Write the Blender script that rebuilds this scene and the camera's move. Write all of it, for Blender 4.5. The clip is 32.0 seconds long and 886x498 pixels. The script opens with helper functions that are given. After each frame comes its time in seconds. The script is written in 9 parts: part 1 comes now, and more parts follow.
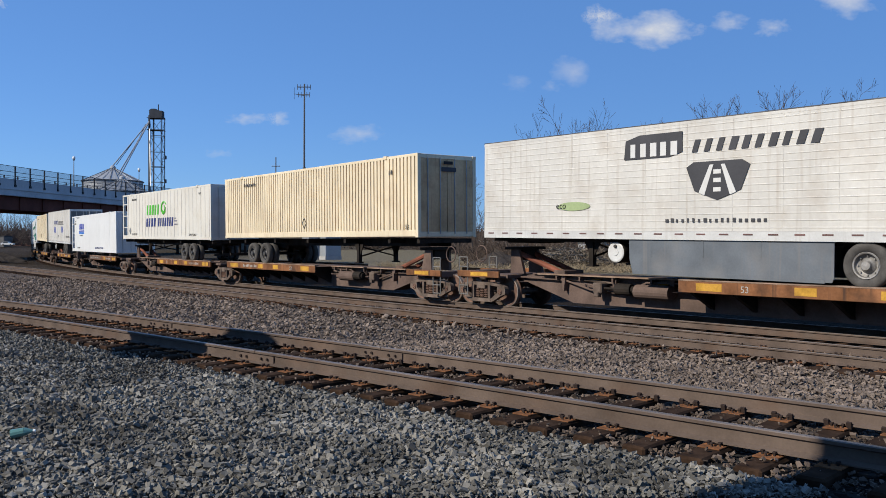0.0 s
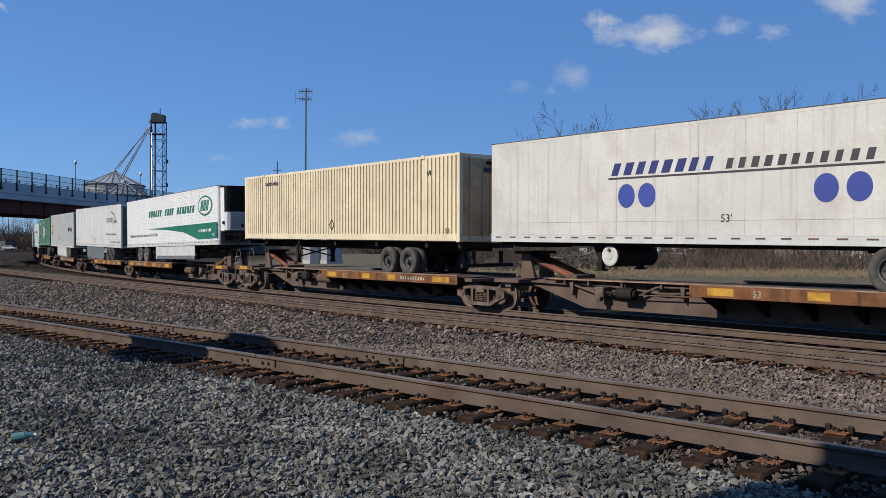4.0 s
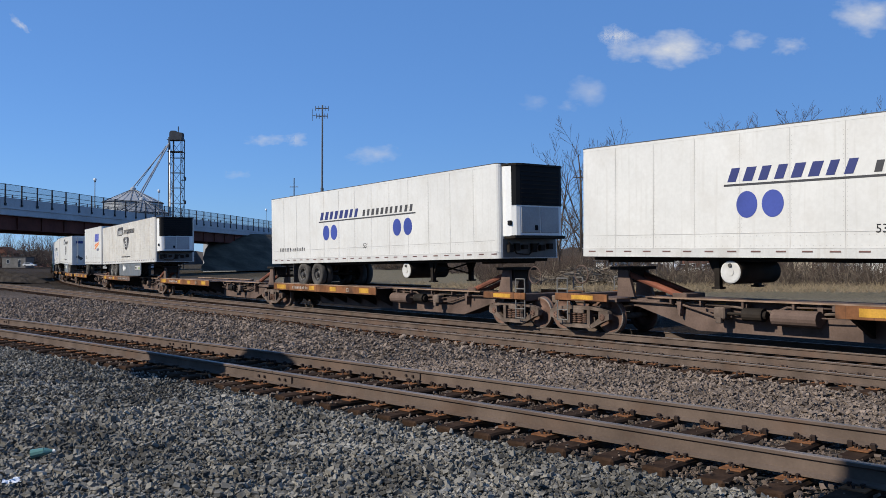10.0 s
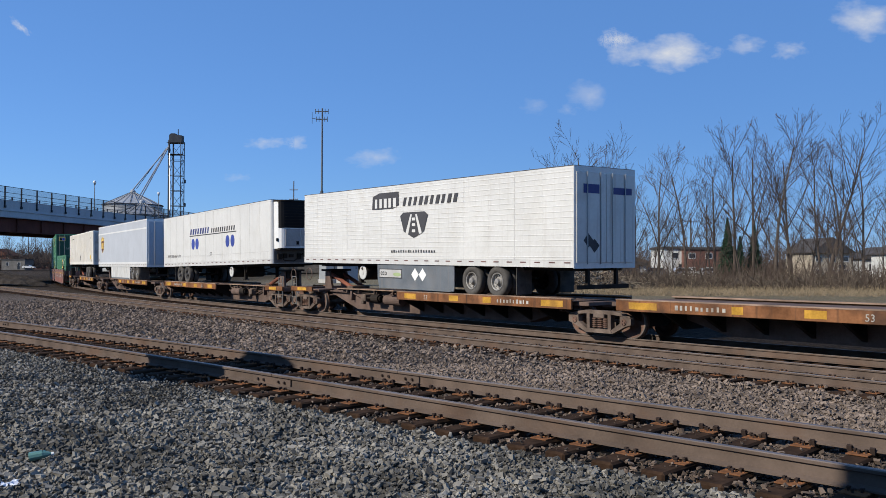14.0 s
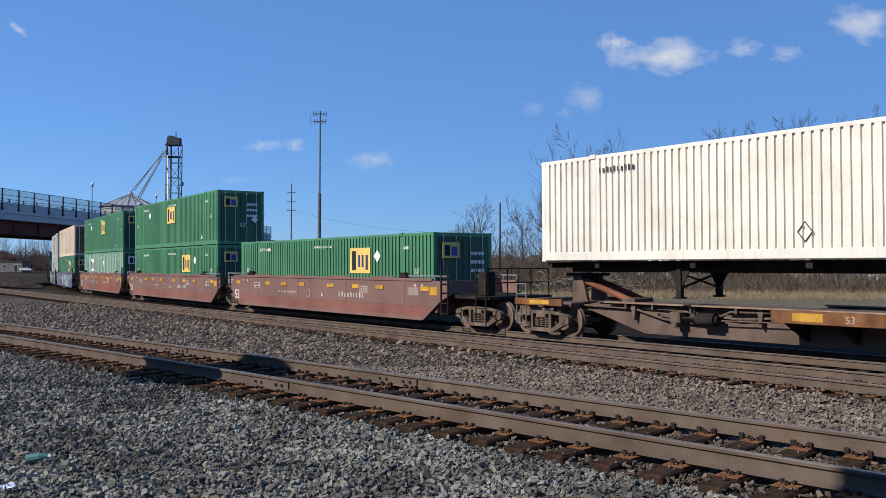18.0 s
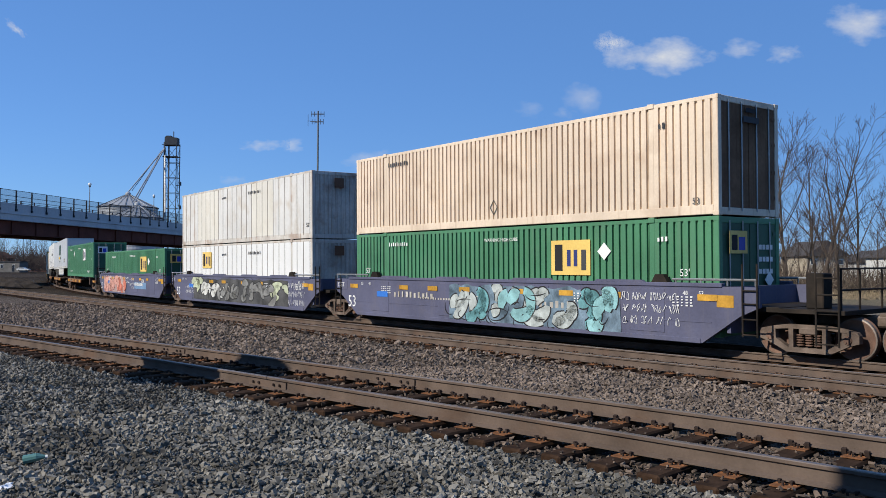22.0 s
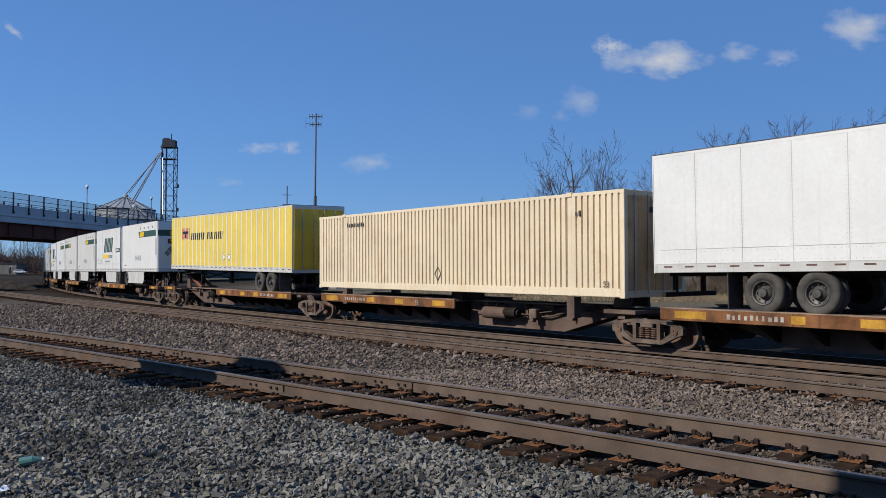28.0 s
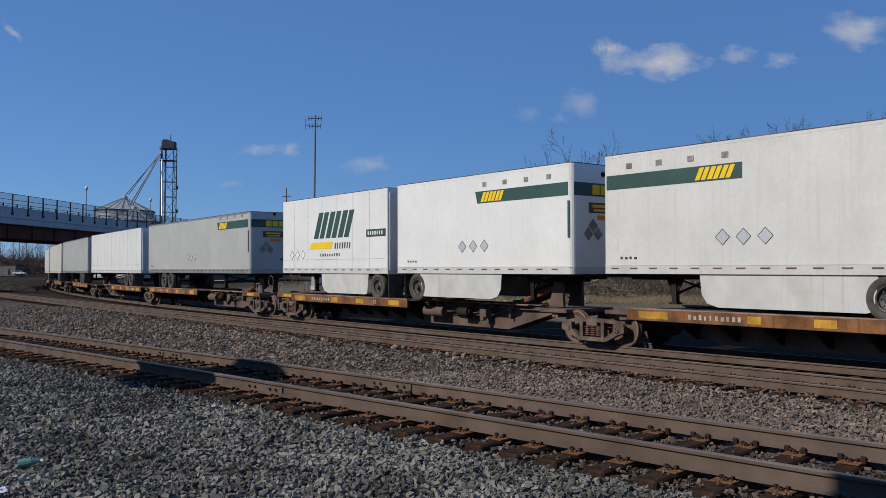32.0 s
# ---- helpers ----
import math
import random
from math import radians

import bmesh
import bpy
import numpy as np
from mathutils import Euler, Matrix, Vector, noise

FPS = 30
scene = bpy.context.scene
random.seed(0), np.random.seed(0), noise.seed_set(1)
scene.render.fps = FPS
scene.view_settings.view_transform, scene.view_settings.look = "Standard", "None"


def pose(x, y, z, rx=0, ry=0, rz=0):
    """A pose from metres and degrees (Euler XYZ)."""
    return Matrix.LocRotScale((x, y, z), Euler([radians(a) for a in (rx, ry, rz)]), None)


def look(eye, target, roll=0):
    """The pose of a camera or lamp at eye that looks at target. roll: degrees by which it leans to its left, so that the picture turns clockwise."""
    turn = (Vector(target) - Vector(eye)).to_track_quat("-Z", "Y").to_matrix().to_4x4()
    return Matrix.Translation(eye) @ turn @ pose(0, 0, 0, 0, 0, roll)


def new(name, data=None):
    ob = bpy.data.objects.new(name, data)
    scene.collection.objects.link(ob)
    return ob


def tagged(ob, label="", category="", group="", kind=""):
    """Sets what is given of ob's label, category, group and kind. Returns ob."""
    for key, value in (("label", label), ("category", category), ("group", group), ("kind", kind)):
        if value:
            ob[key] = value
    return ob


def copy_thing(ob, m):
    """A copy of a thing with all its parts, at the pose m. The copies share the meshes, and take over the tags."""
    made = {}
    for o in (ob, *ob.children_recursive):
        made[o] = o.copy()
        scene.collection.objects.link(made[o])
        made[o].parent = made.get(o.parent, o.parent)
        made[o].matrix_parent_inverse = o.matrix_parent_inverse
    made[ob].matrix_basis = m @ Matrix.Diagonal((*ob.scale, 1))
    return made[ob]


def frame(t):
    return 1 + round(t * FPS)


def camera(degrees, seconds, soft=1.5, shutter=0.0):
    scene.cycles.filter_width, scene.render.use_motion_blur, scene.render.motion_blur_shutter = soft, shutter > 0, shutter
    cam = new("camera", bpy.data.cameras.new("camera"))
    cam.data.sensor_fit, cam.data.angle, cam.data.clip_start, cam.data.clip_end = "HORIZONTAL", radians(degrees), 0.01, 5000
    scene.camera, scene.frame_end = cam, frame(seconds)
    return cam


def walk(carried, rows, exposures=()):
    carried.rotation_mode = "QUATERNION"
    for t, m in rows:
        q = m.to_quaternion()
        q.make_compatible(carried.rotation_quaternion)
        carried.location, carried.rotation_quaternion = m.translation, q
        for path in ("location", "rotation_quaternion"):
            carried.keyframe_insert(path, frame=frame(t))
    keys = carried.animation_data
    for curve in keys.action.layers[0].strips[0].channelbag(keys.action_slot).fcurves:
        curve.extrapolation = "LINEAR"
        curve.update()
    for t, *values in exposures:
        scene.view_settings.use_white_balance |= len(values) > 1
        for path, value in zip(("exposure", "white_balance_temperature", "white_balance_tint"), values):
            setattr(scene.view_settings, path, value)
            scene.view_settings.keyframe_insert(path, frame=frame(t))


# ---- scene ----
cam = camera(55.12, 32.0, soft=0.6)
EYE = Vector((0.0, 0.0, 1.95))


def aim(yaw, pitch, roll):
    """A hand-held view from the one standing place."""
    return Matrix.Translation(EYE) @ pose(0, 0, 0, 0, 0, -yaw) @ pose(0, 0, 0, pitch) @ pose(0, 0, 0, 0, roll) @ pose(0, 0, 0, 90)


walk(cam, [(t, aim(y, p, r)) for t, y, p, r in [
    (0.0, 1.16, -0.38, -0.2), (0.5, 1.18, -0.35, -0.24), (1.0, 1.22, -0.33, -0.25), (1.5, 1.24, -0.29, -0.26),
    (2.0, 1.25, -0.24, -0.27), (2.5, 1.24, -0.25, -0.28), (3.0, 1.25, -0.23, -0.28), (3.5, 1.22, -0.19, -0.28),
    (4.2, 0.98, -0.05, -0.2), (4.9, 0.58, 0.2, -0.09), (5.5, 0.41, 0.3, -0.05), (6.0, 0.42, 0.36, -0.05),
    (6.5, 0.42, 0.38, -0.05), (7.0, 0.36, 0.46, -0.05), (7.5, 0.05, 0.77, -0.02), (8.0, -0.06, 0.91, -0.01),
    (8.5, -0.06, 0.92, -0.02), (9.0, -0.06, 0.93, -0.03), (9.5, -0.05, 0.94, -0.06), (10.0, -0.02, 0.96, -0.06),
    (10.5, -0.01, 1.0, -0.07), (11.0, 0.0, 1.03, -0.09), (11.5, 0.0, 1.05, -0.11), (12.0, 0.0, 1.06, -0.11),
    (12.5, 0.01, 1.09, -0.14), (13.0, 0.01, 1.12, -0.16), (13.5, 0.01, 1.16, -0.17), (14.0, 0.01, 1.18, -0.18),
    (14.5, 0.03, 1.19, -0.2), (15.5, 0.06, 1.23, -0.21), (16.5, 0.09, 1.28, -0.22), (17.0, 0.1, 1.32, -0.22),
    (17.5, 0.13, 1.34, -0.22), (18.0, 0.16, 1.36, -0.24), (18.5, 0.17, 1.38, -0.24), (19.0, 0.17, 1.38, -0.23),
    (19.5, 0.2, 1.36, -0.25), (20.0, 0.21, 1.37, -0.28), (20.5, 0.24, 1.38, -0.29), (21.0, 0.25, 1.39, -0.29),
    (21.5, 0.27, 1.4, -0.28), (22.0, 0.3, 1.37, -0.25), (22.5, 0.37, 1.3, -0.22), (23.0, 0.38, 1.29, -0.2),
    (23.5, 0.39, 1.31, -0.18), (24.0, 0.41, 1.34, -0.19), (24.5, 0.42, 1.38, -0.22), (25.0, 0.43, 1.41, -0.24),
    (25.5, 0.42, 1.46, -0.28), (26.5, 0.44, 1.5, -0.3), (27.5, 0.46, 1.53, -0.32), (28.0, 0.46, 1.56, -0.34),
    (28.5, 0.46, 1.59, -0.35), (29.0, 0.47, 1.62, -0.36), (29.5, 0.49, 1.65, -0.37), (30.0, 0.5, 1.68, -0.39),
    (30.5, 0.51, 1.71, -0.4), (31.0, 0.51, 1.74, -0.4), (31.5, 0.5, 1.74, -0.4), (32.0, 0.51, 1.68, -0.4)]],
     exposures=[(0.0, 0.06), (1.0, 0.06), (2.0, 0.02), (3.0, -0.12), (6.0, -0.1), (7.0, -0.07), (8.0, 0.27), (9.0, 0.28), (10.0, 0.05), (11.0, 0.06), (12.0, 0.25), (13.0, 0.1), (14.0, 0.1), (17.0, 0.13), (18.0, 0.12), (19.0, 0.44), (20.0, 0.6), (21.0, 0.5),
                (22.0, 0.08), (23.0, -0.05), (24.0, -0.05), (25.0, 0.37), (26.5, 0.18), (28.0, -0.15), (29.0, 0.05), (30.0, -0.08), (30.5, -0.34), (31.0, -0.4), (32.0, -0.38)])

# ---- sky and sun ----
SUN_ELEVATION = radians(34)
SUN_TOWARDS = Vector((-0.871, -0.491))          # level direction from the place to the sun
world = bpy.data.worlds.new("daylight")
scene.world = world
world.use_nodes = True
wn, wl = world.node_tree.nodes, world.node_tree.links
sky = wn.new("ShaderNodeTexSky")
sky.sky_type, sky.sun_disc = "NISHITA", False
sky.sun_elevation, sky.sun_rotation = SUN_ELEVATION, -math.atan2(SUN_TOWARDS.x, SUN_TOWARDS.y)
sky.altitude, sky.air_density, sky.dust_density, sky.ozone_density = 150, 1.0, 0.0, 1.6
wn["Background"].inputs["Strength"].default_value = 0.075
tint = wn.new("ShaderNodeMix")
tint.data_type, tint.blend_type = "RGBA", "MULTIPLY"
tint.inputs[0].default_value, tint.inputs[7].default_value = 1.0, (0.62, 0.93, 1.42, 1.0)
wl.new(sky.outputs["Color"], tint.inputs[6])
even = wn.new("ShaderNodeMix")
even.data_type = "RGBA"
even.inputs[0].default_value, even.inputs[7].default_value = 0.5, (1.75, 4.3, 10.0, 1.0)
wl.new(tint.outputs[2], even.inputs[6])
wl.new(even.outputs[2], wn["Background"].inputs["Color"])
sun = new("sun", bpy.data.lights.new("sun", "SUN"))
sun.data.energy, sun.data.angle, sun.data.color = 5.0, radians(0.5), (1.0, 0.94, 0.84)
sun.matrix_basis = look(Vector((SUN_TOWARDS.x, SUN_TOWARDS.y, math.tan(SUN_ELEVATION))) * 100, (0, 0, 0))


# ---- mesh and material helpers ----
class Geo:
    """Gathers plain geometry for one mesh."""

    def __init__(self):
        self.v, self.f, self.pieces, self.many = [], [], [], False

    def add(self, verts, faces):
        n = len(self.v)
        self.v += [tuple(p) for p in verts]
        self.f += [tuple(i + n for i in q) for q in faces]
        return self

    def box(self, x0, x1, y0, y1, z0, z1, c=0.0):
        if c <= 0:
            return self.add([(x0, y0, z0), (x1, y0, z0), (x1, y1, z0), (x0, y1, z0), (x0, y0, z1), (x1, y0, z1), (x1, y1, z1), (x0, y1, z1)],
                            [(0, 3, 2, 1), (4, 5, 6, 7), (0, 1, 5, 4), (1, 2, 6, 5), (2, 3, 7, 6), (3, 0, 4, 7)])
        c = min(c, (x1 - x0) * 0.45, (y1 - y0) * 0.45, (z1 - z0) * 0.45)
        vs, at = [], {}
        for i, x in enumerate((x0, x1)):
            for j, y in enumerate((y0, y1)):
                for k, z in enumerate((z0, z1)):
                    dx, dy, dz = c * (1 - 2 * i), c * (1 - 2 * j), c * (1 - 2 * k)
                    at[i, j, k] = len(vs)
                    vs += [(x, y + dy, z + dz), (x + dx, y, z + dz), (x + dx, y + dy, z)]
        a = at
        fs = []
        for i in (0, 1):
            q = [a[i, 0, 0], a[i, 1, 0], a[i, 1, 1], a[i, 0, 1]]
            fs.append(tuple(q if i else q[::-1]))
            q = [a[0, i, 0] + 1, a[0, i, 1] + 1, a[1, i, 1] + 1, a[1, i, 0] + 1]
            fs.append(tuple(q if i else q[::-1]))
            q = [a[0, 0, i] + 2, a[1, 0, i] + 2, a[1, 1, i] + 2, a[0, 1, i] + 2]
            fs.append(tuple(q if i else q[::-1]))
        for i in (0, 1):
            for j in (0, 1):
                p, q = a[i, j, 0], a[i, j, 1]
                e = [p, q, q + 1, p + 1]
                fs.append(tuple(e if (i ^ j) == 0 else e[::-1]))
                p, q = a[i, 0, j], a[i, 1, j]
                e = [p, p + 2, q + 2, q]
                fs.append(tuple(e if (i ^ j) == 0 else e[::-1]))
                p, q = a[0, i, j] + 1, a[1, i, j] + 1
                e = [p, q, q + 1, p + 1]
                fs.append(tuple(e if (i ^ j) == 0 else e[::-1]))
                for k in (0, 1):
                    p = a[i, j, k]
                    e = [p, p + 1, p + 2]
                    fs.append(tuple(e if (i + j + k) % 2 == 0 else e[::-1]))
        return self.add(vs, fs)

    def prism(self, pts, a, b, axis="y"):
        """Extrudes a polygon from a to b. axis y: points are x, z; axis x: y, z; axis z: x, y."""
        put = {"y": lambda p, c: (p[0], c, p[1]), "x": lambda p, c: (c, p[0], p[1]), "z": lambda p, c: (p[0], p[1], c)}[axis]
        n = len(pts)
        fs = [tuple(range(n)), tuple(range(2 * n - 1, n - 1, -1))] + [(i, i + n, (i + 1) % n + n, (i + 1) % n) for i in range(n)]
        return self.add([put(p, a) for p in pts] + [put(p, b) for p in pts], fs)

    def rod(self, p, q, r, n=8, r2=None, caps=True):
        p, q = Vector(p), Vector(q)
        d = (q - p).normalized()
        u = d.orthogonal().normalized()
        w = d.cross(u)
        r2 = r if r2 is None else r2
        vs = [p + (u * math.cos(6.28319 * i / n) + w * math.sin(6.28319 * i / n)) * r for i in range(n)]
        vs += [q + (u * math.cos(6.28319 * i / n) + w * math.sin(6.28319 * i / n)) * r2 for i in range(n)]
        fs = [(i, (i + 1) % n, (i + 1) % n + n, i + n) for i in range(n)]
        if caps:
            fs += [tuple(range(n - 1, -1, -1)), tuple(range(n, 2 * n))]
        return self.add(vs, fs)

    def chain(self, pts, r, n=6):
        for p, q in zip(pts, pts[1:]):
            self.rod(p, q, r, n)
        return self

    def lathe(self, prof, cx, cz, n=24):
        """Turns (radius, y) pairs about the y axis through cx, cz."""
        m = len(prof)
        vs = [(cx + r * math.cos(6.28319 * i / n), y, cz + r * math.sin(6.28319 * i / n)) for i in range(n) for r, y in prof]
        fs = [(i * m + k, i * m + k + 1, (i + 1) % n * m + k + 1, (i + 1) % n * m + k) for i in range(n) for k in range(m - 1)]
        return self.add(vs, fs)

    def lathe_z(self, prof, cx, cy, n=24):
        m = len(prof)
        vs = [(cx + r * math.cos(6.28319 * i / n), cy + r * math.sin(6.28319 * i / n), z) for i in range(n) for r, z in prof]
        fs = [(i * m + k, (i + 1) % n * m + k, (i + 1) % n * m + k + 1, i * m + k + 1) for i in range(n) for k in range(m - 1)]
        return self.add(vs, fs)

    def mesh(self, name, smooth=False):
        me = bpy.data.meshes.new(name)
        me.from_pydata(self.v, [], self.f)
        if smooth:
            me.shade_smooth()
        me.update()
        return me


def part(name, geo, material, parent=None, label="", smooth=False):
    """One mesh object under a thing or a part; the blocks of a word mark become objects of their own."""
    if not isinstance(geo, bpy.types.Mesh) and len(geo.pieces) > 1:
        return [part(name + "_block", q, material, parent, label) for q in geo.pieces][0]
    me = geo if isinstance(geo, bpy.types.Mesh) else geo.mesh(name, smooth)
    if not me.materials:
        me.materials.append(material)
    ob = new(name, me)
    ob.parent = parent
    if label:
        ob["label"] = label
    if not isinstance(geo, bpy.types.Mesh) and geo.many:
        ob["kind"] = "stuff"
    return ob


def thing(name, label, category, group="", kind=""):
    return tagged(new(name), label, category, group, kind)


def solid(name, geo, material, label, category, group="", kind="", smooth=False):
    return tagged(part(name, geo, material, None, "", smooth), label, category, group, kind)


MATS = {}


def surf(name, rgb, rough=0.6, metal=0.0, vary=0.25, dirt=0.0, dirt_rgb=(0.09, 0.06, 0.04), big=0.8, fine=18.0, streak=False,
         bump=0.0, bump_scale=60.0, coat=0.0, island=0.0, gloss=None):
    """A painted, metal, stone or wooden surface: colour varied at two scales, stains and fine relief."""
    if name in MATS:
        return MATS[name]
    m = bpy.data.materials.new(name)
    m.use_nodes = True
    n, l = m.node_tree.nodes, m.node_tree.links
    b = n["Principled BSDF"]
    b.inputs["Roughness"].default_value, b.inputs["Metallic"].default_value = rough, metal
    b.inputs["Coat Weight"].default_value = coat
    b.inputs["Specular IOR Level"].default_value = gloss if gloss is not None else 0.5 if rough < 0.45 else 0.3 if rough < 0.6 else 0.08
    tc = n.new("ShaderNodeTexCoord")

    def noise_at(scale, detail=4.0, stretch=None):
        src = tc.outputs["Object"]
        if stretch:
            mp = n.new("ShaderNodeMapping")
            mp.inputs["Scale"].default_value = stretch
            l.new(src, mp.inputs["Vector"])
            src = mp.outputs["Vector"]
        t = n.new("ShaderNodeTexNoise")
        t.inputs["Scale"].default_value, t.inputs["Detail"].default_value = scale, detail
        l.new(src, t.inputs["Vector"])
        return t.outputs["Fac"]

    def ramp(src, a, c, lo=0.0, hi=1.0):
        r = n.new("ShaderNodeMapRange")
        r.inputs["From Min"].default_value, r.inputs["From Max"].default_value = a, c
        r.inputs["To Min"].default_value, r.inputs["To Max"].default_value = lo, hi
        l.new(src, r.inputs["Value"])
        return r.outputs["Result"]

    def mix(kind, fac, a, c):
        x = n.new("ShaderNodeMix")
        x.data_type, x.blend_type = "RGBA", kind
        for sock, val in ((x.inputs[0], fac), (x.inputs[6], a), (x.inputs[7], c)):
            if isinstance(val, (int, float)):
                sock.default_value = val
            elif isinstance(val, tuple):
                sock.default_value = (*val, 1.0)
            else:
                l.new(val, sock)
        return x.outputs[2]

    dark = tuple(c * (1 - vary) for c in rgb)
    lite = tuple(min(1.0, c * (1 + 0.6 * vary)) for c in rgb)
    col = mix("MIX", ramp(noise_at(big), 0.3, 0.7), dark, lite)
    col = mix("MULTIPLY", 0.6 * vary + 0.08, col, mix("MIX", ramp(noise_at(fine, 6.0), 0.35, 0.65), (0.55, 0.53, 0.5), (1.0, 1.0, 1.0)))
    if island:
        g = n.new("ShaderNodeNewGeometry")
        col = mix("MULTIPLY", island, col, mix("MIX", g.outputs["Random Per Island"], (0.25, 0.25, 0.25), (1.5, 1.47, 1.42)))
    oi = n.new("ShaderNodeObjectInfo")
    col = mix("MULTIPLY", 0.25 * min(1.0, vary * 2), col, mix("MIX", oi.outputs["Random"], (0.7, 0.7, 0.7), (1.1, 1.1, 1.1)))
    if dirt:
        a = noise_at(1.3, 5.0)
        fac = ramp(a, 0.52, 0.72, 0.0, dirt)
        if streak:
            s = noise_at(1.0, 3.0, (9.0, 9.0, 0.35))
            fac2 = n.new("ShaderNodeMath")
            fac2.operation = "MAXIMUM"
            l.new(fac, fac2.inputs[0])
            l.new(ramp(s, 0.56, 0.74, 0.0, dirt), fac2.inputs[1])
            fac = fac2.outputs[0]
        col = mix("MIX", fac, col, dirt_rgb)
        l.new(ramp(fac, 0.0, 1.0, rough, min(1.0, rough + 0.3)), b.inputs["Roughness"])
    l.new(col, b.inputs["Base Color"])
    if bump:
        bp = n.new("ShaderNodeBump")
        bp.inputs["Strength"].default_value, bp.inputs["Distance"].default_value = min(1.0, bump * 20), bump
        l.new(noise_at(bump_scale, 5.0), bp.inputs["Height"])
        l.new(bp.outputs["Normal"], b.inputs["Normal"])
    MATS[name] = m
    return m


def glow(name, rgb, strength):
    m = bpy.data.materials.new(name)
    m.use_nodes = True
    b = m.node_tree.nodes["Principled BSDF"]
    b.inputs["Base Color"].default_value = (*rgb, 1)
    b.inputs["Emission Color"].default_value, b.inputs["Emission Strength"].default_value = (*rgb, 1), strength
    return m


# ---- materials ----
SEAM_GREY = surf("grey_riveted_seam", (0.53, 0.515, 0.49), 0.5, 0.1, 0.25, 0.4, (0.32, 0.29, 0.25), 1.0, 30)
MARK_DUSTY = surf("dusty_white_stencil", (0.46, 0.43, 0.38), 0.7, 0.0, 0.35, 0.6, (0.2, 0.13, 0.08), 3.0, 25)
JOINT_DARK = surf("dark_panel_joint", (0.13, 0.115, 0.10), 0.8, 0.0, 0.4)
RUSTY_WHITE = surf("rust_streaked_white_frame", (0.55, 0.52, 0.47), 0.6, 0.0, 0.2, 0.7, (0.26, 0.14, 0.08), 1.2, 14, True)
STAINED_WHITE = surf("stained_white_panel", (0.63, 0.62, 0.59), 0.45, 0.0, 0.1, 0.5, (0.42, 0.33, 0.23), 0.35, 8, True)
# streaked dirt, with the shade of the leading ends darkened into the base
SOOTY_SHADED = surf("sooty_shaded_container_end", (0.55, 0.51, 0.45), 0.8, 0.0, 0.35, 0.7, (0.24, 0.16, 0.11), 0.8, 10, True)
CHASSIS_RED = surf("dull_red_chassis_paint", (0.12, 0.04, 0.03), 0.7, 0.0, 0.35, 0.5, (0.06, 0.04, 0.035), 1.5, 20)
HITCH_RED = surf("worn_red_hitch_paint", (0.23, 0.085, 0.055), 0.7, 0.0, 0.35, 0.6, (0.08, 0.05, 0.04), 2.0, 20)
# dark roof colour that paints the thin shadow line above the top rail
ROOF_SHADOW_EDGE = surf("shadow_dark_roof_edge", (0.10, 0.10, 0.105), 0.6, 0.2, 0.4, 0.5, (0.3, 0.29, 0.28), 1.5, 12)
# dust on the upper edges, paled to paint in the sun they catch
SILL_DUST_LIT = surf("dusty_sunlit_sill_lip", (0.32, 0.22, 0.16), 0.9, 0.0, 0.4, 0.4, (0.10, 0.07, 0.05), 2.0, 20)
STEEL_RUST = surf("rusted_rail_steel", (0.128, 0.095, 0.075), 0.7, 0.1, 0.3, 0.4, (0.12, 0.062, 0.035), 2.0, 40, bump=0.002)
RAIL_TOP = surf("worn_rail_head", (0.20, 0.165, 0.14), 0.5, 0.35, 0.2, 0.3, (0.1, 0.07, 0.05), 1.0, 60)
RAIL_DULL = surf("dull_rail_head", (0.2, 0.16, 0.135), 0.45, 0.5, 0.3, 0.4, (0.12, 0.07, 0.05), 1.0, 60)
TIE_WOOD = surf("weathered_tie_wood", (0.046, 0.027, 0.017), 1.0, 0.0, 0.7, 0.55, (0.11, 0.062, 0.037), 3.0, 30, bump=0.012, bump_scale=25)
PLATE_RUST = surf("rusty_tie_plate", (0.27, 0.12, 0.055), 0.9, 0.1, 0.5, 0.5, (0.06, 0.032, 0.02), 6.0, 50, bump=0.002)
SPIKE = surf("dark_spike_steel", (0.045, 0.032, 0.027), 0.8, 0.2, 0.4)
STONE_GREY = surf("grey_crushed_stone", (0.225, 0.214, 0.192), 0.92, 0.0, 0.5, 0, (0, 0, 0), 1.2, 90, island=0.85)
STONE_BROWN = surf("brown_ballast_stone", (0.215, 0.172, 0.143), 0.93, 0.0, 0.3, 0, (0, 0, 0), 1.2, 50, island=0.6)
CAR_BROWN = surf("brown_car_paint", (0.15, 0.105, 0.085), 0.7, 0.05, 0.4, 0.6, (0.055, 0.042, 0.035), 1.2, 25, bump=0.001)
CAR_RUST = surf("rusty_orange_sill", (0.25, 0.112, 0.052), 0.8, 0.05, 0.5, 0.9, (0.07, 0.042, 0.03), 1.6, 18, True, bump=0.001)
CAR_YELLOW = surf("faded_yellow_marking", (0.55, 0.30, 0.05), 0.7, 0.0, 0.35, 0.7, (0.17, 0.085, 0.04), 2.5, 20)
TRUCK_IRON = surf("grimy_cast_iron", (0.165, 0.125, 0.1), 0.8, 0.1, 0.45, 0.6, (0.07, 0.05, 0.04), 3.0, 30, bump=0.002)
WHEEL_STEEL = surf("rusty_wheel_steel", (0.19, 0.115, 0.085), 0.7, 0.1, 0.4, 0.5, (0.05, 0.035, 0.03), 3.0, 30)
WHEEL_RIM = surf("worn_wheel_tread", (0.2, 0.165, 0.14), 0.5, 0.3, 0.3)
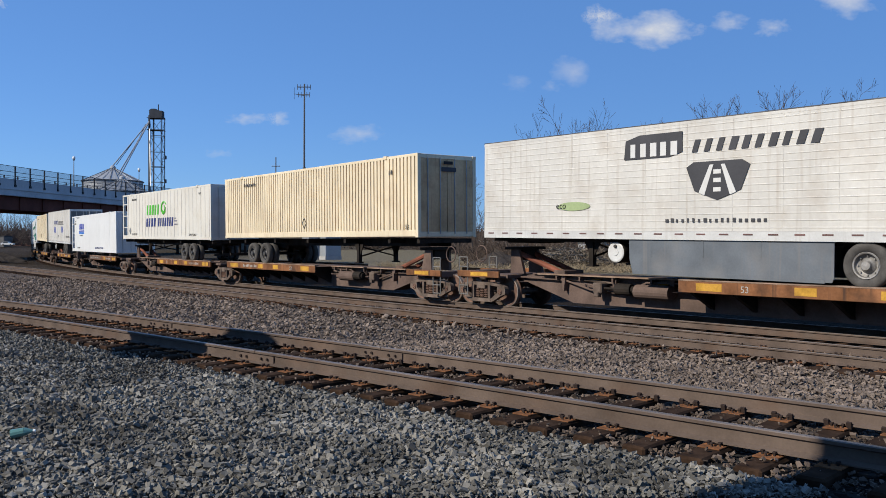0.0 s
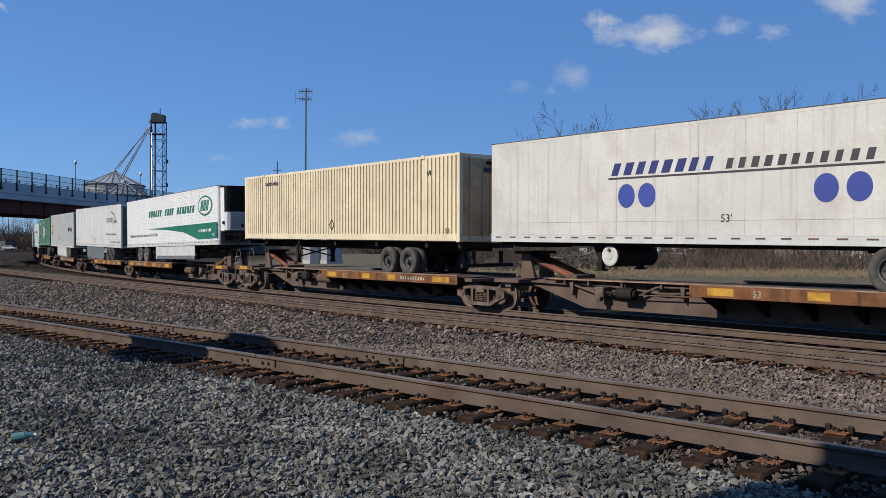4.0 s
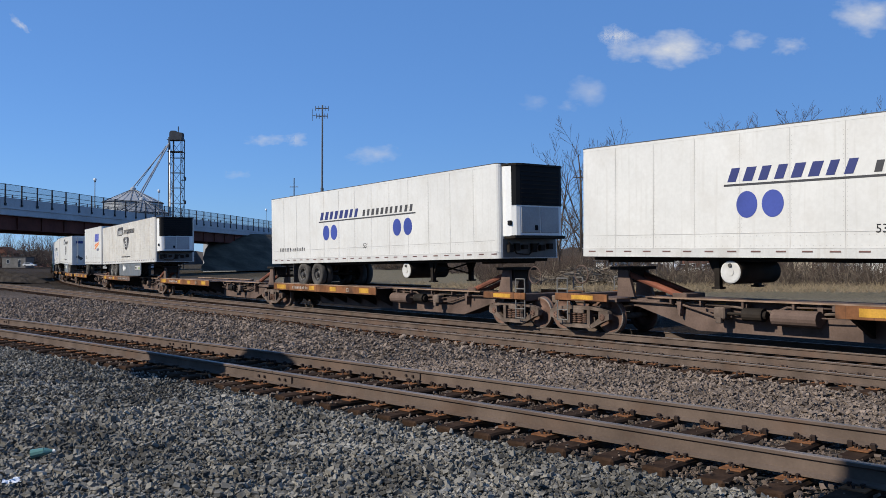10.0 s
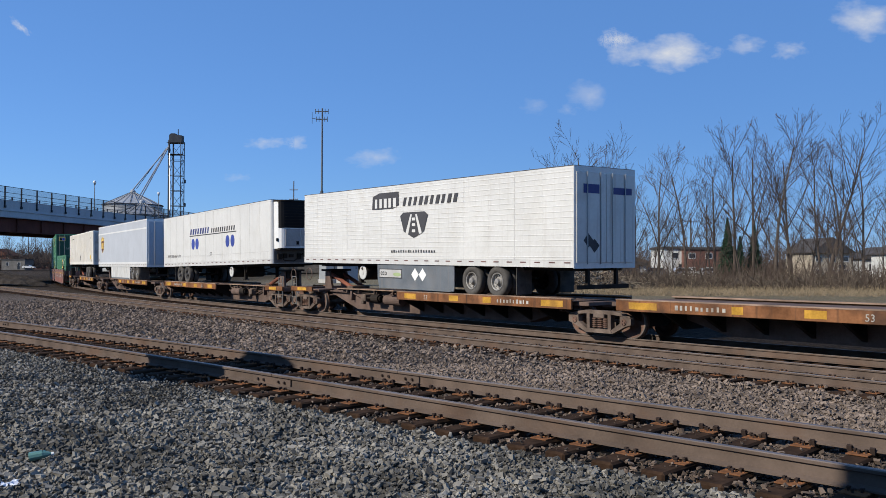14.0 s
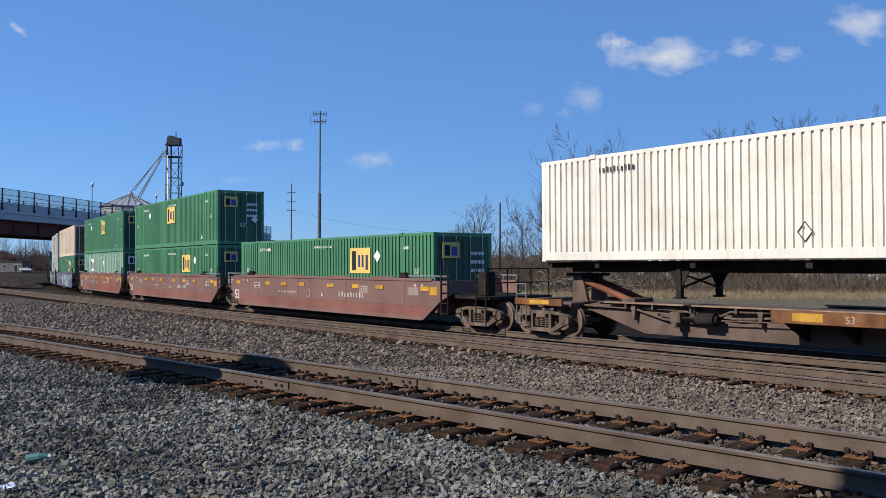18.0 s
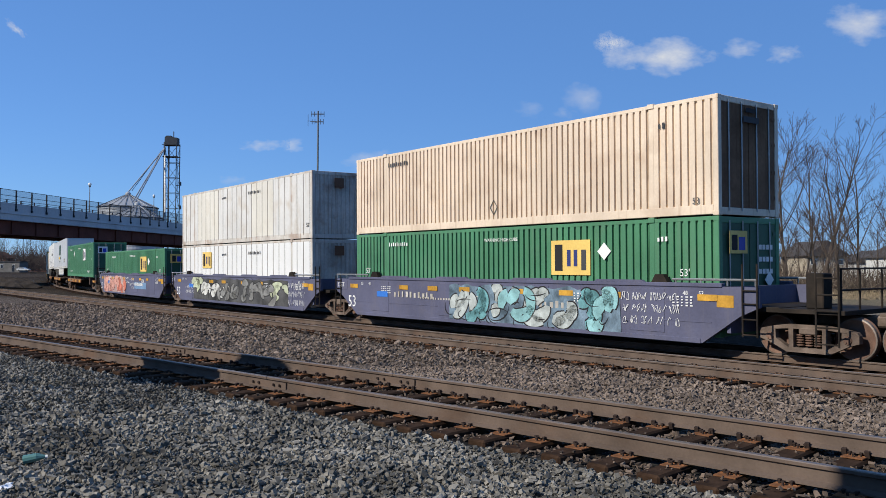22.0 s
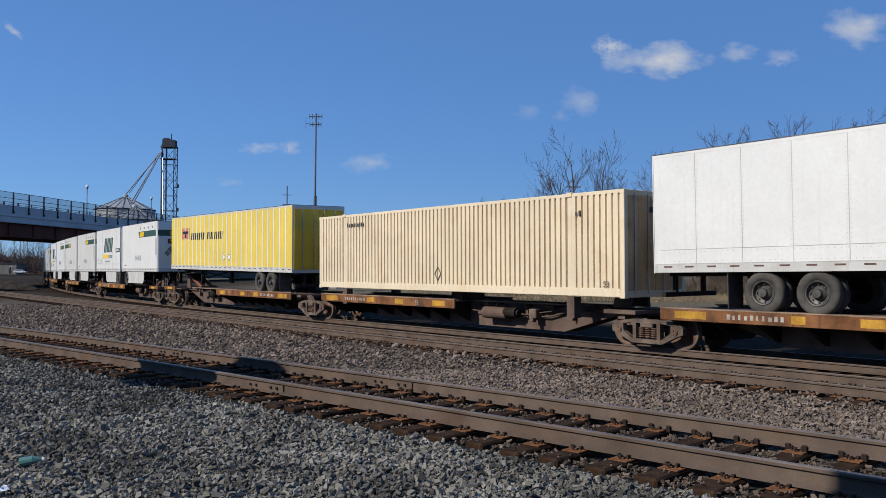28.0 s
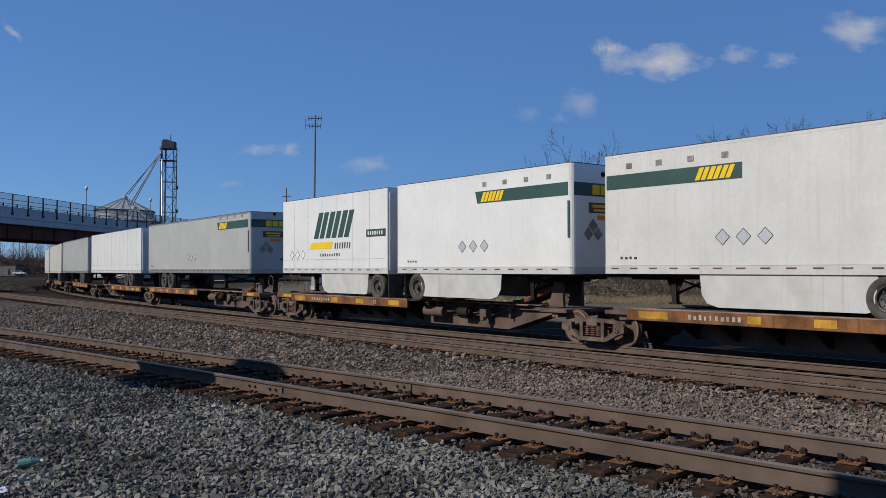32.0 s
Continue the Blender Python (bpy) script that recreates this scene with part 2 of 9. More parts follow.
RUBBER = surf("dusty_rubber", (0.095, 0.088, 0.08), 0.9, 0.0, 0.35, 0.5, (0.05, 0.047, 0.045), 4.0, 30)
RIM_WHITE = surf("dirty_white_rim", (0.30, 0.285, 0.265), 0.5, 0.2, 0.4, 0.7, (0.10, 0.08, 0.065), 6.0, 30)
RIM_STEEL = surf("dark_steel_rim", (0.10, 0.095, 0.09), 0.55, 0.4, 0.4, 0.4, (0.2, 0.17, 0.14), 6.0, 30)
UNDER = surf("black_underframe_paint_and_shade", (0.028, 0.023, 0.019), 0.7, 0.0, 0.4, 0.45, (0.07, 0.05, 0.036), 2.0, 25)
GREY_SKIRT = surf("grey_skirt_panel", (0.14, 0.155, 0.17), 0.45, 0.0, 0.2, 0.35, (0.2, 0.18, 0.16), 1.5, 20, True)
WHITE_SKIRT = surf("white_skirt_panel", (0.56, 0.555, 0.53), 0.45, 0.0, 0.12, 0.4, (0.33, 0.29, 0.24), 1.5, 20, True)
WHITE_PAINT = surf("white_trailer_skin", (0.63, 0.62, 0.585), 0.38, 0.0, 0.08, 0.28, (0.42, 0.39, 0.34), 0.5, 12, True)
DIRTY_WHITE = surf("dirty_white_trailer_skin", (0.60, 0.575, 0.52), 0.42, 0.0, 0.12, 0.45, (0.36, 0.30, 0.235), 0.5, 12, True)
BRIGHT_WHITE = surf("bright_white_skin", (0.73, 0.725, 0.70), 0.32, 0.0, 0.06, 0.18, (0.52, 0.49, 0.45), 0.5, 12, True)
GREY_SKIN = surf("light_grey_trailer_skin", (0.44, 0.445, 0.42), 0.4, 0.05, 0.1, 0.25, (0.3, 0.28, 0.25), 0.5, 12, True)
BLUEGREY_SKIN = surf("pale_blue_grey_skin", (0.48, 0.50, 0.53), 0.4, 0.0, 0.08, 0.2, (0.34, 0.34, 0.34), 0.5, 12, True)
YELLOW_SKIN = surf("yellow_trailer_skin", (0.78, 0.58, 0.085), 0.4, 0.0, 0.1, 0.2, (0.5, 0.4, 0.15), 0.5, 12, True)
CREAM = surf("cream_container_paint", (0.74, 0.63, 0.44), 0.5, 0.0, 0.12, 0.4, (0.46, 0.33, 0.2), 0.6, 14, True)
CREAM_PALE = surf("pale_cream_container_paint", (0.76, 0.72, 0.64), 0.5, 0.0, 0.12, 0.35, (0.45, 0.38, 0.28), 0.6, 14, True)
CREAM_WHITE = surf("yellowed_white_container_paint", (0.65, 0.62, 0.545), 0.45, 0.0, 0.08, 0.3, (0.45, 0.38, 0.28), 0.5, 12, True)
# container green darkened: the shade on the leading ends is in the colour
GREEN_SHADED_END = surf("shaded_green_container_doors", (0.03, 0.095, 0.055), 0.55, 0.0, 0.25, 0.4, (0.05, 0.07, 0.05), 0.6, 14, True)
CREAM_ROSY = surf("rosy_cream_container_paint", (0.70, 0.575, 0.44), 0.5, 0.0, 0.14, 0.5, (0.40, 0.28, 0.19), 0.6, 14, True)
CREAM_WARM = surf("warm_cream_container_paint", (0.75, 0.635, 0.455), 0.5, 0.0, 0.1, 0.35, (0.5, 0.34, 0.19), 0.6, 14, True)
GREEN = surf("green_container_paint", (0.07, 0.215, 0.112), 0.5, 0.0, 0.2, 0.3, (0.11, 0.18, 0.12), 0.6, 14, True)
GREEN_DARK = surf("faded_grey_green_container_paint", (0.095, 0.215, 0.138), 0.5, 0.0, 0.18, 0.35, (0.14, 0.2, 0.15), 0.6, 14, True)
GREEN_LIGHT = surf("pale_green_container_paint", (0.13, 0.265, 0.18), 0.5, 0.0, 0.2, 0.35, (0.18, 0.25, 0.2), 0.6, 14, True)
WELL_RED = surf("brick_red_car_paint", (0.235, 0.085, 0.06), 0.6, 0.0, 0.25, 0.4, (0.16, 0.10, 0.085), 0.7, 16, True)
WELL_BROWN = surf("mauve_brown_car_paint", (0.20, 0.115, 0.10), 0.6, 0.0, 0.2, 0.4, (0.14, 0.10, 0.09), 0.7, 16, True)
WELL_BLUE = surf("faded_navy_car_paint", (0.105, 0.108, 0.165), 0.6, 0.0, 0.2, 0.35, (0.14, 0.13, 0.15), 0.7, 16, True)
MARK_WHITE = surf("white_lettering", (0.75, 0.75, 0.72), 0.6, 0.0, 0.12)
MARK_BLACK = surf("black_lettering", (0.03, 0.03, 0.032), 0.6, 0.0, 0.2)
MARK_GREY = surf("charcoal_lettering", (0.07, 0.07, 0.075), 0.6, 0.0, 0.2)
MARK_BLUE = surf("blue_lettering", (0.035, 0.06, 0.42), 0.5, 0.0, 0.15)
MARK_NAVY = surf("navy_lettering", (0.035, 0.045, 0.16), 0.5, 0.0, 0.15)
MARK_DISC = surf("royal_blue_disc", (0.05, 0.075, 0.30), 0.5, 0.0, 0.15)
MARK_SKY = surf("mid_blue_stripe", (0.04, 0.17, 0.55), 0.5, 0.0, 0.15)
MARK_GREEN = surf("bright_green_lettering", (0.10, 0.46, 0.05), 0.5, 0.0, 0.15)
MARK_TEAL = surf("deep_green_stripe", (0.02, 0.155, 0.105), 0.5, 0.0, 0.15)
MARK_SLATE = surf("dark_slate_green_band", (0.04, 0.085, 0.075), 0.5, 0.0, 0.15)
MARK_YELLOW = surf("yellow_lettering", (0.85, 0.55, 0.02), 0.5, 0.0, 0.1)
MARK_GOLD = surf("gold_panel", (0.78, 0.54, 0.15), 0.5, 0.0, 0.2)
MARK_ORANGE = surf("orange_lettering", (0.85, 0.22, 0.02), 0.5, 0.0, 0.1)
MARK_RED = surf("red_lettering", (0.55, 0.03, 0.03), 0.5, 0.0, 0.15)
MARK_BROWN = surf("shield_brown", (0.13, 0.055, 0.025), 0.5, 0.0, 0.15)
TAPE = surf("dull_red_reflective_tape", (0.16, 0.085, 0.075), 0.5, 0.0, 0.4)
BLACK_GRILLE = surf("black_grille", (0.012, 0.012, 0.013), 0.6, 0.0, 0.3)
# grimy door metal, darkened so the shade of the ends is in the colour
DOOR_SHADE_GREY = surf("dull_shaded_metal_door", (0.14, 0.135, 0.13), 0.5, 0.2, 0.2, 0.4, (0.15, 0.13, 0.11), 0.8, 14, True)
CHROME = surf("galvanised_steel", (0.42, 0.42, 0.41), 0.45, 0.7, 0.2, 0.3, (0.2, 0.18, 0.16))

# ---- the railway's lines in plan ----
class Line:
    """A track in plan: it passes (0, d) with a heading, and its curvature is given at some stations."""

    def __init__(self, d, heading, stations, bends, z, grade, lo, hi):
        s = np.arange(lo, hi + 0.25, 0.5)
        k = np.interp(s, stations, bends)
        i = int(np.argmin(abs(s)))
        h = np.concatenate([[0], np.cumsum((k[1:] + k[:-1]) * 0.25)])
        h = h - h[i] + radians(heading)
        m = (h[1:] + h[:-1]) / 2
        x = np.concatenate([[0], np.cumsum(np.cos(m) * 0.5)])
        y = np.concatenate([[0], np.cumsum(np.sin(m) * 0.5)])
        self.s, self.h, self.x, self.y, self.z, self.grade = s, h, x - x[i], y - y[i] + d, z, grade

    def at(self, s, off=0.0, up=0.0):
        x, y, h = (float(np.interp(s, self.s, a)) for a in (self.x, self.y, self.h))
        return Vector((x - math.sin(h) * off, y + math.cos(h) * off, self.z + self.grade * max(-200.0, min(60.0, s)) + up)), h

    def seat(self, s, off=0.0, up=0.0, lean=0.0):
        p, h = self.at(s, off, up)
        return Matrix.Translation(p) @ Matrix.Rotation(h, 4, "Z") @ Matrix.Rotation(lean, 4, "X")


MAIN = Line(30.94, -53.0, [-320, -260, -150, -110, -80, -50, -20, 15, 60], [0.0, 0.001, 0.0005, 0.0005, 0.0018, 0.00252, 0.00204, 0.00082, 0.0], 0.0, 0.0024, -720, 700)
SECOND = Line(24.6, -52.5, [-160, -120, -70, 20], [0.006, 0.0045, 0.0003, 0.0003], 0.05, 0.0024, -180, 60)
NEAR = Line(10.742, -44.4, [-100, 30], [-0.001156, -0.001156], 0.43, 0.0, -90, 40)
LEAN = radians(0.69)


def run(t):
    """Metres that the train has gone at t seconds."""
    return 18.2667 * t + 0.00342 * (t * t / 2 - 16 * t)


MOVING = []


def ride(ob, s0, tilt=0.0, pivot=0.0):
    """Sets a thing on the main track with its middle at station s0 at the start, and has it keyed later.
    tilt: radians by which its nose is raised about the pivot."""
    m = Matrix.Translation((pivot, 0, 1.49)) @ Matrix.Rotation(tilt, 4, "Y") @ Matrix.Translation((-pivot, 0, -1.49))
    MOVING.append((ob, s0, m))
    ob.matrix_basis = MAIN.seat(s0 + run(0), lean=LEAN) @ m
    return ob

# ---- lettering and marks on the near side of the loads ----
SIDE = 1.295


def face(x0, x1, z0, z1, y=-SIDE, d=0.006):
    return Geo().box(x0, x1, y - d, y - 0.0005, z0, z1)


def blocks(x0, x1, z0, z1, count, lean=0.0, y=-SIDE, gap=0.22, seed=1):
    """A word mark as plain solid blocks of letter size, leaning by lean metres."""
    g, rnd = Geo(), random.Random(seed)
    w = (x1 - x0 - abs(lean)) / count
    for i in range(count):
        a, top = x0 + i * w + w * gap * 0.5, z1
        b = a + w * (1 - gap)
        if count > 3:
            strokes = [(a, a + (b - a) * rnd.choice((0.62, 0.7, 0.78)))]
        else:
            strokes = [(a, a + (b - a) * 0.44), (a + (b - a) * 0.56, a + (b - a) * 0.98)]
        q = Geo()
        for u, v in strokes:
            q.prism([(u, z0), (v, z0), (v + lean, top), (u + lean, top)], y - 0.006, y - 0.0005)
        g.add(q.v, q.f)
        g.pieces.append(q)
    return g


def bars(x0, x1, z0, z1, count, y=-SIDE, seed=1):
    """Small unreadable writing as plain bars."""
    g, rnd = Geo(), random.Random(seed)
    g.many = True
    w = (x1 - x0) / count
    for i in range(count):
        g.box(x0 + i * w, x0 + i * w + w * rnd.uniform(0.3, 0.62), y - 0.005, y - 0.0005, z0, z1 - (z1 - z0) * rnd.choice((0, 0.2)))
    return g


LETTERS = {}


def letters(text, size, material, parent, x, z, y=-SIDE, end=False, lean=0.0, squeeze=1.0, name="lettering"):
    """Readable words in the built-in font, on the near side or, with end, on the leading end."""
    key = (text, size, lean, squeeze, material.name)
    if key not in LETTERS:
        c = bpy.data.curves.new("words", "FONT")
        c.body, c.size, c.extrude, c.shear, c.resolution_u = text, size, 0.002, lean, 2
        tmp = bpy.data.objects.new("words", c)
        me = bpy.data.meshes.new_from_object(tmp)
        me.transform(Matrix.Diagonal((squeeze, 1, 1, 1)))
        me.materials.clear()
        me.materials.append(material)
        bpy.data.objects.remove(tmp)
        LETTERS[key] = me
    ob = new(name, LETTERS[key])
    ob.parent = parent
    ob.matrix_basis = pose(y, x, z, 90, 0, 90) if end else pose(x, y - 0.004, z, 90)
    return ob


def disc(cx, cz, rx, rz, y=-SIDE, n=28, d=0.006):
    return Geo().prism([(cx + rx * math.cos(6.28319 * i / n), cz + rz * math.sin(6.28319 * i / n)) for i in range(n)], y - d, y - 0.0005)


def diamond(cx, cz, r, y=-SIDE, d=0.006):
    return Geo().prism([(cx - r, cz), (cx, cz - r), (cx + r, cz), (cx, cz + r)], y - d, y - 0.0005)


def placards(parent, spots, material, r=0.19):
    for x, z in spots:
        part("placard", diamond(x, z, r), material, parent)
        g = Geo()
        for dx in (-r, r):
            for dz in (-r, r):
                g.rod((x, -SIDE - 0.006, z + dz), (x + dx, -SIDE - 0.006, z), 0.008, 4)
        part("placard_frame", g, MARK_GREY, parent)


# ---- boxes ----
def ribbed_panel(x0, x1, z0, z1, y, out, pitch=0.23, deep=0.06):
    """A corrugated steel side; out is -1 for the near side."""
    g = Geo()
    n = max(1, round((x1 - x0) / pitch))
    p = (x1 - x0) / n
    prof = []
    for i in range(n):
        a = x0 + i * p
        prof += [(a, 0), (a + p * 0.67, 0), (a + p * 0.70, deep), (a + p * 0.95, deep)]
    prof.append((x1, 0))
    vs = [(x, y - out * d, z) for x, d in prof for z in (z0, z1)]
    fs = [(2 * i, 2 * i + 2, 2 * i + 3, 2 * i + 1) if out < 0 else (2 * i, 2 * i + 1, 2 * i + 3, 2 * i + 2) for i in range(len(prof) - 1)]
    return g.add(vs, fs)


def container(name, base, paint, label, style="rib", doors_lead=True, frame_end=0, rail_paint=None, end_paint=None, pitch=0.23, joint=None):
    """A 53-foot container whose floor is base metres over the rail: frame, panels, doors and roof."""
    L, W, H = 8.077, SIDE, 2.896
    ob = thing(name, label, "container", "containers on the train")
    z0, z1 = base, base + H
    rp, ep = rail_paint or paint, end_paint or paint
    xl = -L + (0.85 if frame_end else 0.0)
    for sx in (-1, 1):
        for sy in (-1, 1):
            x, y = sx * (L - 0.075), sy * (W - 0.075)
            part("corner_post", Geo().box(x - 0.075, x + 0.075, y - 0.075, y + 0.075, z0 + 0.1, z1 - 0.1, 0.012), rp, ob)
            for z in (z0, z1 - 0.118):
                part("corner_casting", Geo().box(x - 0.085, x + 0.082, y - 0.08, y + 0.08, z, z + 0.118, 0.01), rp, ob)
    for sy in (-1, 1):
        y = sy * (W - 0.04)
        part("top_rail", Geo().box(-L + 0.15, L - 0.15, y - 0.035, y + 0.035, z1 - 0.1, z1, 0.01), rp, ob)
        part("bottom_rail", Geo().box(-L + 0.15, L - 0.15, y - 0.035, y + 0.034, z0 + 0.03, z0 + 0.26, 0.012), rp, ob)
        for x in (-6.096, 6.096):
            part("lifting_post", Geo().box(x - 0.085, x + 0.085, y - 0.03, y + 0.052, z0 + 0.02, z1 + 0.012, 0.012), rp, ob)
            part("stacking_block", Geo().box(x - 0.1, x + 0.1, y - 0.06, y + 0.056, z1 - 0.1, z1 + 0.03, 0.012), rp, ob, "raised stacking block")
        for a, b in ((xl + 0.15, -6.18), (-6.01, 6.01), (6.18, L - 0.15)):
            if style == "rib":
                g = ribbed_panel(a, b, z0 + 0.19, z1 - 0.09, sy * (W - 0.008), sy, pitch)
            else:
                g = Geo().box(a, b, sy * (W - 0.02) - 0.012, sy * (W - 0.02) + 0.012, z0 + 0.19, z1 - 0.09)
            part("side_panel", g, paint, ob)
        if style in ("flat", "strip"):
            for i in range(1, 27):
                x = -8.0 + i * 0.61
                if sy < 0 and abs(abs(x) - 6.096) > 0.2 and x > xl + 0.1:
                    g = Geo().box(x - (0.013 if style == "flat" else 0.03), x + (0.013 if style == "flat" else 0.03), sy * (W - 0.003) - 0.006, sy * (W - 0.003) + 0.006, z0 + 0.19, z1 - 0.09)
                    part("panel_joint", g, (joint or JOINT_DARK) if style == "flat" else MARK_WHITE, ob)
    part("roof", Geo().box(xl + 0.1, L - 0.1, -W + 0.07, W - 0.07, z1 - 0.06, z1 - 0.015), paint, ob)
    part("floor", Geo().box(xl + 0.1, L - 0.1, -W + 0.05, W - 0.05, z0 + 0.05, z0 + 0.17), UNDER, ob)
    for sx in (-1, 1):
        x = sx * (L - 0.05)
        part("end_sill", Geo().box(min(x - 0.05, x + 0.03), x + 0.04, -W + 0.15, W - 0.15, z0 + 0.02, z0 + 0.2, 0.01), rp, ob)
        part("end_header", Geo().box(x - 0.05, x + 0.04, -W + 0.15, W - 0.15, z1 - 0.16, z1 - 0.01, 0.01), rp, ob)
        if sx < 0 and frame_end:
            part("end_wall", Geo().box(xl, xl + 0.06, -W + 0.06, W - 0.06, z0 + 0.1, z1 - 0.05), paint, ob)
            for z in (z0 + 0.75, z0 + 1.5, z0 + 2.25):
                for sy in (-1, 1):
                    part("frame_bar", Geo().box(-L + 0.1, xl, sy * (W - 0.06) - 0.025, sy * (W - 0.06) + 0.025, z, z + 0.06), rp, ob)
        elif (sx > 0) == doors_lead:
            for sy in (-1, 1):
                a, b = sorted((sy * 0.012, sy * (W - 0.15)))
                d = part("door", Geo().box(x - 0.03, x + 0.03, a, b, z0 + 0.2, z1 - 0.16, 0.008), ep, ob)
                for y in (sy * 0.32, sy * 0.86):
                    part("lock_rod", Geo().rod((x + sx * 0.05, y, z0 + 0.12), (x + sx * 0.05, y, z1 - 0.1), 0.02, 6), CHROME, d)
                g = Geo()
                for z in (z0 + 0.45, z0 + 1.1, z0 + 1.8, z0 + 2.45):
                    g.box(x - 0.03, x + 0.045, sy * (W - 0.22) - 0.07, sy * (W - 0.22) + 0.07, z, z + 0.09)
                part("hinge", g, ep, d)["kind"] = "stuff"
        else:
            prof = []
            for i in range(11):
                y = -W + 0.16 + i * 0.208
                prof += [(y, 0.0), (y + 0.03, 0.035), (y + 0.11, 0.035), (y + 0.14, 0.0)]
            outer = [(x + sx * q, y) for y, q in [(-W + 0.15, 0.0)] + prof + [(W - 0.15, 0.0)]]
            g = Geo().prism(outer + [(x - sx * 0.03, W - 0.15), (x - sx * 0.03, -W + 0.15)], z0 + 0.2, z1 - 0.16, "z")
            part("end_wall", g, ep, ob)
    return ob


def tyre_pair(ob, x, zc, y_in, y_out, rim_mat, r=0.49):
    """Two tyres on one hub, on one side of an axle."""
    sgn = -1 if y_out < y_in else 1
    for k in (0, 1):
        a = y_out - sgn * (0.30 * k + 0.0)
        b = a - sgn * 0.26
        g = Geo().lathe([(0.29, b), (0.42, b), (r - 0.02, b + sgn * 0.02), (r, b + sgn * 0.06), (r, a - sgn * 0.06), (r - 0.02, a - sgn * 0.02), (0.42, a), (0.29, a - sgn * 0.02), (0.28, b)], x, zc, 28)
        t = part("tyre", g, RUBBER, ob, "", True)
        if k == 0:
            g = Geo().lathe([(0.29, a - sgn * 0.03), (0.275, a - sgn * 0.01), (0.25, a - sgn * 0.02), (0.24, a - sgn * 0.1), (0.17, a - sgn * 0.13), (0.15, a - sgn * 0.1), (0.11, a - sgn * 0.06), (0.09, a + sgn * 0.01), (0.0, a + sgn * 0.02)], x, zc, 24)
            for i in range(8):
                c, s = math.cos(i * 0.785), math.sin(i * 0.785)
                g.rod((x + 0.2 * c, a - sgn * 0.13, zc + 0.2 * s), (x + 0.2 * c, a - sgn * 0.08, zc + 0.2 * s), 0.018, 6)
            part("rim", g, rim_mat, t)


def running_gear(ob, d, tandem=True, rim=None, u0=2.15, half=8.077, under=1.97, flaps=True):
    """Axles, slider frame and mud flaps. d: +1 when the wheels are at the leading end."""
    xs = [d * (half - u0 - 0.15), d * (half - u0 - 1.42)] if tandem else [d * (half - u0)]
    for x in xs:
        part("axle", Geo().rod((x, -1.0, 1.49), (x, 1.0, 1.49), 0.065, 10), UNDER, ob)
        for sy in (-1, 1):
            tyre_pair(ob, x, 1.49, sy * 0.7, sy * 1.27, rim or RIM_STEEL)
            part("spring_hanger", Geo().prism([(x - 0.45, under), (x + 0.45, under), (x + 0.2, 1.62), (x - 0.2, 1.62)], sy * 0.5 - 0.05, sy * 0.5 + 0.05), UNDER, ob)
    a, b = min(xs) - 0.8, max(xs) + 0.8
    for sy in (-1, 1):
        part("slider_rail", Geo().box(a, b, sy * 0.5 - 0.06, sy * 0.5 + 0.06, under - 0.16, under), UNDER, ob)
    if flaps:
        x = d * (half - u0 + 0.75)
        for sy in (-1, 1):
            part("mud_flap", Geo().box(x - 0.01, x + 0.01, min(sy * 0.62, sy * 1.24), max(sy * 0.62, sy * 1.24), 1.12, under), RUBBER, ob)
    x = d * (half - 0.12)
    g = Geo().box(x - 0.06, x + 0.06, -1.1, 1.1, 1.35, 1.47)
    for y in (-0.6, 0.6):
        g.box(x - 0.05, x + 0.05, y - 0.05, y + 0.05, 1.47, under)
    part("rear_bumper", g, UNDER, ob)


def landing_gear(ob, x, under=1.97, foot=1.2, mat=None):
    for sy in (-1, 1):
        g = Geo().box(x - 0.07, x + 0.07, sy * 0.85 - 0.07, sy * 0.85 + 0.07, foot + 0.05, under)
        g.prism([(x - 0.3, under), (x - 0.3, under - 0.06), (x - 0.07, 1.5), (x + 0.07, 1.5), (x + 0.3, under - 0.06), (x + 0.3, under)], sy * 0.85 - 0.02, sy * 0.85 + 0.02)
        g.box(x - 0.12, x + 0.12, sy * 0.85 - 0.12, sy * 0.85 + 0.12, foot, foot + 0.05)
        part("landing_leg", g, mat or UNDER, ob)
    part("leg_brace", Geo().rod((x, -0.85, under - 0.1), (x, 0.85, 1.45), 0.03, 6).rod((x, 0.85, under - 0.1), (x, -0.85, 1.45), 0.03, 6), UNDER, ob)


def chassis(d, label, paint=None, u0=2.8):
    """A skeletal container chassis that a container sits on."""
    ob = thing("container_chassis", label, "chassis", "chassis on the train")
    for sy in (-1, 1):
        g = Geo().box(-7.6, 7.6, sy * 0.46 - 0.07, sy * 0.46 + 0.07, 1.86, 2.16)
        part("frame_rail", g, paint or UNDER, ob)
    for x in (-7.9, -6.1, -3.0, 0.0, 3.0, 6.1, 7.9):
        part("crossmember", Geo().box(x - 0.08, x + 0.08, -1.15, 1.15, 1.98, 2.14), paint or UNDER, ob)
    running_gear(ob, d, True, RIM_STEEL, u0, 8.077, 1.88, False)
    landing_gear(ob, -d * 3.6, 1.95, mat=paint)
    return ob


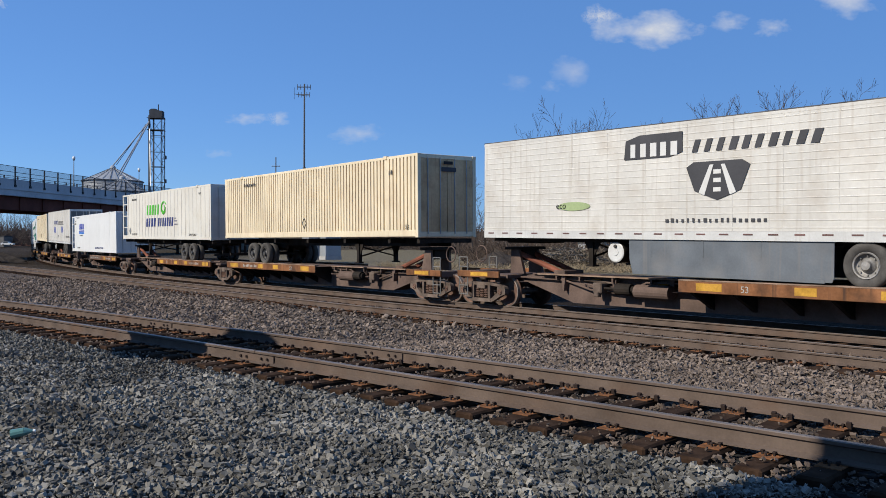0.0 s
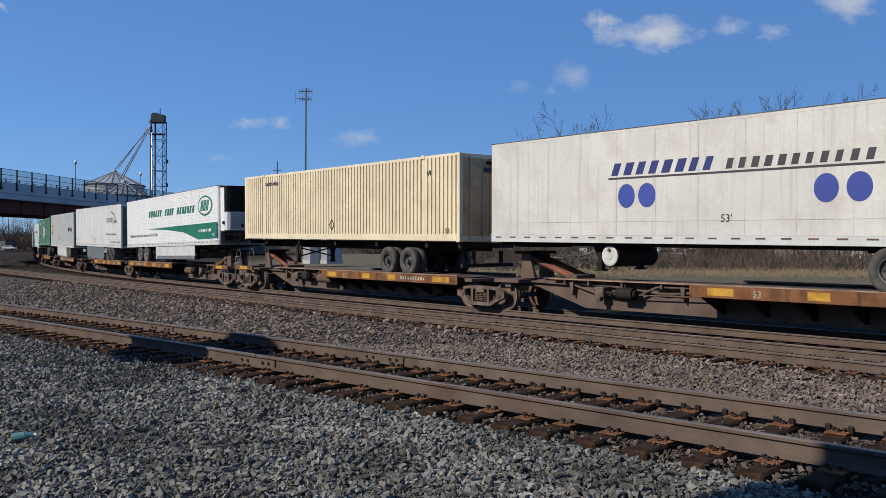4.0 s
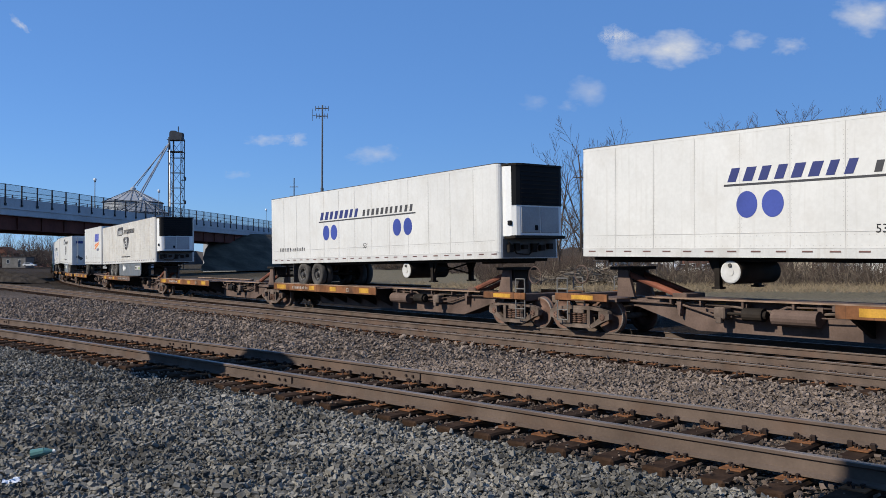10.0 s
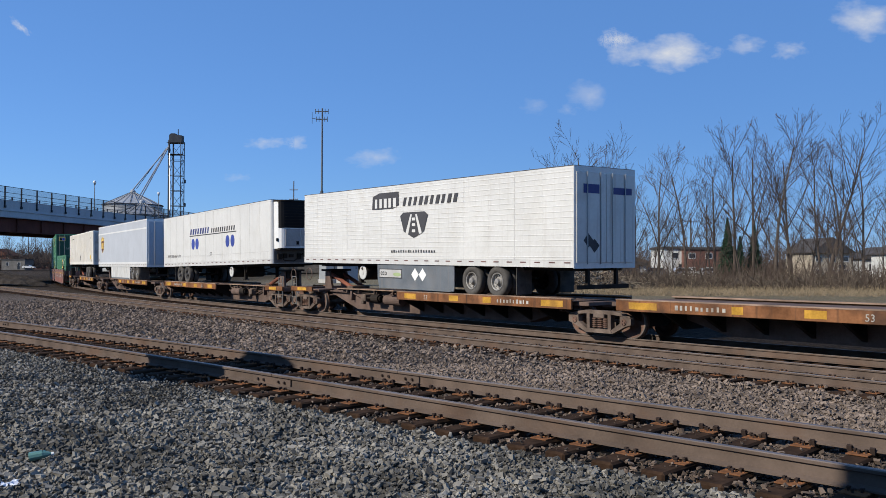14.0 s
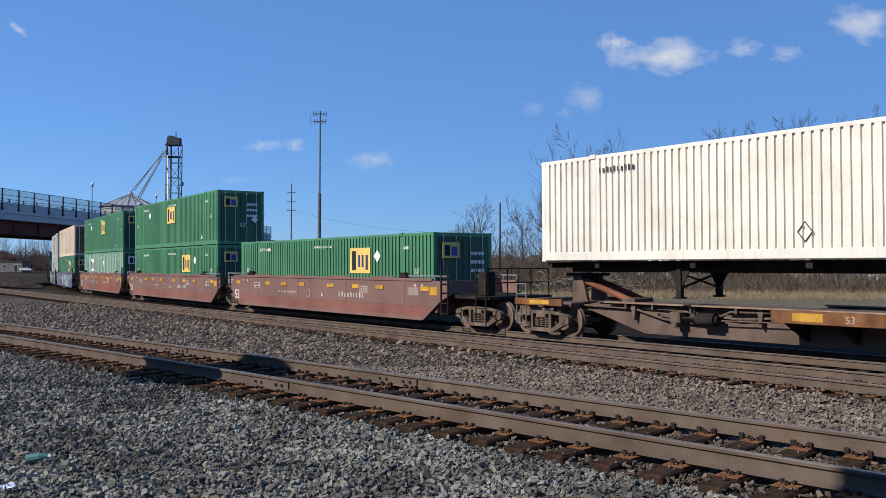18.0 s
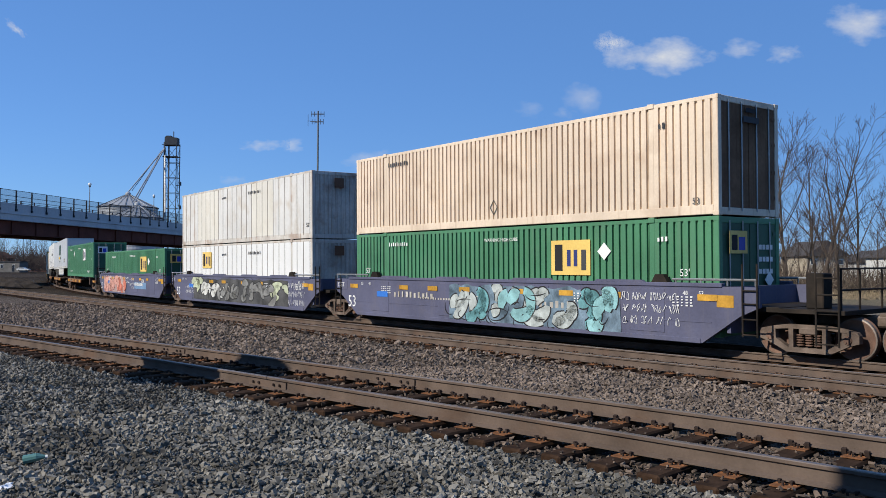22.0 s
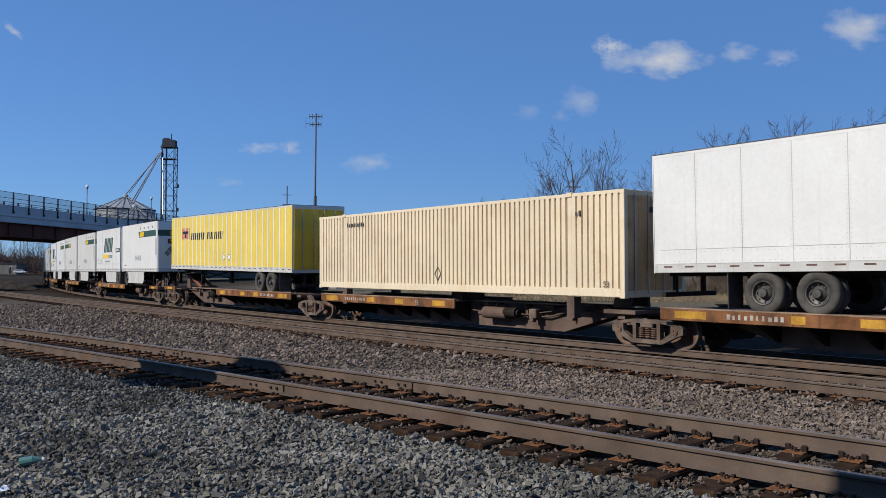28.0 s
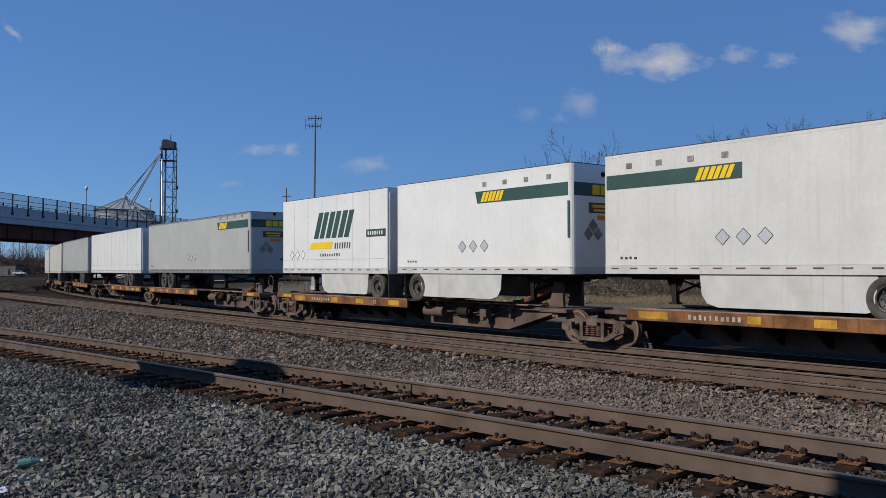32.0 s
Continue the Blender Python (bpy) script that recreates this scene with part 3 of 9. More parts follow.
def trailer(label, skin, d, half=8.077, style="seam", skirt=None, skirt_x=None, reefer=False, tandem=True, rim=None, tank=False,
            end_skin=None, top=4.94, legs=True, name="semi_trailer", rail=None, u0=2.8, legs_x=None, tank_x=None, skirt_low=1.1, skirt_edge=None):
    """A van trailer riding on a flat car. d: +1 when the wheels and doors are at the leading end."""
    ob = thing(name, label, "trailer", "trailers on the train")
    L, W, z0, z1 = half, SIDE, 1.97, top
    rail = rail or (CHROME if skin is GREY_SKIN else skin)
    r = 0.16
    nose = -d                                  # the end with the rounded corners
    outline = []
    for sx, sy in ((-1, -1), (1, -1), (1, 1), (-1, 1)):
        c = r if sx == nose else 0.02
        for k in range(5 if sx == nose else 2):
            a = k / (4 if sx == nose else 1) * 1.5708
            q = {(-1, -1): 3.14159, (1, -1): 4.71239, (1, 1): 0.0, (-1, 1): 1.5708}[(sx, sy)] + a
            outline.append((sx * (L - c) + c * math.cos(q), sy * (W - c) + c * math.sin(q)))
    part("body", Geo().prism(outline, z0 + 0.2, z1 - 0.07, "z"), skin, ob)
    part("base_rail", Geo().prism([(x * 1.0006, y * 1.004) for x, y in outline], z0, z0 + 0.21, "z"), WHITE_SKIRT if skin is not GREY_SKIN else rail, ob)
    part("top_rail", Geo().prism([(x * 1.0006, y * 1.003) for x, y in outline], z1 - 0.08, z1 - 0.008, "z"), rail, ob)
    part("roof", Geo().prism([(x * 1.001, y * 1.005) for x, y in outline], z1 - 0.008, z1 + 0.016, "z"), ROOF_SHADOW_EDGE, ob)
    n = round(2 * L / 1.22)
    if style in ("seam", "post"):
        seams = Geo()
        for i in range(1, n if style == "seam" else 2 * n):
            x = -L + i * (1.22 if style == "seam" else 0.61) * (2 * L / (n * 1.22))
            w = 0.008 if style == "seam" else 0.055
            if style == "seam":
                seams.box(x - w, x + w, -W - 0.004, -W + 0.005, z0 + 0.21, z1 - 0.08)
            else:
                part("side_post", Geo().box(x - w, x + w, -W - 0.012, -W + 0.005, z0 + 0.21, z1 - 0.08, 0.005), BRIGHT_WHITE, ob)
        if seams.v:
            part("seam_strips", seams, SEAM_GREY, ob)["kind"] = "stuff"
    if style == "flute":
        for sy in (-1,):
            for i in range(16):
                z = z0 + 0.3 + i * (z1 - z0 - 0.45) / 15
                part("side_rib", Geo().prism([(sy * W, z - 0.016), (sy * (W + 0.006), z - 0.009), (sy * (W + 0.006), z + 0.009), (sy * W, z + 0.016)], -L + 0.02 + (r if nose < 0 else 0), L - 0.02 - (r if nose > 0 else 0), "x"), skin, ob)
        for i in range(1, n):
            x = -L + i * 2 * L / n
            part("seam_strip", Geo().box(x - 0.005, x + 0.005, -W - 0.0062, -W, z0 + 0.21, z1 - 0.08), skin, ob)
    # thin strip that draws the shadow line where body meets base rail
    part("drip_line", Geo().box(-L + 0.05, L - 0.05, -W - 0.009, -W - 0.001, z0 + 0.205, z0 + 0.222), SEAM_GREY, ob)
    if style == "seam":
        part("scuff_line", Geo().box(-L + 0.2, L - 0.2, -W - 0.006, -W - 0.001, z0 + 0.56, z0 + 0.572), SEAM_GREY, ob)
        g = Geo()
        for i in range(int((2 * L - 0.5) / 0.15)):
            x = -L + 0.3 + i * 0.15
            for z in (z0 + 0.27, z0 + 0.5):
                g.box(x - 0.009, x + 0.009, -W - 0.003, -W - 0.0005, z - 0.009, z + 0.009)
        for i in range(1, n):
            x = -L + i * 2 * L / n
            for k in range(int((z1 - z0 - 0.7) / 0.1)):
                z = z0 + 0.6 + k * 0.1
                for q in (-0.04, 0.04):
                    g.box(x + q - 0.007, x + q + 0.007, -W - 0.003, -W - 0.0005, z - 0.007, z + 0.007)
        part("rivets", g, SEAM_GREY, ob)["kind"] = "stuff"
    g = Geo()
    for i in range(int(2 * L / 0.62)):
        x = -L + 0.3 + i * 0.62
        g.box(x, x + 0.24, -W - 0.014, -W - 0.004, z0 + 0.125, z0 + 0.16)
    part("reflective_tape", g, TAPE, ob)["kind"] = "stuff"
    part("underframe", Geo().box(-L + 0.2, L - 0.2, -0.95, 0.95, z0 - 0.1, z0 - 0.002), UNDER, ob)
    # the end that carries the doors
    x = d * L
    part("rear_frame", Geo().box(min(x, x + d * 0.02), max(x, x + d * 0.02), -W, W, z0 - 0.02, z1), rail, ob)
    for sy in (-1, 1):
        a, b = sorted((sy * 0.01, sy * (W - 0.08)))
        dr = part("door", Geo().box(min(x + d * 0.02, x + d * 0.05), max(x + d * 0.02, x + d * 0.05), a, b, z0 + 0.14, z1 - 0.16, 0.008), end_skin or skin, ob)
        for y in (sy * 0.25, sy * 0.8):
            part("lock_rod", Geo().rod((x + d * 0.07, y, z0 + 0.1), (x + d * 0.07, y, z1 - 0.14), 0.017, 6), CHROME, dr)
    running_gear(ob, d, tandem, rim, u0, half)
    if legs:
        landing_gear(ob, legs_x if legs_x is not None else -d * (L - 4.1))
    part("kingpin_plate", Geo().box(min(-d * (L - 0.4), -d * (L - 1.7)), max(-d * (L - 0.4), -d * (L - 1.7)), -0.6, 0.6, z0 - 0.16, z0 - 0.09), UNDER, ob)
    if skirt:
        a, b = skirt_x
        for sy in (-1, 1):
            if half > 5:
                shape = [(a + 0.12, skirt_low), (b - 0.04, skirt_low), (b, skirt_low + 0.1), (b, z0), (a, z0), (a + 0.02, skirt_low + 0.35)]
                if d < 0:
                    shape = [(a, skirt_low), (b - 0.18, skirt_low), (b, skirt_low + 0.25), (b, z0), (a, z0)]
            else:
                shape = [(a + 0.1, skirt_low + 0.05), (a + 0.25, skirt_low), (b - 0.5, skirt_low), (b - 0.2, skirt_low + 0.09), (b - 0.05, skirt_low + 0.3), (b, z0), (a, z0)]
                if d > 0:
                    shape = [(a + b - x, z) for x, z in shape][::-1]
            k = part("side_skirt", Geo().prism(shape, sy * (W - 0.05) - 0.008, sy * (W - 0.05) + 0.008), skirt, ob)
            if half > 5:
                g = Geo().box(a + 0.12, b - 0.2, sy * (W - 0.05) - 0.012, sy * (W - 0.05) + 0.012, skirt_low - 0.02, skirt_low + (skirt_edge or 0.08))
                part("skirt_edge", g, GREY_SKIRT, k, "grey rubber lower edge")
                for i in range(int((b - a) / 1.5)):
                    x = a + 0.7 + i * 1.5
                    part("skirt_bracket", Geo().box(x - 0.03, x + 0.03, sy * (W - 0.05) - 0.014, sy * (W - 0.05) + 0.014, z0 - 0.42, z0 - 0.02), skirt, k)
    if reefer:
        x = -d * L
        q = -d
        side = lambda *pts: [(x + q * u, v) for u, v in pts]
        g = Geo().prism(side((0.0, -1.12), (0.16, -1.12), (0.34, -1.06), (0.46, -0.96), (0.5, -0.84), (0.5, 0.84), (0.46, 0.96), (0.34, 1.06), (0.16, 1.12), (0.0, 1.12)), 2.66, z1 - 0.1, "z")
        u = part("cooling_unit", g, BRIGHT_WHITE, ob, "white refrigeration unit on the nose")
        rim = ((0.36, -1.066), (0.47, -0.97), (0.515, -0.84), (0.515, 0.84), (0.47, 0.97), (0.36, 1.066))
        u2 = part("grille", Geo().prism(side(*rim), 3.62, z1 - 0.06, "z"), BLACK_GRILLE, u, "dark wrap-round grille")
        for k in range(8):
            z = 3.72 + k * 0.135
            part("slat", Geo().box(min(x + q * 0.512, x + q * 0.53), max(x + q * 0.512, x + q * 0.53), -0.8, 0.8, z, z + 0.03), UNDER, u2)
        part("top_cap", Geo().prism(side((0.0, -1.15), (0.3, -1.12), (0.5, -0.98), (0.56, -0.8), (0.56, 0.8), (0.5, 0.98), (0.3, 1.12), (0.0, 1.15)), z1 - 0.08, z1 - 0.02, "z"), UNDER, u)
        for sy in (-1, 1):
            a, b = sorted((sy * 0.015, sy * 0.8))
            part("hatch", Geo().box(min(x + q * 0.49, x + q * 0.518), max(x + q * 0.49, x + q * 0.518), a, b, 2.76, 3.58, 0.012), surf("shaded_grey_hatch", (0.37, 0.36, 0.35), 0.45), u)
        part("hatch_latch", Geo().box(min(x + q * 0.515, x + q * 0.53), max(x + q * 0.515, x + q * 0.53), -0.24, -0.12, 2.84, 3.0), BLACK_GRILLE, u)
        part("control_box", Geo().box(min(x + q * 0.22, x + q * 0.36), max(x + q * 0.22, x + q * 0.36), -1.13, -1.06, 3.0, 3.14, 0.01), BLACK_GRILLE, u)
        part("unit_shelf", Geo().box(min(x, x + q * 0.52), max(x, x + q * 0.52), -1.08, 1.08, 2.58, 2.68, 0.01), UNDER, u)
        part("nose_plate", Geo().box(min(x, x + q * 0.012), max(x, x + q * 0.012), -1.14, 1.14, 2.0, 2.58), DOOR_SHADE_GREY, ob, "grimy lower nose plate")
        g = Geo()
        for k, y in enumerate((-0.9, -0.62, -0.3, 0.1, 0.45, 0.8)):
            g.box(min(x, x + q * 0.14), max(x, x + q * 0.14), y - 0.09, y + 0.09, 2.16 + 0.05 * (k % 3), 2.4 + 0.04 * (k % 2))
        g.chain([(x + q * 0.1, -1.0, 2.5), (x + q * 0.16, -0.7, 2.12), (x + q * 0.16, -0.2, 2.08), (x + q * 0.1, 0.3, 2.45)], 0.025)
        part("nose_fittings", g, UNDER, ob)["kind"] = "stuff"
    if tank:
        x = tank_x if tank_x is not None else -(L - 4.6) if d > 0 else L - 5.4
        g = Geo().lathe([(0.0, -1.1), (0.28, -1.1), (0.29, -1.06), (0.29, 0.6), (0.0, 0.6)], x, 1.62, 22)
        t = part("fuel_tank", g, UNDER, ob, "black round fuel tank", True)
        part("tank_end", Geo().lathe([(0.0, -1.135), (0.09, -1.135), (0.1, -1.12), (0.24, -1.125), (0.27, -1.11), (0.27, -1.1)], x, 1.62, 22), WHITE_SKIRT, t, "white tank end")
        part("tank_cap", Geo().lathe([(0.0, -1.16), (0.045, -1.16), (0.05, -1.13)], x, 1.78, 10), RUBBER, t)
    return ob


# ---- railway cars ----
def bogie(axles=1.78, wheel=0.46, name="freight_truck"):
    """A two-axle cast truck under the ends of the cars."""
    ob = thing(name, "two-axle cast-steel freight truck, brown with grime, on the rails", "railway truck", "trucks of the train")
    h = axles / 2
    for sx in (-1, 1):
        part("axle", Geo().rod((sx * h, -1.0, wheel), (sx * h, 1.0, wheel), 0.08, 10), TRUCK_IRON, ob)
        for sy in (-1, 1):
            y = sy * 0.7
            g = Geo().lathe([(wheel - 0.09, y - sy * 0.07), (wheel + 0.025, y - sy * 0.07), (wheel + 0.025, y - sy * 0.04), (wheel, y - sy * 0.02), (wheel - 0.004, y + sy * 0.07), (wheel - 0.05, y + sy * 0.075), (wheel - 0.09, y + sy * 0.05), (0.16, y + sy * 0.02), (0.15, y + sy * 0.07), (0.0, y + sy * 0.07)], sx * h, wheel, 32)
            w = part("wheel", g, WHEEL_STEEL, ob, "", True)
            part("tread", Geo().lathe([(wheel + 0.002, y - sy * 0.02), (wheel + 0.001, y + sy * 0.068), (wheel - 0.03, y + sy * 0.077)], sx * h, wheel, 32), WHEEL_RIM, w, "worn steel tread")
            g = Geo().lathe([(0.0, sy * 1.13), (0.085, sy * 1.13), (0.1, sy * 1.1), (0.1, sy * 0.98)], sx * h, wheel, 14)
            for k in range(3):
                a = k * 2.094
                g.rod((sx * h + 0.05 * math.cos(a), sy * 1.12, wheel + 0.05 * math.sin(a)), (sx * h + 0.05 * math.cos(a), sy * 1.15, wheel + 0.05 * math.sin(a)), 0.018, 6)
            part("bearing_cap", g, WHEEL_STEEL, ob)
    for sy in (-1, 1):
        a, b = sy * 1.03 - 0.075, sy * 1.03 + 0.075
        g = Geo()
        g.prism([(-h - 0.24, 0.56), (-h - 0.2, 0.63), (-h + 0.12, 0.70), (-0.46, 0.745), (0.46, 0.745), (h - 0.12, 0.70), (h + 0.2, 0.63), (h + 0.24, 0.56), (h + 0.1, 0.6), (0.5, 0.645), (-0.5, 0.645), (-h - 0.1, 0.6)], a, b)
        for q in (-1, 1):
            e = [(h + 0.24, 0.57), (h + 0.24, 0.40), (h + 0.14, 0.37), (h + 0.02, 0.33), (0.50, 0.13), (0.30, 0.13), (0.30, 0.22), (0.46, 0.235), (h - 0.14, 0.42), (h - 0.13, 0.61), (h + 0.1, 0.605)]
            g.prism([(q * u, z) for u, z in (e if q > 0 else e[::-1])], a, b)
            g.box(min(q * 0.33, q * 0.44), max(q * 0.33, q * 0.44), a - 0.004, b + 0.004, 0.2, 0.66)
        g.prism([(-0.5, 0.128), (0.5, 0.128), (0.42, 0.235), (-0.42, 0.235)], a - 0.02, b + 0.02)
        part("side_frame", g, TRUCK_IRON, ob)
        for i, x in enumerate((-0.2, 0.0, 0.2)):
            g = Geo()
            for k in range(5):
                z = 0.27 + k * 0.055
                g.lathe_z([(0.05, z), (0.085, z + 0.012), (0.085, z + 0.026), (0.05, z + 0.04)], x, sy * 1.03, 10)
            part("spring", g, WHEEL_STEEL, ob)
    part("bolster", Geo().box(-0.2, 0.2, -1.12, 1.12, wheel + 0.07, wheel + 0.22, 0.02), TRUCK_IRON, ob)
    part("brake_beam", Geo().box(-h + 0.5, -h + 0.6, -0.8, 0.8, 0.3, 0.42).box(h - 0.6, h - 0.5, -0.8, 0.8, 0.3, 0.42), TRUCK_IRON, ob)
    return ob


def spine_unit(d, seed, outer=0, loaded="trailer", label=None, half=8.95):
    """One platform of a spine car. d: +1 when the wheel trough is at the leading end; outer: end that couples (-1, 0, 1)."""
    rnd = random.Random(seed)
    ob = thing("spine_car", label or "rusty orange-brown spine car platform with faded yellow markings", "railway car", "spine car platforms")
    e = half
    g = Geo().prism([(-e + 0.5, 0.95), (-e + 1.6, 0.95), (-e + 2.1, 1.0), (e - 2.1, 1.0), (e - 1.6, 0.95), (e - 0.5, 0.95), (e - 0.5, 0.8), (e - 1.7, 0.74), (e - 3.6, 0.2), (-e + 3.6, 0.2), (-e + 1.7, 0.74), (-e + 0.5, 0.8)], -0.34, 0.34)
    part("centre_sill", g, CAR_BROWN, ob, "deep brown centre sill")
    part("sill_top", Geo().box(-e + 2.0, e - 2.0, -0.42, 0.42, 1.0, 1.03), CAR_BROWN, ob)
    x0, x1 = sorted((d * 7.95, d * -0.86))
    for sy in (-1, 1):
        y = sy * 1.3
        s = part("side_sill", Geo().box(x0, x1, min(y, y - sy * 0.07), max(y, y - sy * 0.07), 0.76, 1.06, 0.01), CAR_RUST, ob, "rusty orange side sill")
        part("sill_lip", Geo().box(x0, x1, min(y, y - sy * 0.2), max(y, y - sy * 0.2), 1.04, 1.075), SILL_DUST_LIT, s)
        if sy < 0:
            for a, w in ((0.25 + rnd.uniform(0, 0.2), 0.9), (3.5, rnd.uniform(0.3, 0.5)), (5.0 + rnd.uniform(0, 0.4), 0.5), (7.6, 0.7)):
                q = x0 + a if d < 0 else x1 - a - w
                part("yellow_mark", Geo().box(q, q + w, -1.305, -1.2995, 0.82, 1.0), CAR_YELLOW, s)
            q = x0 + 1.9 if d < 0 else x1 - 3.2
            part("reporting_mark", bars(q, q + 1.5, 0.85, 0.97, 10, -1.3, seed), MARK_DUSTY, s)
            letters("53", 0.22, MARK_DUSTY, s, x0 + 6.6 if d < 0 else x0 + 1.7, 0.82, -1.302)
        n = 8
        for i in range(n):
            x = x0 + 0.35 + i * (x1 - x0 - 0.7) / (n - 1)
            if sy < 0:
                g = Geo().prism([(-1.24, 1.0), (1.24, 1.0), (1.24, 0.74), (0.36, 0.3), (-0.36, 0.3), (-1.24, 0.74)], x - 0.05, x + 0.05, "x")
                # car-brown part coloured black, to paint in the shade below the deck
                part("cross_bearer", g, UNDER, ob)
    part("deck_plate", Geo().box(x0, x1, -1.23, 1.23, 0.985, 1.0), CAR_BROWN, ob, "flat brown steel deck plate")
    for i in range(3):
        x = -d * (1.6 + i * 1.9)
        part("web_bracket", Geo().prism([(x - 0.08, 1.0), (x + 0.08, 1.0), (x + 0.03, 0.55), (x - 0.03, 0.6)], -0.52, -0.34), CAR_BROWN, ob)
    part("brake_pipe", Geo().chain([(-d * 0.9, -0.42, 0.82), (-d * 2.2, -0.45, 0.72), (-d * 4.2, -0.43, 0.88), (-d * 6.0, -0.4, 0.9)], 0.03), TRUCK_IRON, ob)
    if rnd.random() < 0.5:
        x = -d * rnd.uniform(1.6, 2.6)
        part("air_reservoir", Geo().rod((x - 0.55, -0.62, 0.66), (x + 0.55, -0.62, 0.66), 0.19, 16), CAR_BROWN, ob)
    # the hitch that holds the trailer's nose
    hx = -d * (e - 1.35)
    for sy in (-1, 1):
        g = Geo().prism([(hx - 0.3, 1.0), (hx + 0.3, 1.0), (hx + 0.16 - d * 0.1, 1.78), (hx - 0.16 - d * 0.1, 1.78)], sy * 0.4 - 0.05, sy * 0.4 + 0.05)
        part("hitch_leg", g, CAR_BROWN, ob)
    if loaded != "container":
        part("hitch_plate", Geo().box(hx - 0.4 - d * 0.1, hx + 0.4 - d * 0.1, -0.52, 0.52, 1.74, 1.83, 0.01), UNDER, ob)
        part("hitch_head", Geo().box(hx - 0.2 - d * 0.1, hx + 0.2 - d * 0.1, -0.3, 0.3, 1.4, 1.74, 0.02), UNDER, ob)
        for sy in (-1, 1):
            part("hitch_strut", Geo().rod((hx + d * 1.75, sy * 0.3, 1.06), (hx, sy * 0.3, 1.62), 0.085, 8), HITCH_RED, ob, "worn red diagonal strut")
        part("strut_foot", Geo().box(hx + d * 1.75 - 0.22, hx + d * 1.75 + 0.22, -0.42, 0.42, 1.0, 1.14, 0.02), CAR_BROWN, ob)
    # brake gear and pipes along the open part of the sill
    g = Geo()
    m = -d
    g.chain([(m * 0.7, -0.47, 0.93), (m * 2.4, -0.5, 0.9), (m * 3.1, -0.5, 0.6), (m * 4.4, -0.46, 0.62), (m * 5.4, -0.44, 0.86), (m * (e - 1.2), -0.44, 0.9)], 0.028)
    g.chain([(m * 0.9, -0.56, 0.7), (m * 3.6, -0.58, 0.66), (m * 4.6, -0.52, 0.8)], 0.018)
    part("brake_rod", g, CAR_BROWN, ob)
    x = m * (2.9 + rnd.uniform(-0.3, 0.6))
    part("brake_cylinder", Geo().rod((x - 0.28, -0.66, 0.7), (x + 0.24, -0.66, 0.7), 0.16, 14).rod((x + 0.24, -0.66, 0.7), (x + 0.32, -0.66, 0.7), 0.1, 10).rod((x - 0.28, -0.66, 0.7), (x - 0.75, -0.62, 0.7), 0.035, 8), UNDER, ob)
    x += m * 0.95
    part("control_valve", Geo().box(x - 0.16, x + 0.16, -0.72, -0.42, 0.55, 0.85, 0.03).box(x - 0.08, x + 0.08, -0.76, -0.6, 0.45, 0.6, 0.02), TRUCK_IRON, ob)
    g = Geo()
    for q in (1.25, 2.2, 3.5, 4.7, 5.6):
        g.box(m * q - 0.03, m * q + 0.03, -0.6, -0.34, 0.86, 0.98)
    part("pipe_clamp", g, CAR_BROWN, ob)["kind"] = "stuff"
    for q, w in ((2.0, 0.3), (4.3, 0.34)):
        part("sill_label", Geo().box(m * q - w / 2, m * q + w / 2, -0.347, -0.3405, 0.84, 0.93), CAR_YELLOW, ob)
    a, b = sorted((m * 1.0, m * (e - 2.4)))
    part("walk_edge", Geo().box(a, b, -0.62, -0.4, 1.0, 1.035), SILL_DUST_LIT, ob)
    for sx in (-1, 1):
        x = sx * (e - 0.95)
        part("end_platform", Geo().box(x - 0.55, x + 0.55, -1.0, 1.0, 0.86, 0.97, 0.01), CAR_BROWN, ob)
        part("side_bearing", Geo().box(x - 0.12, x + 0.12, -0.9, 0.9, 0.72, 0.86), CAR_BROWN, ob)
    if outer:
        x = outer * (e + 0.2)
        for sy in (-1, 1):
            a = sorted((outer * (e - 1.4), outer * (e + 0.55)))
            s = part("end_sill", Geo().box(a[0], a[1], sy * 1.25 - 0.04, sy * 1.25 + 0.04, 0.88, 1.08, 0.01), CAR_RUST, ob, "rusty end sill")
            if sy < 0:
                part("yellow_mark", Geo().box(min(outer * (e - 0.9), outer * (e - 0.1)), max(outer * (e - 0.9), outer * (e - 0.1)), -1.296, -1.29, 0.92, 1.04), CAR_YELLOW, s)
            g = Geo()
            for q in (outer * (e + 0.1), outer * (e + 0.5)):
                g.rod((q, sy * 1.24, 0.3), (q, sy * 1.24, 1.5), 0.02, 6)
            for z in (0.32, 0.6, 1.2, 1.5):
                g.rod((outer * (e + 0.1), sy * 1.24, z), (outer * (e + 0.5), sy * 1.24, z), 0.018, 6)
            part("grab_ladder", g, surf("grey_grab_iron", (0.20, 0.19, 0.175), 0.6, 0.2), ob)
        part("buffer_beam", Geo().box(min(x, x + outer * 0.3), max(x, x + outer * 0.3), -1.2, 1.2, 0.84, 1.05, 0.015), CAR_BROWN, ob)
        part("coupler", Geo().box(min(x, x + outer * 1.0), max(x, x + outer * 1.0), -0.14, 0.14, 0.72, 0.98, 0.04), TRUCK_IRON, ob)
        part("brake_wheel", Geo().lathe([(0.24, 0.0), (0.26, 0.02), (0.28, 0.0), (0.26, -0.02), (0.24, 0.0)], x, 1.6, 18), CAR_BROWN, ob).location = (0, -0.55, 0)
        part("air_hose", Geo().chain([(x, 0.4, 0.85), (x + outer * 0.3, 0.38, 0.55), (x + outer * 0.6, 0.3, 0.45)], 0.025), RUBBER, ob)
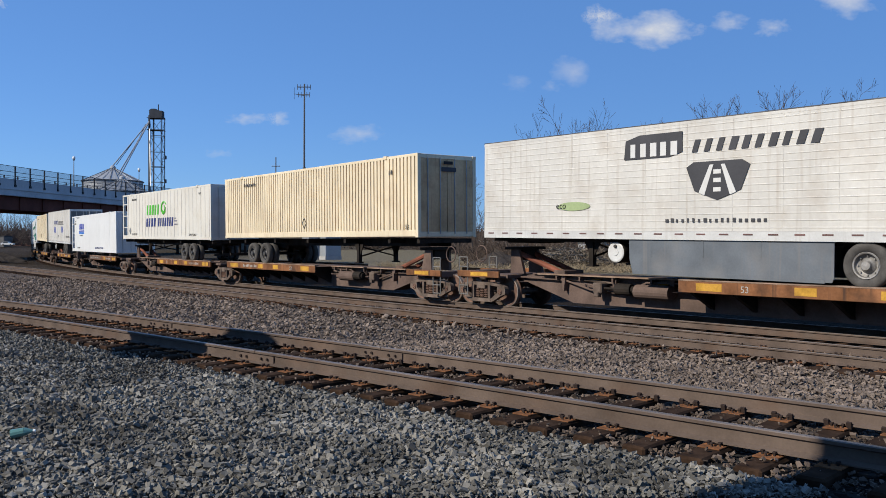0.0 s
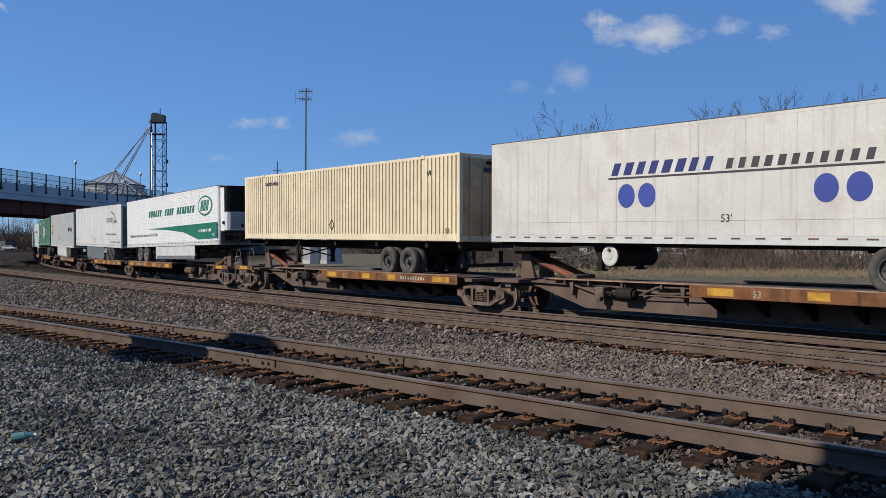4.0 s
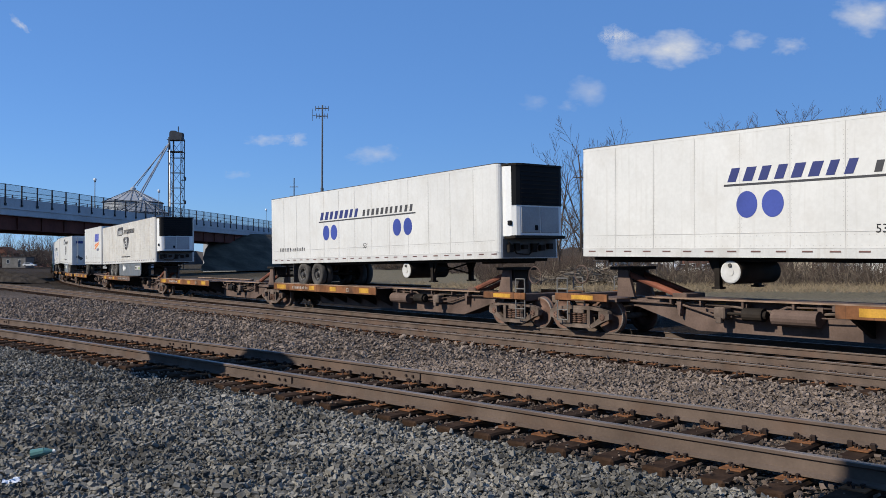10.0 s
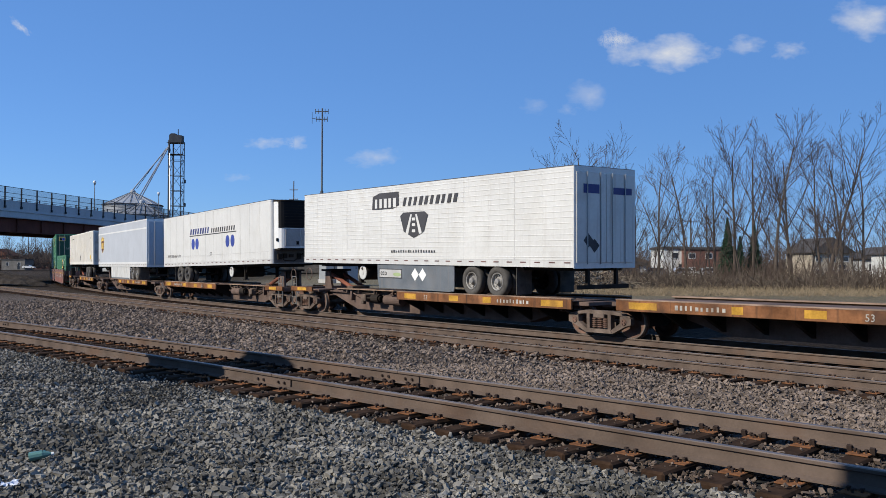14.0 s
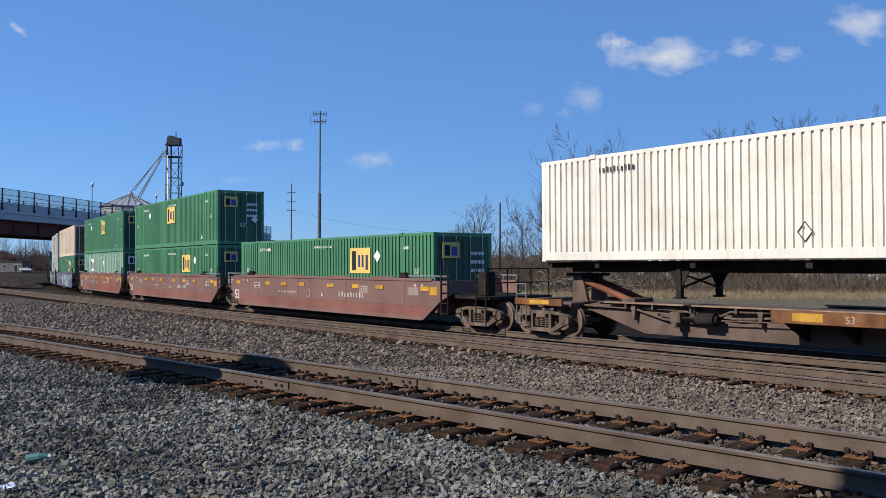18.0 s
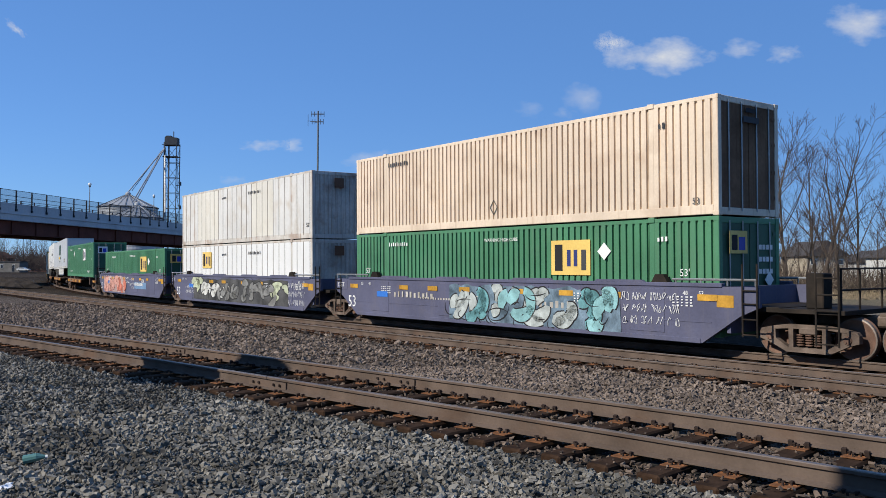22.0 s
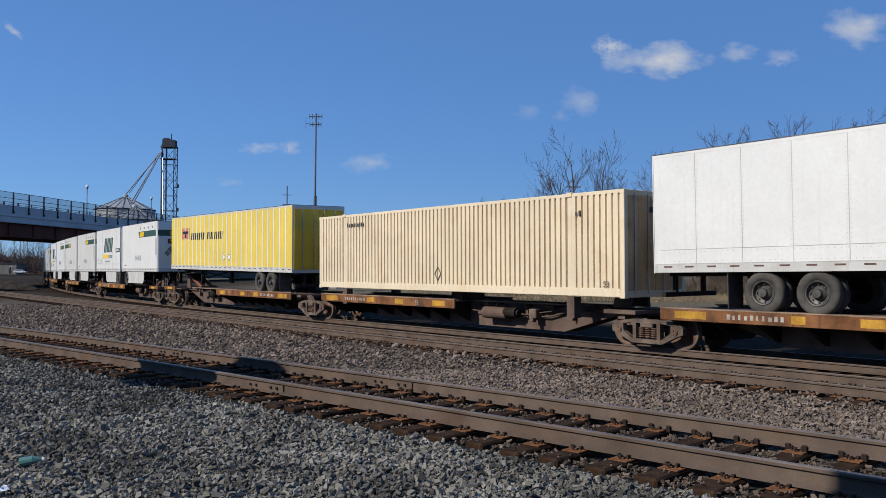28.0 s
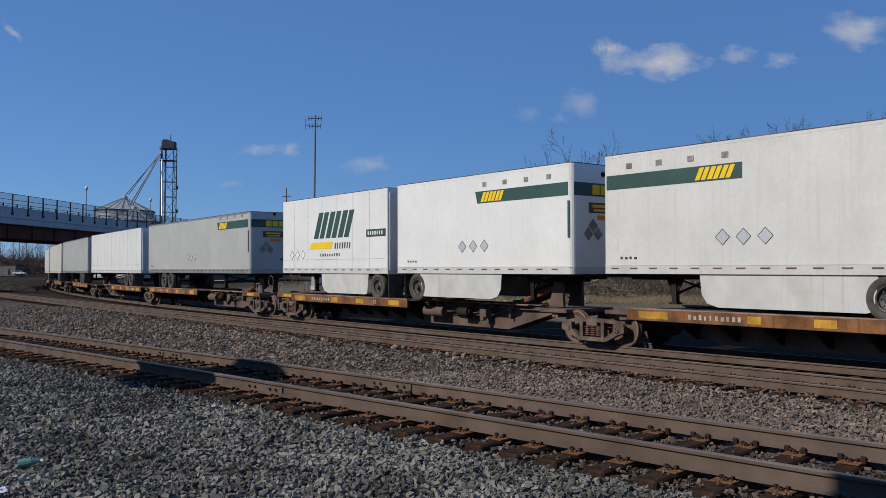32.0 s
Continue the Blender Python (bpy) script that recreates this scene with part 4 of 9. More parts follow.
    if loaded == "container":
        for sx in (-1, 1):
            for sy in (-1, 1):
                part("container_pedestal", Geo().box(sx * 6.1 - 0.14, sx * 6.1 + 0.14, sy * 1.15 - 0.14, sy * 1.15 + 0.14, 0.7, 1.285), CAR_BROWN, ob)
            part("pedestal_arm", Geo().box(sx * 6.1 - 0.1, sx * 6.1 + 0.1, -1.1, 1.1, 0.85, 1.02), CAR_BROWN, ob)
        part("saddle", Geo().box(-0.3, 0.3, -0.5, 0.5, 1.02, 1.32), CAR_BROWN, ob)
    return ob


def well_unit(paint, seed, lead_outer=False, trail_outer=False, label="", number=True):
    """One deep well of a stack car: sloped-end side walls, end platforms, ladders and guide bars."""
    ob = thing("well_car", label, "railway car", "stack car wells")
    for sy in (-1, 1):
        y = sy * 1.47
        g = Geo().prism([(-7.75, 0.24), (7.75, 0.24), (8.75, 0.9), (9.25, 1.12), (9.25, 1.58), (-9.25, 1.58), (-9.25, 1.12), (-8.75, 0.9)], y - 0.05, y + 0.05)
        w = part("side_wall", g, paint, ob)
        part("top_chord", Geo().box(-8.3, 8.3, y - 0.08, y + 0.08, 1.56, 1.66, 0.015), paint, w)
        part("bottom_chord", Geo().box(-7.7, 7.7, y - 0.07, y + 0.07, 0.22, 0.34, 0.01), paint, w)
        if paint is WELL_BROWN:
            part("lower_panel", Geo().prism([(-7.7, 0.345), (7.7, 0.345), (8.3, 0.715), (-8.3, 0.715)], y - 0.052, y + 0.052), surf("dull_red_lower_paint", (0.225, 0.10, 0.08), 0.6, 0.0, 0.25, 0.4, (0.16, 0.10, 0.085), 0.7, 16, True), w, "dull red lower panel")
        for x in (-5.2, -1.9, 1.9, 5.2):
            part("chord_plate", Geo().prism([(x - 0.85, 1.655), (x + 0.85, 1.655), (x + 0.75, 1.715), (x - 0.75, 1.715)], y - 0.075, y + 0.02), paint, w)
        part("belt_seam", Geo().box(-8.0, 8.0, y - 0.06, y + 0.06, 0.72, 0.745), paint, w)
        for x in (-6.1, -2.05, 2.05, 6.1):
            part("wall_plate", Geo().box(x - 0.55, x + 0.55, y - 0.062, y + 0.062, 0.73 if paint is WELL_BROWN else 0.42, 1.5, 0.006), paint, w)
        for x in (-6.5, 6.5):
            g = Geo().prism([(x - 0.25, 1.66), (x + 0.25, 1.66), (x + 0.12, 1.86), (x - 0.12, 1.86)], y - 0.06, y + 0.1)
            part("stack_guide", g, UNDER, ob)
        for sx in (-1, 1):
            g = Geo().rod((sx * 6.9, sy * 1.52, 1.74), (sx * 9.2, sy * 1.52, 1.74), 0.03, 6)
            for q in range(4):
                g.rod((sx * (7.0 + q * 0.72), sy * 1.52, 1.6), (sx * (7.0 + q * 0.72), sy * 1.52, 1.74), 0.02, 6)
            part("grab_rail", g, CHROME, ob)
    for x in (-6.1, -3.0, 0.0, 3.0, 6.1):
        part("floor_beam", Geo().box(x - 0.2, x + 0.2, -1.42, 1.42, 0.24, 0.34), paint, ob)
    for sx in (-1, 1):
        part("bulkhead", Geo().box(min(sx * 8.35, sx * 8.45), max(sx * 8.35, sx * 8.45), -1.42, 1.42, 0.5, 1.58), paint, ob)
        part("end_deck", Geo().box(min(sx * 8.45, sx * 9.6), max(sx * 8.45, sx * 9.6), -1.3, 1.3, 1.02, 1.14, 0.01), UNDER, ob)
        part("end_stub", Geo().box(min(sx * 8.4, sx * 9.75), max(sx * 8.4, sx * 9.75), -0.35, 0.35, 0.7, 1.02), UNDER, ob)
        for sy in (-1, 1):
            g = Geo()
            a, b = sx * 8.85, sx * 9.22
            for q in (a, b):
                g.rod((q, sy * 1.56, 0.45), (q, sy * 1.56, 2.1 if sx > 0 else 1.7), 0.022, 6)
            for z in (0.5, 0.85, 1.2, 1.5):
                g.rod((a, sy * 1.56, z), (b, sy * 1.56, z), 0.018, 6)
            part("ladder", g, UNDER, ob)
    if lead_outer or trail_outer:
        sx = 1 if lead_outer else -1
        x = sx * 9.6
        part("end_platform", Geo().box(min(x, x + sx * 1.5), max(x, x + sx * 1.5), -1.35, 1.35, 1.02, 1.12, 0.01), UNDER, ob)
        part("coupler", Geo().box(min(x, x + sx * 2.2), max(x, x + sx * 2.2), -0.14, 0.14, 0.72, 0.98, 0.04), TRUCK_IRON, ob)
        g = Geo()
        for y in (-1.3, -0.5, 0.5, 1.3):
            g.rod((x + sx * 1.4, y, 1.1), (x + sx * 1.4, y, 2.0), 0.025, 6)
        for z in (1.55, 2.0):
            g.rod((x + sx * 1.4, -1.3, z), (x + sx * 1.4, 1.3, z), 0.022, 6)
        part("end_railing", g, UNDER, ob)
        g = Geo()
        for q in (0.9, 1.4):
            g.rod((x + sx * q, -1.4, 0.35), (x + sx * q, -1.4, 2.1), 0.022, 6)
        for z in (0.4, 0.75, 1.1, 1.45, 1.8):
            g.rod((x + sx * 0.9, -1.4, z), (x + sx * 1.4, -1.4, z), 0.018, 6)
        part("ladder", g, UNDER, ob)
        part("brake_stand", Geo().box(x + sx * 0.6 - 0.2, x + sx * 0.6 + 0.2, -0.9, -0.5, 1.12, 1.9, 0.02), UNDER, ob)
    y = -1.535
    for x in (-7.9, -4.6, -2.9, -1.2, 1.3, 3.3, 5.0, 7.9):
        part("yellow_mark", Geo().box(x - 0.27, x + 0.27, y - 0.006, y - 0.0005, 1.24, 1.39), CAR_YELLOW, ob)
    part("yellow_mark", Geo().box(8.15, 8.6, y + 0.008, y + 0.0145, 1.1, 1.38), CAR_YELLOW, ob)
    letters("53", 0.62, MARK_WHITE, ob, -8.35, 0.52, -1.5235, squeeze=0.95)
    pl = part("load_plate", Geo().box(-9.2, -8.42, -1.53, -1.5205, 1.16, 1.54, 0.004), paint, ob, "raised plate with a load mark")
    letters("125T", 0.24, MARK_WHITE, pl, -9.12, 1.27, -1.53)
    for x, s in ((-7.2, "53"), (-6.7, "48"), (6.7, "45"), (7.4, "48"), (7.85, "53")):
        letters(s, 0.15, MARK_WHITE, ob, x - 0.2, 1.36, -1.522)
    for x in (-6.0, 3.6, 6.9):
        for k in range(4):
            part("stencil", bars(x, x + 0.65, 1.3 - k * 0.07, 1.335 - k * 0.07, 5, -1.535, seed + k), MARK_WHITE, ob)
    if number:
        part("reporting_mark", bars(2.0, 4.0, 0.88, 1.08, 9, -1.535, seed), MARK_DUSTY, ob)
        part("load_circle", Geo().lathe([(0.15, -1.54), (0.17, -1.54), (0.17, -1.535), (0.15, -1.535)], -0.6, 0.95, 20), MARK_DUSTY, ob)
        letters("B" if seed % 2 else "A", 0.26, MARK_WHITE, ob, 0.5, 0.84, -1.522)
        part("load_limit", bars(-3.6, -1.6, 0.94, 1.02, 14, -1.535, seed + 3), MARK_DUSTY, ob)
    return ob

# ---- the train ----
# grimy cream, its base warmed to offset the blue skylight on shaded ends
CREAM_END_WARMED = surf("grimy_warmed_cream_doors", (0.62, 0.42, 0.235), 0.6, 0.0, 0.25, 0.6, (0.30, 0.15, 0.075), 0.8, 12, True)
# sooty brown doors, dark also because the end's shade is painted in
SOOT_SHADE_BROWN = surf("shaded_soot_brown_doors", (0.20, 0.115, 0.07), 0.8, 0.0, 0.4, 0.7, (0.09, 0.05, 0.03), 0.8, 12, True)
# trailer yellow pushed to orange, to offset blue skylight on the shaded doors
YELLOW_END_WARMED = surf("warmed_yellow_doors", (0.85, 0.50, 0.035), 0.45, 0.0, 0.15, 0.35, (0.5, 0.3, 0.06), 0.6, 12, True)
MID = 8.077


def corner_marks(ob, base, ink, plain=False):
    """Stencilled marks that sit near the corners of the big containers."""
    if not plain:
        letters("53'", 0.26, ink, ob, -7.4, base + 1.45)
        letters("53'", 0.26, ink, ob, 6.95, base + 1.45)
    part("container_number", bars(-5.8, -4.6, base + 2.42, base + 2.56, 10, -SIDE - 0.02, 3), ink, ob)
    part("stencil", bars(6.3, 6.65, base + 2.32, base + 2.44, 3, -SIDE - 0.02, 5), ink, ob)
    part("stencil", bars(5.6, 5.85, base + 0.35, base + 0.55, 2, -SIDE - 0.02, 6), ink, ob)


def logo_panel(ob, x, z, w, h, panel, seed=2):
    """A square advert panel with three plain blocks in blue and black."""
    p = part("sign_panel", face(x, x + w, z, z + h, -SIDE - 0.02), panel, ob, "square panel with blue and black blocks")
    for u, v, lo, hi, ink in ((0.10, 0.30, 0.12, 0.88, MARK_BLACK), (0.42, 0.51, 0.25, 0.72, MARK_NAVY), (0.59, 0.68, 0.25, 0.72, MARK_NAVY), (0.78, 0.90, 0.14, 0.72, MARK_GREY)):
        part("sign_block", face(x + w * u, x + w * v, z + h * lo, z + h * hi, -SIDE - 0.026), ink, p)



def green_box(base, label, panel=None, at=10.55, paint=None, style="rib", white_diamond=12.6, plain=False):
    ob = container("shipping_container", base, paint or GREEN, label, style, True, 0, None, GREEN_SHADED_END)
    corner_marks(ob, base, MARK_WHITE)
    letters("WARNING HIGH CUBE", 0.15, MARK_WHITE, ob, -0.45, base + 2.46, -SIDE - 0.02)
    if panel:
        logo_panel(ob, at - MID, base + 1.45, 1.5, 0.98, panel)
    if white_diamond:
        part("placard", diamond(white_diamond - MID, base + 2.1, 0.24, -SIDE - 0.02), MARK_WHITE, ob, "white diamond placard")
    x = 8.09
    e = part("end_sign", Geo().box(x + 0.03, x + 0.036, -0.95, -0.2, base + 2.0, base + 2.55), panel or MARK_GOLD, ob)
    part("sign_block", Geo().box(x + 0.036, x + 0.04, -0.85, -0.62, base + 2.08, base + 2.45), MARK_BLACK, e)
    part("sign_block", Geo().box(x + 0.036, x + 0.04, -0.56, -0.3, base + 2.08, base + 2.4), MARK_BLUE, e)
    letters("53'", 0.3, MARK_WHITE, ob, -0.1, base + 0.95, 8.14, True)
    g = Geo()
    for k in range(3):
        for q in range(4):
            g.box(x + 0.03, x + 0.035, 0.3 + q * 0.16, 0.42 + q * 0.16, base + 1.5 + k * 0.3, base + 1.62 + k * 0.3)
    part("door_stencil", g, MARK_WHITE, ob)
    part("placard", Geo().prism([(0.55, base + 1.35), (0.75, base + 1.15), (0.95, base + 1.35), (0.75, base + 1.55)], x + 0.03, x + 0.036, "x"), MARK_WHITE, ob)
    return ob


def cream_box(base, paint, label, plain=True):
    ob = container("shipping_container", base, paint, label, "rib", True, 0, None, SOOT_SHADE_BROWN if "sooty" in label else SOOTY_SHADED if "off-white" in label else CREAM_END_WARMED, 0.215)
    part("container_number", bars(-5.85, -4.6, base + 2.4, base + 2.56, 10, -SIDE - 0.02, 3), MARK_GREY, ob)
    part("stencil", bars(6.35, 6.6, base + 2.25, base + 2.4, 2, -SIDE - 0.02, 5), MARK_GREY, ob)
    g = Geo()
    for dx in (-0.17, 0.17):
        for dz in (-0.22, 0.22):
            g.rod((dx, -SIDE - 0.01, base + 0.62 + 0.0), (0.0, -SIDE - 0.01, base + 0.62 + dz), 0.012, 4)
    part("placard_frame", g, MARK_GREY, ob)
    letters("53", 0.22, MARK_GREY, ob, 7.35, base + 0.3, -SIDE - 0.02)
    x = 8.09
    part("end_number", Geo().box(x + 0.03, x + 0.035, -0.3, 0.35, base + 2.3, base + 2.45), MARK_GREY, ob)
    part("end_mark", Geo().box(x + 0.03, x + 0.035, -0.2, 0.2, base + 2.55, base + 2.66), MARK_BLACK, ob)
    return ob


def dotted_trailer(d, label, shift, reefer=False, skin=None, tank=True, u0=2.8):
    """White trailer with a long dark blue word mark, underlined, over two pairs of blue discs."""
    ob = trailer(label, skin or WHITE_PAINT, d, style="seam", reefer=reefer, tank=tank, rim=RIM_STEEL, end_skin=DOOR_SHADE_GREY, u0=u0)
    a = shift - MID
    part("word_mark", blocks(a, a + 3.3, 3.74, 4.06, 8, 0.12, -SIDE, 0.2, 11), MARK_NAVY, ob)
    part("word_mark", blocks(a + 3.4, a + 7.0, 3.74, 3.98, 11, 0.06, -SIDE, 0.3, 12), MARK_GREY, ob)
    part("underline", face(a - 0.05, a + 7.05, 3.64, 3.69), MARK_GREY, ob)
    for x in (a + 0.55, a + 1.2, a + 5.85, a + 6.55):
        part("blue_disc", disc(x, 3.2, 0.27, 0.31), MARK_DISC, ob)
    letters("53'", 0.26, MARK_BLACK, ob, 0.0, 2.5)
    x = 7.65 if d > 0 else -4.75
    part("web_address", bars(x - 2.5, x, 2.5, 2.66, 15, -SIDE, 13), MARK_GREY, ob)
    return ob


def shield_trailer(d, label, reefer, skirt_x, marks, dirty=True, u0=3.1, tank_x=None, eco_low=True):
    """Fluted white trailer with a dark badge, a boxed word mark and grey side skirts."""
    ob = trailer(label, DIRTY_WHITE if dirty else WHITE_PAINT, d, style="flute", reefer=reefer, skirt=GREY_SKIRT, skirt_x=skirt_x, rim=RIM_WHITE, end_skin=DIRTY_WHITE, top=4.86, tank=not reefer, u0=u0, tank_x=tank_x)
    y = -SIDE - 0.016
    a = marks - MID
    part("boxed_mark", Geo().prism([(a, 4.02), (a + 0.05, 4.5), (a + 0.5, 4.62), (a + 1.78, 4.62), (a + 1.78, 4.12), (a + 1.4, 4.02)], y - 0.006, y), MARK_GREY, ob, "dark three-dimensional word block")
    part("word_mark", blocks(a + 0.18, a + 1.72, 4.06, 4.4, 5, 0.0, y - 0.006, 0.2, 21), WHITE_PAINT, ob)
    part("word_mark", blocks(a + 2.0, a + 5.4, 4.08, 4.38, 10, 0.1, y, 0.28, 22), MARK_GREY, ob)
    c = a + 2.75
    s = part("badge", Geo().prism([(c - 0.85, 3.72), (c - 0.65, 3.84), (c + 0.65, 3.84), (c + 0.85, 3.72), (c + 0.62, 3.15), (c, 2.92), (c - 0.62, 3.15)], y - 0.006, y), MARK_GREY, ob, "charcoal road badge")
    part("badge_road", Geo().prism([(c - 0.5, 3.1), (c - 0.34, 3.04), (c - 0.1, 3.76), (c - 0.2, 3.76)], y - 0.01, y - 0.006).prism([(c + 0.5, 3.1), (c + 0.34, 3.04), (c + 0.1, 3.76), (c + 0.2, 3.76)], y - 0.01, y - 0.006), WHITE_PAINT, s)
    for z in (3.12, 3.34, 3.54):
        part("badge_bar", face(c - 0.1, c + 0.1, z, z + 0.1, y - 0.006, 0.004), WHITE_PAINT, s)
    part("web_address", bars(a + 1.3, a + 4.1, 2.4, 2.5, 18, y, 23), MARK_GREY, ob)
    if d > 0:
        x = 8.077 + 0.052
        for yy, zz in ((-0.75, 2.75), (-0.5, 2.6)):
            part("placard", Geo().prism([(yy - 0.2, zz), (yy, zz - 0.2), (yy + 0.2, zz), (yy, zz + 0.2)], x, x + 0.006, "x"), MARK_GREY, ob)
        part("door_band", Geo().box(x, x + 0.005, -0.95, -0.3, 4.1, 4.36), MARK_NAVY, ob)
        part("door_band", Geo().box(x, x + 0.005, 0.3, 1.1, 4.1, 4.3), MARK_NAVY, ob)
    lime = surf("lime_panel", (0.36, 0.44, 0.22), 0.5)
    if eco_low:
        q = skirt_x[0] + 0.15 if d > 0 else skirt_x[1] - 1.75
        e = part("eco_mark", face(q, q + 1.5, 1.46, 1.8, -SIDE + 0.036, 0.006), MARK_GREY, ob, "pale panel with a green edge")
        part("eco_field", face(q + 0.03, q + 1.47, 1.49, 1.77, -SIDE + 0.03, 0.004), SEAM_GREY, e)
        part("eco_leaf", disc(q + 1.2, 1.6, 0.26, 0.07, -SIDE + 0.026, 16, 0.003), lime, e)
        letters("eco", 0.3, MARK_BLACK, e, q + 0.1, 1.56, -SIDE + 0.024)
        for k in (0, 1):
            x = (skirt_x[0] + skirt_x[1]) / 2 - (1.95 if d < 0 else -0.1) + k * 0.46
            part("placard", diamond(x, 1.62, 0.23, -SIDE + 0.04), MARK_WHITE, ob)
    else:
        e = part("eco_mark", disc(a - 1.75, 2.86, 0.6, 0.12, y, 20), lime, ob, "pale green oval mark")
        letters("eco", 0.26, MARK_BLACK, e, a - 2.4, 2.8, y - 0.008)
    return ob


def band_pup(d, label, half=4.265, tandem=False, skin=None, seed=1):
    """Short white trailer with a dark green band round its nose and a yellow word mark."""
    long = half > 5
    ob = trailer(label, skin or BRIGHT_WHITE, d, half, "plain", None if long else WHITE_SKIRT, (-half + 1.3, half - 3.0) if d < 0 else (-half + 3.0, half - 1.3), False, tandem, RIM_STEEL,
                 skirt_low=1.18, name="semi_trailer" if long else "short_trailer", top=4.94 if long else 5.12, u0=2.8 if long else 1.1, legs_x=-d * (half - 2.0 if not long else half - 4.1))
    n = -d
    a, b = sorted((n * (half - 4.2), n * (half - 0.14)))
    part("band", Geo().prism([(a + (0.1 if n > 0 else 0), 4.2), (b, 4.2), (b, 4.58), (a, 4.58)], -SIDE - 0.006, -SIDE - 0.0005), MARK_SLATE, ob, "dark green band")
    x0 = a + 0.25 if n > 0 else b - 1.3
    part("word_mark", blocks(x0, x0 + 1.15, 4.24, 4.54, 3, 0.14, -SIDE - 0.006, 0.12, 31), MARK_YELLOW, ob)
    xe = n * half
    if n > 0:
        part("band", Geo().box(xe, xe + 0.006, -1.2, 1.2, 4.2, 4.58), MARK_SLATE, ob)
        part("word_mark", Geo().box(xe + 0.006, xe + 0.012, -0.45, -0.15, 4.25, 4.53).box(xe + 0.006, xe + 0.012, -0.1, 0.2, 4.25, 4.53).box(xe + 0.006, xe + 0.012, 0.25, 0.5, 4.25, 4.53), MARK_YELLOW, ob)
        part("notice", Geo().box(xe, xe + 0.006, -0.6, 0.5, 3.72, 4.02), MARK_BROWN, ob)
        part("notice_text", Geo().box(xe + 0.006, xe + 0.01, -0.45, 0.35, 3.88, 3.96).box(xe + 0.006, xe + 0.01, -0.4, 0.3, 3.77, 3.83), MARK_YELLOW, ob)
        for yy, zz in ((-0.62, 3.12), (-0.22, 3.12), (-0.42, 3.36)):
            part("placard", Geo().prism([(yy - 0.2, zz), (yy, zz - 0.2), (yy + 0.2, zz), (yy, zz + 0.2)], xe, xe + 0.006 + 0.003 * (zz > 3.2), "x"), RIM_WHITE, ob)
        part("orange_label", Geo().box(xe, xe + 0.006, -0.25, 0.35, 3.52, 3.66), MARK_ORANGE, ob)
        part("coupling_box", Geo().box(xe, xe + 0.07, 0.45, 0.75, 2.6, 2.85, 0.01), UNDER, ob)
        part("air_coupling", Geo().rod((xe, 0.35, 2.66), (xe + 0.1, 0.35, 2.66), 0.05, 10), MARK_RED, ob)
        part("air_coupling", Geo().rod((xe, 0.85, 2.66), (xe + 0.1, 0.85, 2.66), 0.05, 10), MARK_BLUE, ob)
        part("marker_lamp", Geo().lathe([(0.0, -0.03), (0.06, -0.03), (0.08, 0.03), (0.0, 0.03)], 0, 0, 12), BLACK_GRILLE, ob).matrix_basis = pose(xe + 0.02, 0.0, 4.85, 0, 0, 90)
        part("nose_number", Geo().box(xe * 0.999 - 0.16, xe * 0.999 - 0.08, -SIDE - 0.005, -SIDE - 0.0005, 3.0, 4.05), MARK_SLATE, ob)
    placards(ob, [(-0.6, 2.85), (-0.05, 2.85), (0.5, 2.85)], BLUEGREY_SKIN)
    for k in range(4):
        x = n * (half - 0.9 - k * 0.95)
        part("vent_flap", face(x - 0.09, x + 0.09, 4.72, 4.86, -SIDE, 0.012), RIM_WHITE, ob)
    part("web_address", bars(-half + 0.6, -half + 1.2, 2.35, 2.42, 4, -SIDE, 33), MARK_GREY, ob)
    return ob


def freight_pup(d, label, half=4.265, tandem=False, skin=None):
    """White trailer with a big dark slanted word mark over a yellow stroke."""
    long = half > 5
    skx = (-half + 6.3, -half + 12.6) if long else (-half + 3.55, half - 1.35)
    ob = trailer(label, skin or BRIGHT_WHITE, d, half, "seam", WHITE_SKIRT, skx, False, tandem, RIM_STEEL, skirt_low=1.28 if long else 1.18, name="semi_trailer" if long else "short_trailer", top=4.94 if long else 5.12, u0=2.8 if long else 0.75, legs_x=None if long else -d * (half - 2.4))
    a = -half + (6.95 if long else 2.6)
    s = 0.8 if long else 1.0
    part("word_mark", blocks(a + 0.3, a + 0.3 + 3.4 * s, 3.4, 4.46, 3, 0.45, -SIDE, 0.12, 41), MARK_SLATE, ob, "large dark slanted word mark")
    part("yellow_stroke", Geo().prism([(a, 2.97), (a + 1.85 * s, 2.97), (a + 1.95 * s, 3.24), (a + 0.15, 3.24)], -SIDE - 0.006, -SIDE - 0.0005), MARK_YELLOW, ob)
    part("word_mark", blocks(a + 2.05 * s, a + 3.4 * s, 2.96, 3.2, 7, 0.03, -SIDE, 0.3, 42), MARK_SLATE, ob)
    part("small_print", bars(a + 0.9 * s, a + 2.6 * s, 2.66, 2.78, 9, -SIDE, 43), MARK_SLATE, ob)
    if not long:
        part("notice", face(half - 1.45, half - 0.1, 3.36, 3.64), MARK_SLATE, ob)
        part("notice_text", blocks(half - 1.35, half - 0.25, 3.43, 3.57, 7, 0.0, -SIDE - 0.006, 0.3, 44), MARK_WHITE, ob)
    placards(ob, [(-half + 1.0, 2.75), (-half + 1.5, 2.75), (-half + 2.0, 2.75)] if not long else [(half - 3.2, 2.75), (half - 2.3, 2.75), (half - 1.8, 2.75)], MARK_WHITE)
    return ob


